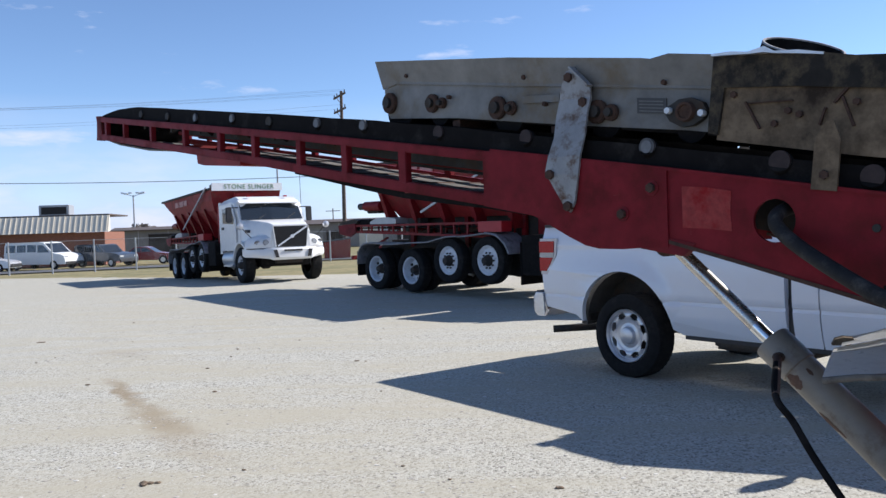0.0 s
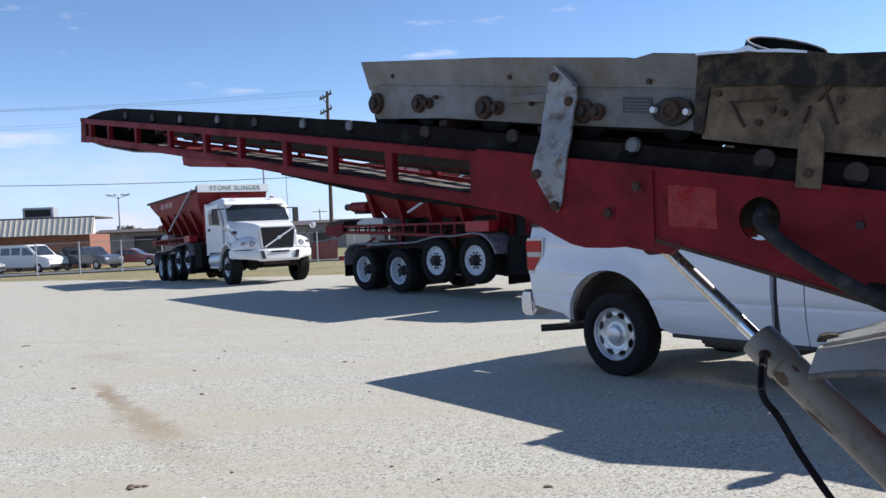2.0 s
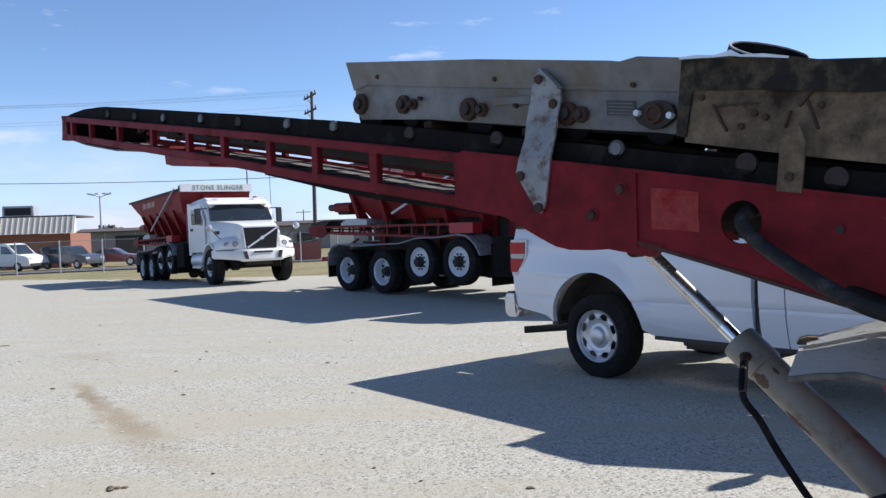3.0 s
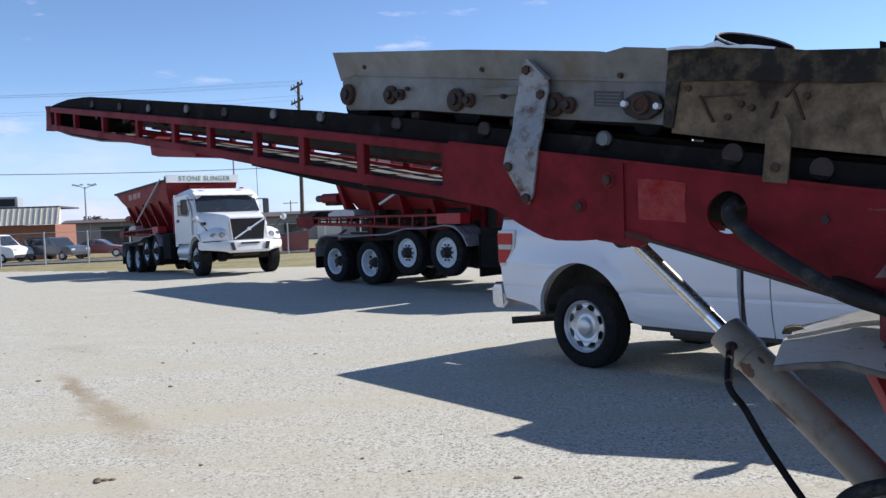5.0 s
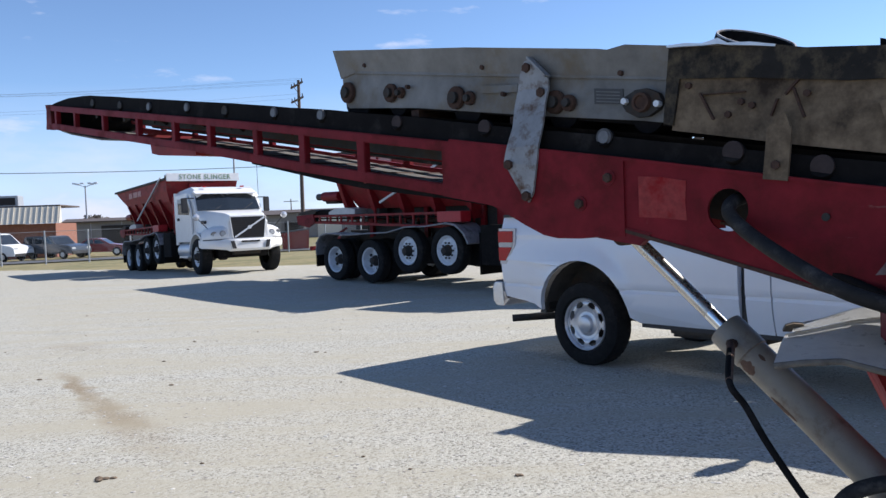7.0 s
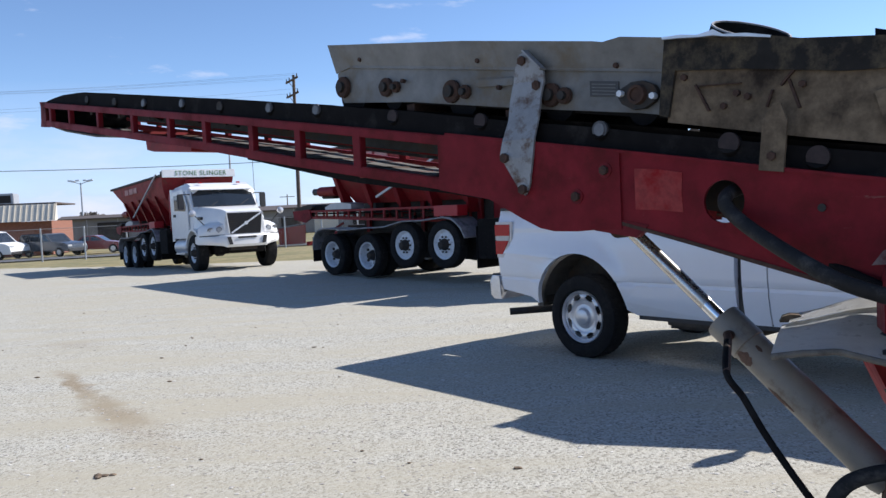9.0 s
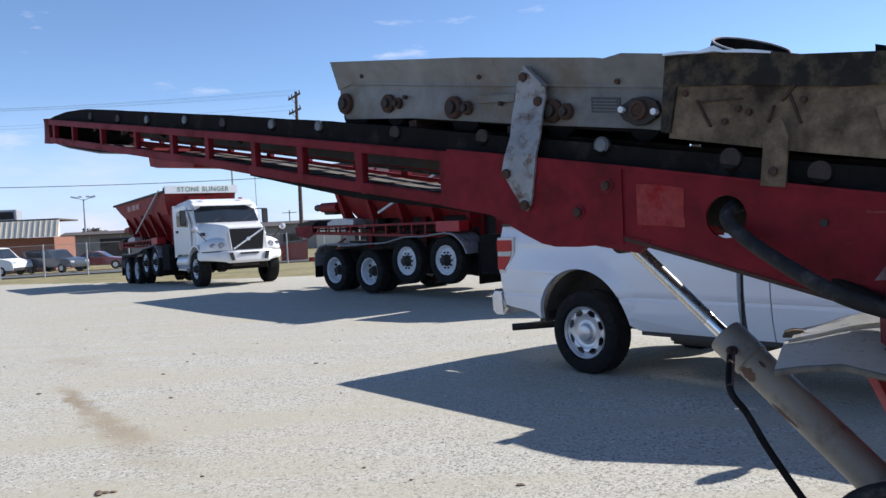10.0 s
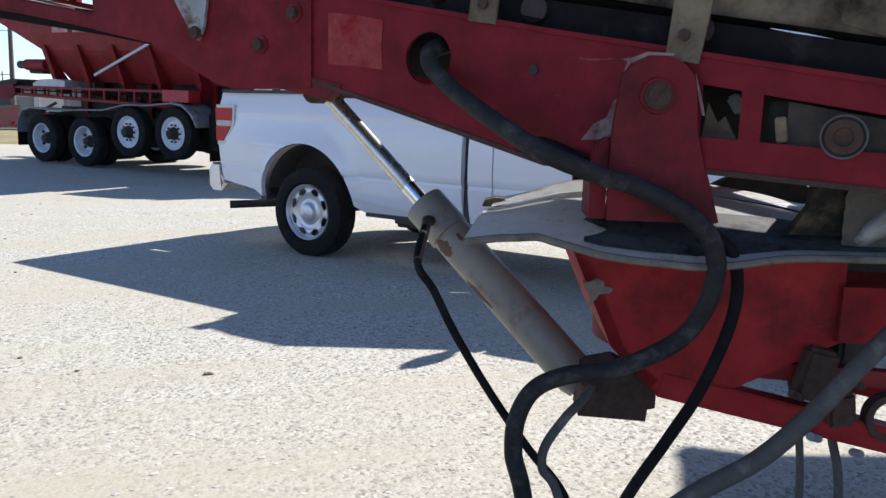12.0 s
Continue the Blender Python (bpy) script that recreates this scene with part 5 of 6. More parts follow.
arm = part("strap", slabbed([(-0.19, 1.52), (-0.265, 1.51), (-0.28, 1.66), (-0.262, 1.715), (-0.24, 1.715), (-0.205, 1.66)], 0.002, 0.012), TAN, boom, "tan steel strap")
part("strap_bolt", rod(bmesh.new(), (-0.232, 0.01, 1.56), (-0.232, 0.022, 1.56), 0.014, seg=6), RUST, arm, "rusty bolt head")

arm = part("strap", slabbed([(-0.690, 1.425), (-0.765, 1.413), (-0.790, 1.58), (-0.775, 1.64), (-0.735, 1.645), (-0.705, 1.58)], 0.002, 0.012), TAN, boom, "tan steel strap")
part("strap_bolt", rod(bmesh.new(), (-0.730, 0.01, 1.475), (-0.730, 0.024, 1.475), 0.014, seg=6), RUST, arm, "rusty bolt head")

# ---- feed chute on the boom ----
chute = root("feed_chute", BOOM, "weathered grey steel feed chute resting on the conveyor boom", "chute")
for y, o in ((-0.10, 1), (-0.62, -1)):
    ya, yb = y - 0.008, y
    wall = [(2.006, 2.150), (2.002, 2.05), (1.965, 2.000), (1.469, 1.942), (0.798, 1.831), (0.286, 1.754), (0.160, 1.730), (0.185, 1.890), (0.791, 1.984), (1.878, 2.170)]
    if o < 0:
        wall = [(s, z + 0.04 if 0.2 < s < 0.8 and z < 1.87 else z) for s, z in wall]
    part("wall", slabbed(wall, ya, yb), GREY_STEEL, chute, "grey steel chute wall")
    upper = slabbed([(2.021, 2.290), (2.006, 2.150), (1.878, 2.166), (0.791, 1.980), (0.185, 1.886), (0.143, 1.987), (0.322, 2.022), (0.40, 2.018), (0.441, 2.028), (1.095, 2.146)], ya + 0.01 * o, yb + 0.01 * o)
    for v in upper.verts:
        low_edge = 1.855 + 0.166 * v.co.x
        v.co.y += o * 0.35 * max(0.0, v.co.z - low_edge)
    part("flared_wall", upper, GREY_STEEL, chute, "flared grey upper wall")
    part("wall_lip", bar(bmesh.new(), (1.95, y + 0.006 * o, 2.176), (0.185, y + 0.006 * o, 1.888), 0.012, 0.012), GREY_STEEL, chute)
for s, z, r in ((1.955, 2.075, 0.052), (1.63, 2.030, 0.044), (1.56, 2.022, 0.026), (1.20, 1.952, 0.050), (1.12, 1.94, 0.030), (0.665, 1.866, 0.046), (0.60, 1.855, 0.032)):
    bt = part("bearing", rod(bmesh.new(), (s, -0.10, z), (s, -0.078, z), r, seg=16), RUST, chute, "rusty flange bearing", bevel=0.004)
    part("shaft_end", rod(bmesh.new(), (s, -0.078, z), (s, -0.060, z), r * 0.5, seg=12), DARK, bt)
fl = part("bearing", slabbed([(0.345, 1.842), (0.30, 1.862), (0.255, 1.862), (0.21, 1.84), (0.195, 1.812), (0.21, 1.785), (0.25, 1.765), (0.295, 1.765), (0.34, 1.79), (0.355, 1.815)], -0.10, -0.075), DARK, chute, "greasy flange bearing", bevel=0.004)
part("bearing_hub", lathe([(-0.075, 0.036), (-0.056, 0.033), (-0.056, 0.024), (-0.064, 0.022), (-0.064, 0.001)], 20), RUST, fl, "rusty bearing hub", True).location = (0.272, 0, 1.815)
for s, z in ((0.338, 1.826), (0.208, 1.802)):
    part("bearing_bolt", rod(bmesh.new(), (s, -0.08, z), (s, -0.055, z), 0.012, seg=6), RIM_WHITE, fl, "bright bolt")
part("name_plate", slabbed([(0.488, 1.895), (0.364, 1.876), (0.364, 1.822), (0.488, 1.838)], -0.10, -0.096), stuff("dark data plate", (0.045, 0.043, 0.042), 0.5), chute, "dark data plate with worn lines")
for i in range(4):
    part("plate_line", bar(bmesh.new(), (0.478, -0.095, 1.882 - 0.012 * i), (0.376, -0.095, 1.866 - 0.012 * i), 0.002, 0.004), GREY_STEEL, chute)
for s, r in ((1.90, 0.10), (1.60, 0.065), (1.15, 0.085), (0.64, 0.072), (0.272, 0.065)):
    z = 1.740 + 0.160 * s
    part("feed_roller", rod(bmesh.new(), (s, -0.11, z - 0.01), (s, -0.61, z - 0.01), r, seg=20), BLACK_RUBBER, chute, "black feed roller", True)
for s0, s1 in ((-1.35, 0.18), (0.23, 0.60), (0.74, 1.26), (1.44, 1.98)):
    n = max(2, int((s1 - s0) / 0.1))
    ss = [s0 + (s1 - s0) * i / n for i in range(n + 1)]
    part("dust_seal", slabbed([(s, TOPZ(s) + 0.03) for s in ss] + [(s, 1.735 + 0.145 * s) for s in reversed(ss)], -0.34, -0.33), BLACK_RUBBER, chute, "black rubber dust seal")
part("feed_belt", bar(bmesh.new(), (1.98, -0.36, 2.08 - 0.05), (0.1, -0.36, 1.77 - 0.05), 0.48, 0.02), BLACK_RUBBER, chute, "black feed belt")
part("wall_strap", bar(bmesh.new(), (1.05, -0.092, 1.965), (0.85, -0.092, 1.945), 0.012, 0.03), GREY_STEEL, chute)
for s, z in ((1.80, 2.185), (1.03, 2.055), (0.36, 1.93), (1.50, 2.04), (0.92, 1.93)):
    part("rust_bolt", rod(bmesh.new(), (s, -0.09, z), (s, -0.07, z), 0.010, seg=6), RUST, chute, "rusty bolt")
for s in (0.35, 1.3):
    part("cross_bar", rod(bmesh.new(), (s, -0.11, 1.87 + 0.166 * s), (s, -0.62, 1.87 + 0.166 * s), 0.015), RUST, chute)
for s in (0.9, 1.5):
    part("mount_leg", boxed((s, -0.30, TOPZ(s) + 0.06), (0.05, 0.36, 0.13)), RUST, chute)

# tan end of the chute with its rubber skirt
part("end_wall", slabbed([(0.125, 1.880), (0.155, 1.705), (-0.287, 1.615), (-1.35, 1.42), (-1.35, 1.66), (-0.121, 1.850)], -0.075, -0.065), TAN, chute, "rusty tan end wall")
part("end_wall", slabbed([(0.125, 1.880), (0.155, 1.705), (-1.35, 1.42), (-1.35, 1.66)], -0.645, -0.635), TAN, chute, "rusty tan end wall")
sk = [(0.150, 1.990), (-0.02, 1.965), (-0.15, 1.945), (-0.30, 1.905), (-0.75, 1.84), (-1.35, 1.76), (-1.35, 1.655), (-0.60, 1.775), (-0.42, 1.79), (-0.121, 1.842), (0.115, 1.872), (0.145, 1.72), (0.180, 1.73)]
part("rubber_skirt", slabbed(sk, -0.066, -0.052), RUBBER_DUSTY, chute, "dusty black rubber skirt")
part("rubber_skirt", slabbed(sk[:7] + [(-0.121, 1.842), (0.115, 1.872)], -0.665, -0.651), RUBBER_DUSTY, chute, "dusty black rubber skirt")
# the sunlit top of the skirt is put in as a bright metal strip
part("skirt_edge", loft([[(s, y0, z), (s, -0.068, z), (s, -0.068, z + 0.007), (s, y0, z + 0.007 + d)] for s, y0, z, d in ((q[0], q[1], q[2] - 0.009, q[3]) for q in ((0.150, -0.035, 1.988, 0), (0.08, -0.03, 1.980, 0.004), (0.02, -0.03, 1.972, 0.0), (-0.04, -0.02, 1.966, 0.012), (-0.07, -0.025, 1.958, 0.0), (-0.14, -0.035, 1.946, 0.004), (-0.21, -0.05, 1.932, 0.0)))]), ALLOY, chute, "torn skirt edge, bright metal for its sunlit top")
part("top_cover", slabbed([(0.10, 1.955), (-0.3, 1.89), (-1.35, 1.75), (-1.35, 1.735), (-0.3, 1.875), (0.10, 1.94)], -0.64, -0.07), RUBBER_DUSTY, chute)
for (a, b, w) in (((0.045, 1.815), (0.0, 1.725), 0.007), ((0.035, 1.81), (-0.11, 1.80), 0.003), ((-0.26, 1.79), (-0.29, 1.70), 0.007), ((-0.21, 1.765), (-0.19, 1.715), 0.006), ((-0.235, 1.775), (-0.275, 1.815), 0.007), ((-0.585, 1.725), (-0.63, 1.635), 0.014), ((-0.53, 1.68), (-0.55, 1.66), 0.008)):
    part("angle_tab", bar(bmesh.new(), (a[0], -0.06, a[1]), (b[0], -0.06, b[1]), 0.014, w), RUST, chute, "rusty angle tab")
for s, z in ((0.085, 1.845), (-0.05, 1.735), (-0.13, 1.755), (-0.095, 1.77), (-0.30, 1.77)):
    part("rust_bolt", rod(bmesh.new(), (s, -0.068, z), (s, -0.05, z), 0.011, seg=6), RUST, chute, "rusty bolt")
part("side_plate", slabbed([(-1.04, 1.50), (-1.02, 1.655), (-1.15, 1.640), (-1.20, 1.56), (-1.13, 1.47)], -0.066, -0.056), TAN, chute, "bent tan cover plate", bevel=0.003)
part("wall_rib", slabbed([(-0.50, 1.72), (-0.53, 1.725), (-0.565, 1.60), (-0.535, 1.595)], -0.066, -0.050), TAN, chute, "tan wall rib", bevel=0.003)
part("torn_edge", loft([[(q, -0.05, z), (q, -0.062, z), (q, -0.062, z + h), (q, -0.05, z + h)] for q, z, h in ((-0.90, 1.492, 0.001), (-0.97, 1.476, 0.005), (-1.04, 1.462, 0.003), (-1.12, 1.444, 0.006), (-1.16, 1.436, 0.001))]), ALLOY, chute, "bright torn sheet edge")
hoop = part("rubber_hoop", lathe([(-0.04, 0.140), (0.06, 0.135), (0.06, 0.128), (-0.04, 0.132), (-0.04, 0.140)], 36, "z"), BLACK_RUBBER, chute, "rolled black rubber hoop", True)
hoop.location, hoop.rotation_euler = (0.0, -0.34, 1.957), (radians(-11), radians(-24), 0)
# thin paler ring along the upper edge of the hoop
rim = part("hoop_rim", lathe([(0.058, 0.127), (0.063, 0.128), (0.063, 0.134), (0.058, 0.136), (0.058, 0.127)], 36, "z"), GALV, hoop, "pale hoop edge", True)
part("rubber_fin", slabbed([(-0.40, 1.85), (-0.40, 1.955), (-0.50, 1.92), (-0.62, 1.895), (-0.9, 1.85), (-0.9, 1.80)], -0.40, -0.385), BLACK_RUBBER, chute, "torn black rubber flap")

# ---- lift cylinder ----
def turn_to(a, b):
    """A frame at a whose z axis points at b."""
    d = Vector(b) - Vector(a)
    return Matrix.Translation(a) @ d.to_track_quat("Z", "Y").to_matrix().to_4x4(), d.length


ROD_TOP, ROD_LOW, FOOT = Vector((0.713, 3.102, 1.335)), Vector((0.962, 2.834, 1.008)), Vector((1.329, 2.440, 0.545))
m, length = turn_to(ROD_TOP, FOOT)
cyl = root("lift_cylinder", m, "grey hydraulic lift cylinder with chrome rod under the boom", "hydraulic cylinder")
neck = (ROD_LOW - ROD_TOP).length
part("rod", rod(bmesh.new(), (0, 0, -0.02), (0, 0, neck * 0.84), 0.026, seg=24), ROD_FILM, cyl, "piston rod under a dusty film", True)
part("rod", rod(bmesh.new(), (0, 0, neck * 0.84), (0, 0, neck + 0.05), 0.0262, seg=24), CHROME, cyl, "wiped chrome piston rod", True)
part("rod_eye", rod(bmesh.new(), (-0.06, 0, -0.02), (0.06, 0, -0.02), 0.042, seg=20), RUST, cyl, "rusty rod eye", True)
part("gland", lathe([(neck - 0.005, 0.028), (neck - 0.005, 0.062), (neck, 0.065), (neck + 0.12, 0.065), (neck + 0.123, 0.060)], 28, "z"), CYL_PAINT, cyl, "dented grey gland", True)
part("barrel", lathe([(neck + 0.12, 0.060), (length - 0.03, 0.060), (length, 0.05), (length, 0.001)], 28, "z"), CYL_PAINT, cyl, "grey painted barrel with rust streaks", True)
toward = (m.to_3x3().inverted() @ Vector((-0.3, -0.9, -0.2)))
toward.z = 0
toward.normalize()
port = toward * 0.066 + Vector((0, 0, neck + 0.07))
part("port", rod(bmesh.new(), port, port + toward * 0.03, 0.016, seg=8), RUST, cyl, "rusty hose port")
side = toward.cross(Vector((0, 0, 1))).normalized()
if (m.to_3x3() @ side).z < 0:
    side = -side
for z0, z1, turn, w in ((0.325, 0.385, 28, 0.40), (0.47, 0.55, 52, 0.22), (0.52, 0.58, 44, 0.12), (0.35, 0.38, -30, 0.10)):
    rust = bmesh.new()
    rng = random.Random(int(z0 * 1000))
    grid = []
    for k in range(9):
        wide = w * math.sin(math.pi * (0.5 + k) / 9) ** 0.6 * rng.uniform(0.75, 1.15)
        row = []
        for q in range(6):
            a = -radians(turn) + wide * (q / 5 - 0.5) * 2
            row.append(rust.verts.new((toward * math.cos(a) + side * math.sin(a)) * 0.0607 + Vector((0, 0, neck - 0.2 + z0 + (z1 - z0) * k / 8))))
        grid.append(row)
    for a, b in zip(grid, grid[1:]):
        for q in range(5):
            rust.faces.new((a[q], a[q + 1], b[q + 1], b[q]))
    part("rust_patch", rust, RUST_WARM, cyl, "brown rust patch")

# ---- turntable base of the boom ----
BASE = pose(1.204, 2.184, 0.12, 0, 0, -20.0) @ Matrix.Scale(0.908, 4)
base = root("turntable_base", BASE, "red steel turntable base carrying the conveyor boom", "machine base")


def deeper(pts, d):
    k = 1 + d / 2.12
    return [((b + 0.426) * k - 0.426, 1.353 + (z - 1.353) * k) for b, z in pts]


ear = [(0.012, 1.035), (0.014, 1.25), (0.030, 1.40)] + arc(0.118, 1.345, 0.098, 150, 20, 10) + [(0.222, 1.25), (0.262, 1.11), (0.285, 1.035)]
part("post", slabbed(ear, -0.078, -0.048), RED_GRIMY, base, "red pivot post", bevel=0.004)
part("post_flange", slabbed([(0.285, 1.035), (0.262, 1.11), (0.222, 1.25), (0.222, 1.27), (0.272, 1.11), (0.295, 1.035)], -0.06, 0.10), RED_GRIMY, base)
part("post_flange", slabbed([(-0.03, 1.035), (-0.03, 1.14), (-0.015, 1.22), (0.012, 1.24), (0.012, 1.035)], -0.045, 0.10), RED_GRIMY, base)
part("pin", rod(bmesh.new(), (0.118, -0.100, 1.345), (0.118, 0.10, 1.345), 0.033, seg=20), RUST, base, "rusty pivot pin", True, 0.006)
part("pin_plate", lathe([(-0.018, 0.045), (-0.022, 0.043), (-0.022, 0.001)], 22), RED_GRIMY, base).location = (0.118, -0.0625, 1.345)
part("pin_bar", bar(bmesh.new(), (0.118, -0.102, 1.345), (0.140, -0.102, 1.367), 0.005, 0.005), RUST, base)
for pts in ([(0.032, 1.40), (0.05, 1.425), (0.09, 1.441), (0.15, 1.441), (0.15, 1.447), (0.085, 1.449), (0.04, 1.43)], [(0.205, 1.40), (0.222, 1.35), (0.235, 1.30), (0.228, 1.30), (0.214, 1.35)]):
    part("scuff", slabbed(pts, -0.0805, -0.0780), SCRAPE, base, "paint scraped to bare metal")
part("post", slabbed(ear, 0.72, 0.75), RED_GRIMY, base, "red pivot post")
# deck: a warped pale sheet, low along the front lip and humped at the back
LIP = line([(-0.345, 0.978), (-0.26, 0.990), (-0.16, 0.996), (-0.087, 0.978), (0.0, 0.956), (0.086, 0.945), (0.244, 0.934), (0.342, 0.943), (0.48, 0.964), (0.7, 0.968), (1.65, 0.965)])
HUMP = line([(-0.29, 1.008), (-0.18, 1.032), (-0.115, 1.052), (-0.048, 1.070), (0.03, 1.080), (0.20, 1.094), (0.41, 1.068), (0.52, 1.054), (0.64, 1.028), (0.9, 1.005), (1.65, 0.995)])
def sheet(x0, x1, v0, v1, up, thick, ragged=0.0):
    bm, rows = bmesh.new(), []
    for j in range(9):
        v = v0 + (v1 - v0) * j / 8
        row = []
        for i in range(41):
            left = x0 + 0.055 * v + ragged * noise.noise((v * 6, 4, 1))
            x = left + (x1 - left) * i / 40
            z = LIP(x) + (HUMP(x) - LIP(x)) * v ** 0.85 + 0.006 * noise.noise((x * 7, v * 3, 3)) * min(1, v * 3)
            row.append(bm.verts.new((x, -0.09 + 0.44 * v, z + up)))
        rows.append(row)
    for a, b in zip(rows, rows[1:]):
        for i in range(40):
            bm.faces.new((a[i], a[i + 1], b[i + 1], b[i]))
    bmesh.ops.solidify(bm, geom=bm.faces[:], thickness=thick)
    return bm


part("deck_mat", sheet(-0.345, 1.65, 0.0, 0.93, 0.0, 0.012), SLAB, base, "stained pale deck mat", True)
part("deck_overlap", sheet(-0.32, 1.65, 0.84, 1.12, 0.012, 0.006), SLAB, base, "pale overlapping strip of mat", True)
part("deck_edge", hose_mesh([(x, -0.094, LIP(x) - 0.008) for x in (-0.345, -0.30, -0.26, -0.21, -0.16, -0.12, -0.087, -0.04, 0.0, 0.086, 0.16, 0.244, 0.342, 0.48, 0.7, 1.1, 1.6)], 0.010, 8, 4), LIP_DUST, base, "dusty rolled deck edge", True)
# thin dark sheet over the front half of the mat, ragged at its left end
part("dark_sheet", sheet(-0.02, 1.60, 0.05, 0.60, 0.003, 0.002, 0.06), DARK_MAT, base, "dark ragged sheet over the mat", True)
part("torn_corner", slabbed([(-0.30, 1.012), (-0.29, 1.032), (-0.265, 1.040), (-0.235, 1.038), (-0.225, 1.024), (-0.25, 1.012)], 0.33, 0.38), TAN, base, "torn brown corner of the mat", bevel=0.004)
part("deck_plate", boxed((0.9, 0.625, 0.900), (1.8, 0.85, 0.05)), DARK, base)
gus = [(-0.066, 0.951), (0.05, 0.686), (0.164, 0.574), (0.365, 0.575), (0.645, 0.721), (0.645, 0.951)]
for d in (0.12, 0.75):
    part("gusset", slabbed(deeper(gus, 0.12), d, d + 0.016), RED_FRAME, base, "red gusset plate", bevel=0.003)
    rail = deeper([(0.63, 0.73), (0.63, 0.878), (2.7, 0.878), (2.7, 0.73)], 0.12)
    part("frame_rail", slabbed(rail, d - 0.03, d + 0.05), RED_FRAME, base, "red frame rail", bevel=0.004)
    part("lower_bar", bar(bmesh.new(), (0.22, d + 0.03, 0.545), (1.9, d - 0.02, 0.20), 0.07, 0.075), RED_FRAME, base, "red lower bar", bevel=0.004)
    part("lower_brace", bar(bmesh.new(), (0.30, d + 0.05, 0.60), (1.9, d + 0.05, 0.52), 0.04, 0.05), RED_DUSTY, base)
part("gusset_side", slabbed(deeper([(-0.066, 0.951), (-0.03, 0.951), (0.085, 0.686), (0.18, 0.60), (0.164, 0.574), (0.05, 0.686)], 0.12), 0.12, 0.76), RED_FRAME, base, "red gusset edge plate")
part("motor", rod(bmesh.new(), (0.72, 0.25, 0.60), (0.72, 0.45, 0.60), 0.10, seg=18), DARK, base, "dark hydraulic motor", True)
part("valve", boxed((0.66, 0.24, 0.70), (0.10, 0.12, 0.16)), RUST, base, "rusty valve block", False, 0.012)
part("valve", boxed((0.78, 0.22, 0.66), (0.09, 0.10, 0.10)), DARK, base, "", False, 0.012)
part("valve", boxed((0.64, 0.10, 0.60), (0.09, 0.06, 0.15), (0, 12, 0)), RUST, base, "rusty valve block", False, 0.012)
part("valve", boxed((0.72, 0.11, 0.50), (0.08, 0.06, 0.10), (0, -8, 0)), RUST, base, "rusty valve block", False, 0.012)
part("pulley", lathe([(0.09, 0.050), (0.09, 0.070), (0.11, 0.072), (0.13, 0.070), (0.13, 0.050), (0.09, 0.050)], 26), RUST, base, "rusty pulley ring", True).location = (0.86, 0.0, 0.48)
for k, (x, z) in enumerate(((0.56, 0.56), (0.62, 0.44), (0.72, 0.60), (0.74, 0.40))):
    part("fitting", rod(bmesh.new(), (x, 0.04, z), (x + 0.05, 0.10, z - 0.03), 0.012, seg=8), GALV if k % 2 else RUST, base, "", True)
part("fitting", rod(bmesh.new(), (0.68, 0.16, 0.62), (0.68, 0.22, 0.50), 0.018), RUST, base, "", True)
part("foot_block", slabbed(deeper([(-0.037, 0.505), (-0.03, 0.63), (0.06, 0.65), (0.165, 0.60), (0.165, 0.535), (0.145, 0.530), (0.142, 0.497)], 0.22), 0.18, 0.32), RUST, base, "rusty dark cylinder foot", bevel=0.006)
part("foot_pin", rod(bmesh.new(), (0.03, 0.12, 0.50), (0.03, 0.36, 0.50), 0.025), RUST, base)
part("torn_tab", slabbed([(-0.020, 0.847), (0.0, 0.848), (0.017, 0.859), (0.035, 0.851), (0.038, 0.837), (0.062, 0.832), (0.055, 0.820), (0.025, 0.815), (0.013, 0.797), (0.001, 0.780), (-0.001, 0.817), (-0.013, 0.827)], 0.05, 0.062), LIP_DUST, base, "bent grey-brown tab")
part("stub_pipe", rod(bmesh.new(), (0.66, 0.0, 0.985), (0.73, -0.04, 1.06), 0.022, 0.03, 14), GALV, base, "pale pipe stub", True)
part("leather_flap", loft([[(0.50, 0.02, 1.0), (0.78, 0.02, 1.0), (0.78, 0.06, 1.0), (0.50, 0.06, 1.0)], [(0.54, 0.0, 1.08), (0.75, 0.0, 1.09), (0.75, 0.03, 1.09), (0.54, 0.03, 1.08)], [(0.545, 0.0, 1.17), (0.60, 0.0, 1.14), (0.60, 0.02, 1.14), (0.545, 0.02, 1.17)]]), RUBBER_DUSTY, base, "dusty rubber flap")
part("hub_drum", rod(bmesh.new(), (0.35, 0.45, 0.60), (0.35, 0.45, 0.95), 0.28, seg=28), RED_DUSTY, base, "red slewing drum", True)
part("jack_leg", boxed((1.35, 0.45, 0.265), (0.14, 0.14, 0.77)), RED_DUSTY, base, "red jack leg")
part("jack_foot", boxed((1.35, 0.45, -0.120), (0.35, 0.35, 0.024)), DARK, base)


crease = bmesh.new()
rows = []
for j in range(9):
    rows.append([crease.verts.new((0.62 + 0.045 * i, -0.02 + 0.03 * noise.noise((i * 0.7, j * 0.6, 5)), 0.985 + 0.020 * j + 0.025 * noise.noise((i * 0.5, j * 0.5, 9)) - 0.012 * i)) for i in range(9)])
for a, b in zip(rows, rows[1:]):
    for i in range(8):
        crease.faces.new((a[i], a[i + 1], b[i + 1], b[i]))
bmesh.ops.solidify(crease, geom=crease.faces[:], thickness=0.008)
part("torn_sheet", crease, stuff("crumpled dirty canvas", (0.22, 0.20, 0.165), 0.8, vary=0.3, scale=14, dirt=(0.05, 0.045, 0.04), dirt_amount=0.5, dirt_scale=7), base, "crumpled dirty canvas sheet", True)


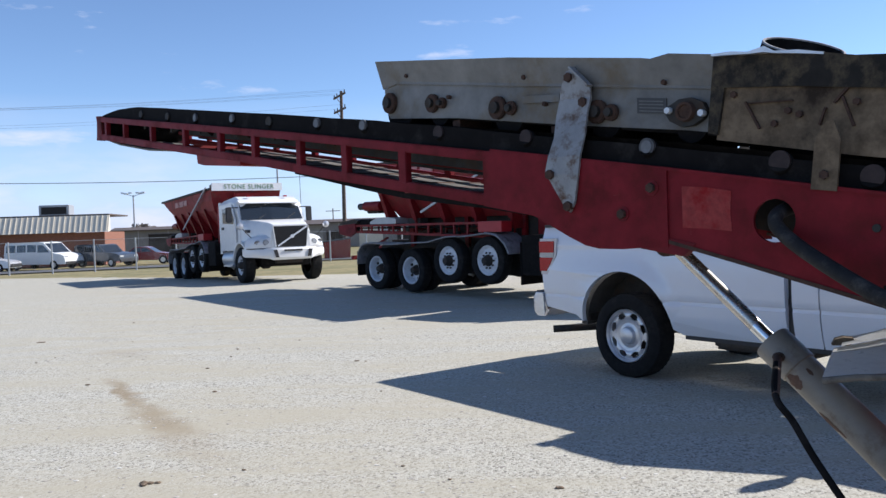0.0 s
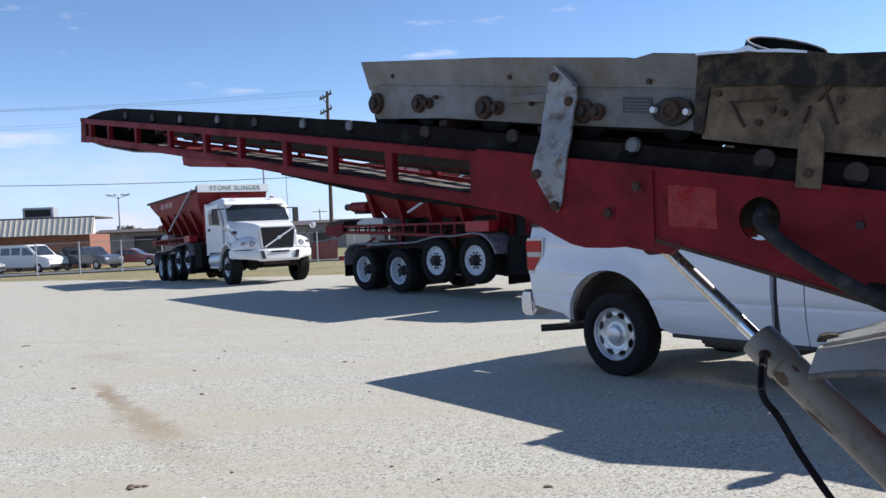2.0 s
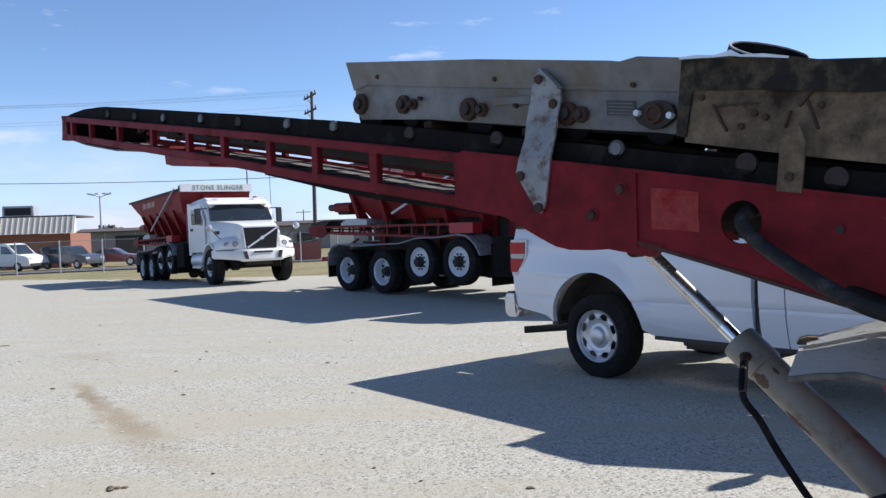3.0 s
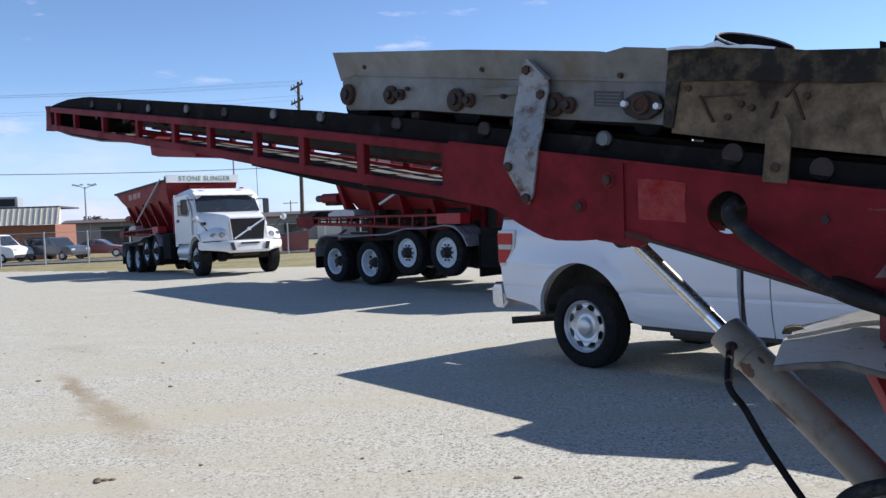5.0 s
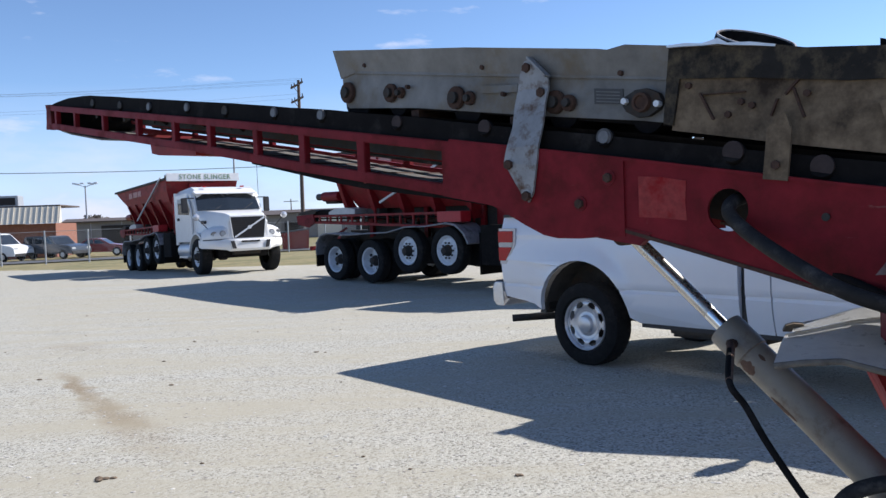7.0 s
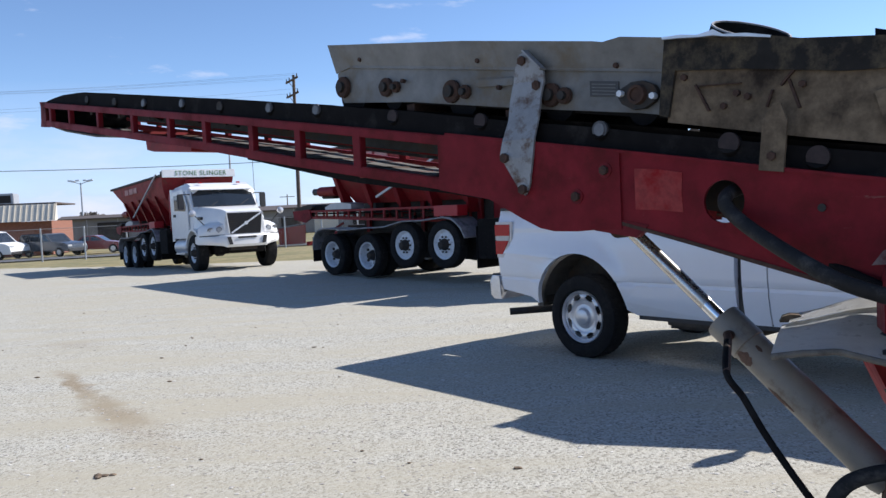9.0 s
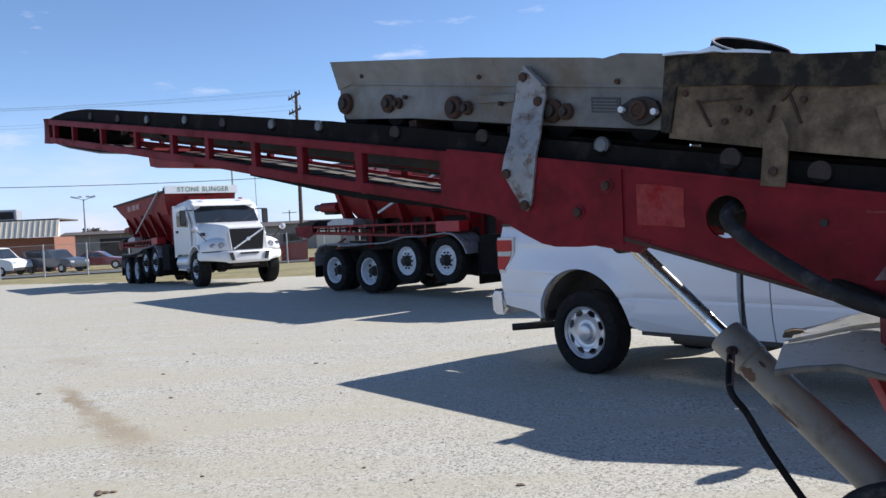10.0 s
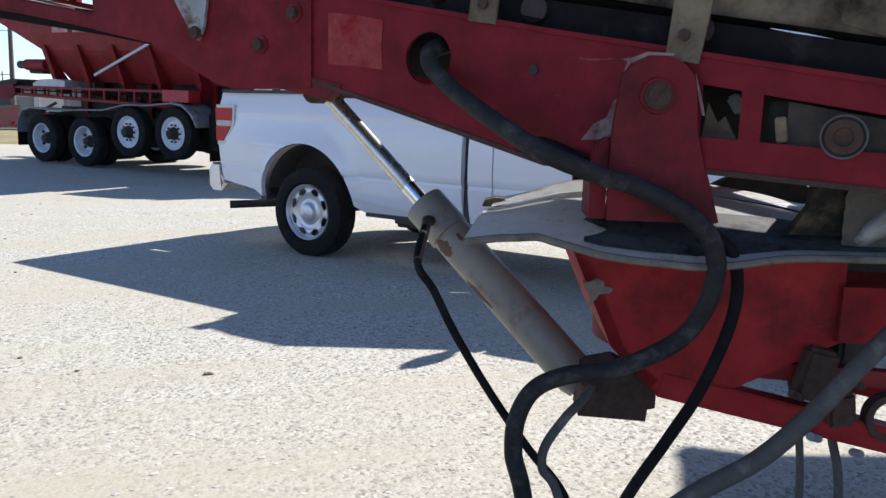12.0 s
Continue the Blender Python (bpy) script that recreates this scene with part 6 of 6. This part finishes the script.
# ---- hoses ----
def hose(pts, r, material, label, y=-0.06):
    P = [BASE @ Vector((p[0], p[2] if len(p) > 2 else y, p[1] - 0.13 * max(0.0, 1 - p[1] / 0.2))) for p in pts]
    h = root("hydraulic_hose", Matrix.Translation(P[-1]), label, "hose", "hydraulic hoses on the boom")
    Q = [p - P[-1] for p in P]
    part("hose_body", hose_mesh(Q, r), material, h, "", True)
    for i in (0,):
        d = (Q[i + 1] - Q[i]).normalized()
        part("crimp_collar" if i == 0 else "hose_clamp", rod(bmesh.new(), Q[i] - d * 0.005, Q[i] + d * (0.06 if i == 0 else 0.02), r * 1.12, seg=14), RUST, h, "", True)


inv = BASE.inverted()
h0 = inv @ (BOOM @ Vector((-0.12, -0.30, 1.50)))
h1 = inv @ (BOOM @ Vector((-0.085, 0.0, 1.452)))
h2 = inv @ (BOOM @ Vector((-0.145, 0.055, 1.372)))
hose([(h0.x, h0.z, h0.y), (h1.x, h1.z, h1.y), (h2.x, h2.z, h2.y), (-0.20, 1.225, -0.12), (-0.04, 1.158, -0.14), (0.074, 1.125, -0.14), (0.175, 1.078, -0.13), (0.25, 1.018, -0.12), (0.287, 0.933, -0.10), (0.276, 0.827, -0.08), (0.231, 0.738), (0.148, 0.681), (0.048, 0.639), (-0.068, 0.618), (-0.148, 0.576), (-0.189, 0.496), (-0.195, 0.40), (-0.174, 0.32), (-0.10, 0.12, 0.0), (0.10, 0.03, 0.1), (0.4, 0.03, 0.2)], 0.0225, HOSE, "thick scuffed black hydraulic hose hanging from the boom")
hose([(h1.x + 0.10, h1.z - 0.14, h1.y + 0.05), (0.02, 1.145, 0.0), (0.17, 1.08, -0.05), (0.251, 1.026), (0.326, 0.971), (0.355, 0.884), (0.344, 0.765), (0.285, 0.595), (0.208, 0.451), (0.11, 0.277), (0.0, 0.06, 0.0), (0.2, 0.025, 0.15)], 0.0145, BLACK_RUBBER, "thin black hydraulic hose")
pw = inv @ (m @ (port + toward * 0.03))
drop = m.inverted() @ BASE @ Vector((-0.477, 0.12, 0.875))
part("hose_fitting", rod(bmesh.new(), port + toward * 0.02, drop, 0.0125, 0.0115, 12), RUST_WARM, cyl, "rusty brown hose fitting", True)
hose([(pw.x, pw.z, pw.y), (-0.477, 0.875, 0.12), (-0.426, 0.801, 0.08), (-0.363, 0.695, 0.03), (-0.263, 0.549, -0.02), (-0.155, 0.40, -0.03), (-0.047, 0.262, -0.03), (0.03, 0.10, 0.0), (0.2, 0.03, 0.2)], 0.0105, BLACK_RUBBER, "thin worn black hose from the cylinder port")
hose([(0.05, 0.56, 0.16), (0.009, 0.515, 0.08), (-0.055, 0.478, 0.0), (-0.108, 0.407, -0.03), (-0.113, 0.346, -0.04), (-0.072, 0.283, -0.04), (0.0, 0.10, 0.0), (0.15, 0.03, 0.1)], 0.012, HOSE_GREY, "thin grey hydraulic hose at the cylinder foot")
hose([(1.12, 1.02, 0.0), (0.95, 0.91, -0.02), (0.796, 0.785, -0.03), (0.656, 0.642), (0.568, 0.530), (0.448, 0.407), (0.267, 0.285), (0.073, 0.14), (0.0, 0.04, 0.05), (0.1, 0.03, 0.3)], 0.0235, HOSE_GREY, "thick dusty grey hose")
hose([(0.62, 0.54, 0.2), (0.628, 0.44, 0.15), (0.650, 0.28, 0.15), (0.66, 0.10, 0.15), (0.68, 0.015, 0.2)], 0.010, HOSE_GREY, "thin pale hanging hose")
hose([(0.72, 0.52, 0.2), (0.728, 0.40, 0.15), (0.76, 0.27, 0.15), (0.78, 0.10, 0.15), (0.80, 0.015, 0.2)], 0.012, HOSE_GREY, "thin pale hanging hose")


# ---- far side of the street ----
def spot(az, d, dz=0.0):
    p = on_ground(az, d)
    return Vector((p.x, p.y, p.z + dz))


def shop():
    corner = spot(-25.7, 72)
    m = Matrix.Translation(corner) @ Matrix.Rotation(radians(192), 4, "Z")
    b = root("brick_building", m, "low brick building with cream standing seam fascia", "building")
    part("wall", boxed((13, -3.5, 1.35), (26, 7, 2.7)), BRICK, b, "red-brown brick wall")
    f = part("fascia", slabbed([(0.75, 2.72), (0.02, 4.05), (-0.1, 4.05), (-0.1, 2.72)], -0.45, 26, "x"), CREAM, b, "cream metal fascia")
    for i in range(64):
        part("seam", bar(bmesh.new(), (-0.3 + 0.41 * i, 0.77, 2.72), (-0.3 + 0.41 * i, 0.04, 4.05), 0.05, 0.05), CREAM, f)
    part("roof_edge", boxed((12.9, -3.4, 4.11), (26.6, 6.8, 0.12)), ROOF, b, "dark roof edge")
    part("parapet", slabbed([(-6.6, 2.7), (-6.6, 4.05), (-0.2, 4.05), (-0.2, 2.7)], 4.0, 25.9, "x"), ROOF, b, "dark parapet wall")
    part("roof_unit", boxed((4.6, -3.4, 4.62), (2.4, 1.6, 0.95)), POST_GREY, b, "grey rooftop air unit", bevel=0.05)
    part("unit_grille", boxed((4.6, -2.58, 4.62), (2.0, 0.04, 0.6)), DARK, b)


shop()


def long_shed(az, d, length, height, roof_h, tone, label, doors):
    corner = spot(az, d)
    m = Matrix.Translation(corner) @ Matrix.Rotation(radians(180 - az - 6), 4, "Z") @ Matrix.Translation((-length, 0, 0))
    b = root("shed", m, label, "building")
    part("wall", boxed((length / 2, -5, height / 2), (length, 10, height)), tone, b)
    part("roof", slabbed([(0.4, height), (-5, height + roof_h), (-10.4, height), (-10.4, height - 0.12), (0.4, height - 0.12)], -0.3, length + 0.3, "x"), ROOF, b, "dark low roof")
    for i in range(int(length / 3)):
        part("panel", boxed((1.5 + 3 * i, 0.03, height / 2), (0.06, 0.06, height)), POST_GREY, b)
    for x, w, h, mm in doors:
        part("door", boxed((x, 0.04, h / 2), (w, 0.08, h)), mm, b)
    return b


long_shed(-25.2, 92, 22, 2.9, 0.35, SIDING, "long grey metal shed across the street", ((3, 2.4, 2.3, DARK), (8, 1.0, 2.1, WOOD), (12, 3.0, 2.4, CREAM), (17, 3.0, 2.4, DARK)))
long_shed(-13.4, 104, 34, 3.2, 0.4, SIDING, "low grey shed with many bays across the street", ((3, 2.0, 2.1, DARK), (7, 3.0, 2.4, CREAM), (11.5, 2.4, 2.1, DARK), (15.5, 3.0, 2.4, POST_GREY), (20, 2.4, 2.1, DARK), (24.5, 3.0, 2.4, CREAM), (29, 2.2, 2.1, DARK)))


def far_car(az, d, heading, body, wide, long, high, label, category, van=False):
    p = spot(az, d)
    c = root("parked_" + category.replace(" ", "_"), Matrix.Translation(p) @ Matrix.Rotation(radians(heading), 4, "Z"), label, category, "cars parked across the street")
    L, w = long / 2, wide / 2
    if van:
        side = [(-1.0, 0.20), (-1.0, 0.55), (-0.985, 0.90), (-0.95, 0.985), (-0.6, 1.0), (0.10, 1.0), (0.30, 0.965), (0.60, 0.60), (0.88, 0.53), (0.97, 0.46), (1.0, 0.30), (0.99, 0.18)]
        panes = (((-0.93, 0.64), (-0.92, 0.90), (-0.62, 0.90), (-0.62, 0.64)), ((-0.57, 0.64), (-0.57, 0.90), (-0.28, 0.90), (-0.28, 0.64)), ((-0.23, 0.64), (-0.23, 0.90), (0.06, 0.90), (0.06, 0.64)), ((0.11, 0.62), (0.11, 0.90), (0.28, 0.88), (0.50, 0.62)))
        glass = ((0.315, 0.945), (0.595, 0.60))
    elif high > 1.6:
        side = [(-1.0, 0.26), (-0.99, 0.60), (-0.93, 0.93), (-0.86, 0.985), (-0.5, 1.0), (0.0, 0.985), (0.12, 0.955), (0.36, 0.64), (0.85, 0.575), (0.97, 0.50), (1.0, 0.34), (0.98, 0.22)]
        panes = (((-0.90, 0.66), (-0.86, 0.92), (-0.55, 0.93), (-0.55, 0.66)), ((-0.51, 0.66), (-0.51, 0.93), (-0.20, 0.93), (-0.20, 0.66)), ((-0.16, 0.66), (-0.16, 0.93), (0.06, 0.91), (0.26, 0.66)))
        glass = ((0.13, 0.935), (0.355, 0.645))
    else:
        side = [(-1.0, 0.26), (-1.0, 0.58), (-0.93, 0.66), (-0.62, 0.68), (-0.38, 0.97), (-0.2, 1.0), (0.0, 0.985), (0.10, 0.95), (0.38, 0.66), (0.82, 0.58), (0.96, 0.50), (1.0, 0.36), (0.98, 0.20)]
        panes = (((-0.54, 0.69), (-0.36, 0.92), (-0.16, 0.93), (-0.16, 0.69)), ((-0.12, 0.69), (-0.12, 0.93), (0.04, 0.91), (0.26, 0.69)))
        glass = ((0.115, 0.925), (0.37, 0.665))

    def lean(z):
        return 1.0 - 0.22 * max(0.0, z - 0.60) - 0.10 * max(0.0, 0.35 - z)

    part("body", loft([[(x * L, y * w * lean(z), z * high) for x, z in side] for y in (-1, -0.6, 0, 0.6, 1)]), body, c, "", True, 0.03)
    for s in (-1, 1):
        for pane in panes:
            ring = [[(x * L, s * (w * lean(z) + o), z * high) for x, z in pane] for o in (-0.02, 0.008)]
            part("window", loft(ring), GLASS, c, "dark window")
    (x0, z0), (x1, z1) = glass
    part("windshield", loft([[(x * L + o, y * w * 0.86, z * high) for x, z, o in ((x0, z0, 0.03), (x1, z1, 0.03), (x1, z1, -0.03), (x0, z0, -0.03))] for y in (-1, 1)]), GLASS, c, "dark windshield")
    for x in (-0.62, 0.62):
        for s in (-1, 1):
            t = part("wheel", rod(bmesh.new(), (x * L, s * (w - 0.2), 0.33), (x * L, s * w, 0.33), 0.33, seg=20), TYRE, c)
            part("rim", rod(bmesh.new(), (x * L, s * w, 0.33), (x * L, s * (w + 0.01), 0.33), 0.19, seg=16), SILVER, t)
    for s in (-1, 1):
        part("headlight", boxed((L * 0.965, s * w * 0.74, high * 0.45), (0.10, 0.34, 0.13)), LENS, c)
    part("bumper", boxed((L * 0.99, 0, 0.45), (0.12, w * 1.9, 0.22)), PLASTIC, c, bevel=0.03)


far_car(-29.3, 68, -12, WHITE_DULL, 2.0, 5.4, 2.05, "white passenger van with dark side windows", "van", True)
far_car(-25.7, 67, -20, CAR_DARK, 1.9, 4.7, 1.72, "dark grey sport utility car", "car", False)
far_car(-23.1, 69, 8, CAR_RED, 1.75, 4.4, 1.40, "dull red sedan parked past the fence", "car", False)
far_car(-32.6, 66, 5, SILVER, 1.75, 4.4, 1.40, "silver sedan parked past the fence", "car", False)


def fence():
    a, b = Vector(spot(-36, 52)), Vector(spot(-6, 50))
    n = 12
    f = root("chain_link_fence", Matrix(), "grey galvanised chain link fence along the street", "fence")
    pts = []
    for i in range(n + 1):
        p = a + (b - a) * i / n
        p.z = fall(p.x, p.y)
        pts.append(p)
        part("fence_post", rod(bmesh.new(), p, p + Vector((0, 0, 1.85)), 0.045, seg=10), POST_GREY, f, "", True)
    for p, q in zip(pts, pts[1:]):
        part("top_rail", rod(bmesh.new(), p + Vector((0, 0, 1.8)), q + Vector((0, 0, 1.8)), 0.012, seg=6), POST_GREY, f)
        w = bmesh.new()
        k = 22
        for i in range(k):
            for s0, s1 in ((i / k, (i + 4) / k), ((i + 4) / k, i / k)):
                if max(s0, s1) <= 1:
                    rod(w, p + (q - p) * s0 + Vector((0, 0, 0.05)), p + (q - p) * s1 + Vector((0, 0, 1.78)), 0.0014, seg=3, caps=False)
        part("wire_mesh", w, POST_GREY, f)


fence()


def lamp_post(az, d, top, label):
    p = spot(az, d)
    h = 1.45 + d * math.tan(radians(top)) - p.z
    b = root("street_lamp", Matrix.Translation(p), label, "street lamp", "lamp posts across the street")
    part("pole", rod(bmesh.new(), (0, 0, 0), (0, 0, h), 0.12, 0.075, 10), POST_GREY, b, "", True)
    for s in (-1, 1):
        part("arm", bar(bmesh.new(), (0, 0, h - 0.15), (s * 0.75, 0, h + 0.15), 0.06, 0.06), POST_GREY, b)
        part("lamp_head", boxed((s * 1.0, 0, h + 0.22), (0.75, 0.35, 0.18), (0, -s * 12, 0)), ALLOY, b, "grey lamp head", bevel=0.03)
        part("inner_head", boxed((s * 0.42, 0.2, h + 0.28), (0.4, 0.3, 0.16)), ALLOY, b, bevel=0.03)


lamp_post(-23.85, 98, 2.75, "grey twin head lamp post")
lamp_post(-14.45, 74, 4.95, "grey twin head lamp post")

pb = spot(-10.0, 62)
pole = root("utility_pole", Matrix.Translation(pb), "weathered wooden utility pole with two crossarms", "utility pole")
PT = 1.45 + 62 * math.tan(radians(9.55)) - pb.z
part("pole", rod(bmesh.new(), (0, 0, 0), (0.15, 0, PT), 0.17, 0.11, 12), WOOD, pole, "", True)
wires = []
for z in (PT - 0.35, PT - 1.45):
    cr = part("crossarm", bar(bmesh.new(), (-0.66, 1.32, z), (0.66, -1.32, z), 0.10, 0.13), WOOD, pole, "wooden crossarm")
    for k in (-1, 1):
        part("brace", bar(bmesh.new(), (0.33 * k, -0.66 * k, z - 0.04), (0.08, 0, z - 0.55), 0.04, 0.03), WOOD, pole)
    for k in (-1.2, -0.55, 0.55, 1.2):
        part("insulator", rod(bmesh.new(), (0.5 * k, -k, z + 0.05), (0.5 * k, -k, z + 0.28), 0.05, 0.03, 8), DARK, cr)
        if z > PT - 1 or abs(k) > 1:
            wires.append(pb + Vector((0.5 * k, -k, z + 0.28)))
for i, a in enumerate(wires):
    far_end = Vector((-75 + i * 0.9, 40 + i * 0.9, a.z - 0.6))
    pts = [a + (far_end - a) * t + Vector((0, 0, -1.2 * 4 * t * (1 - t))) for t in (0, 0.2, 0.4, 0.6, 0.8, 1)]
    tagged(part("overhead_wire", hose_mesh(pts, 0.006, 5, 5), WIRE), "thin dark overhead wire strung from the pole", "wire", "overhead wires")
a, far_end = pb + Vector((0, 0, 6.2)), spot(-48, 72, 7.0)
tagged(part("overhead_wire", hose_mesh([a + (far_end - a) * t + Vector((0, 0, -0.5 * 4 * t * (1 - t))) for t in (0, 0.2, 0.4, 0.6, 0.8, 1)], 0.025, 5, 5), WIRE), "dark telephone cable strung from the pole", "wire", "overhead wires")
bx = root("steel_bin", Matrix.Translation(spot(-10.6, 58)) @ Matrix.Rotation(radians(15), 4, "Z"), "red steel waste bin beside the street", "bin")
part("bin_body", slabbed([(-0.9, 0.05), (-0.95, 1.15), (0.95, 1.35), (0.9, 0.05)], -0.7, 0.7), CAR_RED, bx, bevel=0.02)
part("bin_lid", boxed((0, 0, 1.30), (1.95, 1.45, 0.05), (0, -6, 0)), PLASTIC, bx)


def shrub(az, d, high, wide, seed):
    """A low bare shrub: short stems and many small twig clumps with gaps."""
    rng = random.Random(seed)
    b = root("shrub", Matrix.Translation(spot(az, d)), "bare brown winter shrub behind the shed", "shrub", "shrubs behind the sheds")
    stems = bmesh.new()
    for i in range(5):
        a = rng.uniform(0, 6.28)
        rod(stems, (0, 0, 0), (0.3 * wide * math.cos(a), 0.3 * wide * math.sin(a), high * 0.7), 0.06, 0.02, 6)
    part("stem", stems, WOOD, b)
    crown = bmesh.new()
    for i in range(260):
        a, r, z = rng.uniform(0, 6.28), 0.5 * wide * rng.random() ** 0.6, high * rng.uniform(0.35, 1.0)
        r *= math.sqrt(max(0.05, 1 - (z / high - 0.55) ** 2 * 3.2))
        m = Matrix.Translation((r * math.cos(a), r * math.sin(a), z)) @ Euler((rng.uniform(0, 3), rng.uniform(0, 3), 0)).to_matrix().to_4x4()
        bmesh.ops.create_cube(crown, size=1, matrix=m @ Matrix.Diagonal((0.34, 0.16, 0.05, 1)))
    part("crown", crown, FOLIAGE, b, "thin bare twigs")


for az, d, high, wide, seed in ((-23.5, 108, 3.7, 3.0, 3), (-22.9, 112, 3.5, 2.4, 5)):
    shrub(az, d, high, wide, seed)

fp = root("utility_pole", Matrix.Translation(spot(-10.75, 260)), "distant wooden utility pole with one crossarm", "utility pole")
part("pole", rod(bmesh.new(), (0, 0, 0), (0, 0, 9.0), 0.20, 0.15, 10), WOOD, fp, "", True)
part("crossarm", bar(bmesh.new(), (-2.4, 0.6, 8.2), (2.4, -0.6, 8.2), 0.16, 0.2), WOOD, fp, "wooden crossarm")


# ---- loose stones on the yard ----
def stones():
    rng = random.Random(7)
    shapes = []
    for k in range(6):
        b = bmesh.new()
        bmesh.ops.create_icosphere(b, subdivisions=1, radius=1)
        shapes.append(([tuple(v.co * rng.uniform(0.7, 1.15)) for v in b.verts], [[v.index for v in f.verts] for f in b.faces]))
        b.free()
    verts, faces = [], []
    for i in range(9000):
        d = 2.2 + 17 * rng.random() ** 1.5
        a = radians(rng.uniform(-36, 52))
        x, y = d * math.sin(a), d * math.cos(a)
        r = rng.choice((0.005, 0.006, 0.008, 0.009, 0.012)) * rng.uniform(0.6, 1.15) * (1 + d / 30)
        c, s = math.cos(i), math.sin(i)
        vs, fs = shapes[i % 6]
        k = len(verts)
        verts += [(x + r * (c * p[0] - s * p[1]) * 1.3, y + r * (s * p[0] + c * p[1]), fall(x, y) + 0.004 + r * 0.05 + r * 0.24 * p[2]) for p in vs]
        faces += [[k + j for j in f] for f in fs]
    me = bpy.data.meshes.new("loose_stones")
    me.from_pydata(verts, [], faces)
    me.materials.append(STONE_VARIED)
    return new("loose_stones", me)


def varied_stone():
    m = stuff("scattered limestone chips", (0.5, 0.48, 0.44), 0.95, vary=0.3, scale=40)
    n, l = m.node_tree.nodes, m.node_tree.links
    g = n.new("ShaderNodeNewGeometry")
    r = n.new("ShaderNodeValToRGB")
    e = r.color_ramp.elements
    e[0].color, e[1].color = (0.33, 0.315, 0.28, 1), (0.62, 0.605, 0.56, 1)
    q = e.new(0.3)
    q.color = (0.37, 0.34, 0.30, 1)
    l.new(g.outputs["Random Per Island"], r.inputs["Fac"])
    l.new(r.outputs["Color"], n["Principled BSDF"].inputs["Base Color"])
    return m


STONE_VARIED = varied_stone()
tagged(stones(), "loose limestone chips scattered over the gravel", "stones", kind="stuff")


# ---- dark clods ----
def clods():
    rng = random.Random(11)
    bm = bmesh.new()
    spots = [(-2.02, 4.61, 0.035), (-2.54, 7.28, 0.016), (-1.47, 8.8, 0.018), (-7.08, 12.45, 0.05), (-3.99, 7.78, 0.018), (0.35, 4.4, 0.018), (-1.0, 3.4, 0.015)]
    for x, y, r in spots + [(rng.uniform(-7, 1.5), rng.uniform(3.5, 15), rng.uniform(0.008, 0.016)) for i in range(26)]:
        for k in range(1 if r < 0.02 else 7):
            a = rng.uniform(0, 6.3)
            q = r * (0.5 if r > 0.02 else 1)
            ico = bmesh.ops.create_icosphere(bm, subdivisions=1, radius=q)["verts"]
            off = Vector((math.cos(a), 0.5 * math.sin(a), 0)) * r * 1.4 * k / 4
            for v in ico:
                v.co = Vector((v.co.x * 1.5, v.co.y, v.co.z * 0.45)) * rng.uniform(0.7, 1.2) + off + Vector((x, y, fall(x, y) + 0.006 + q * 0.2))
    return part("dirt_clods", bm, MUD)


tagged(clods(), "small dark clods of dirt on the gravel", "dirt", kind="stuff")
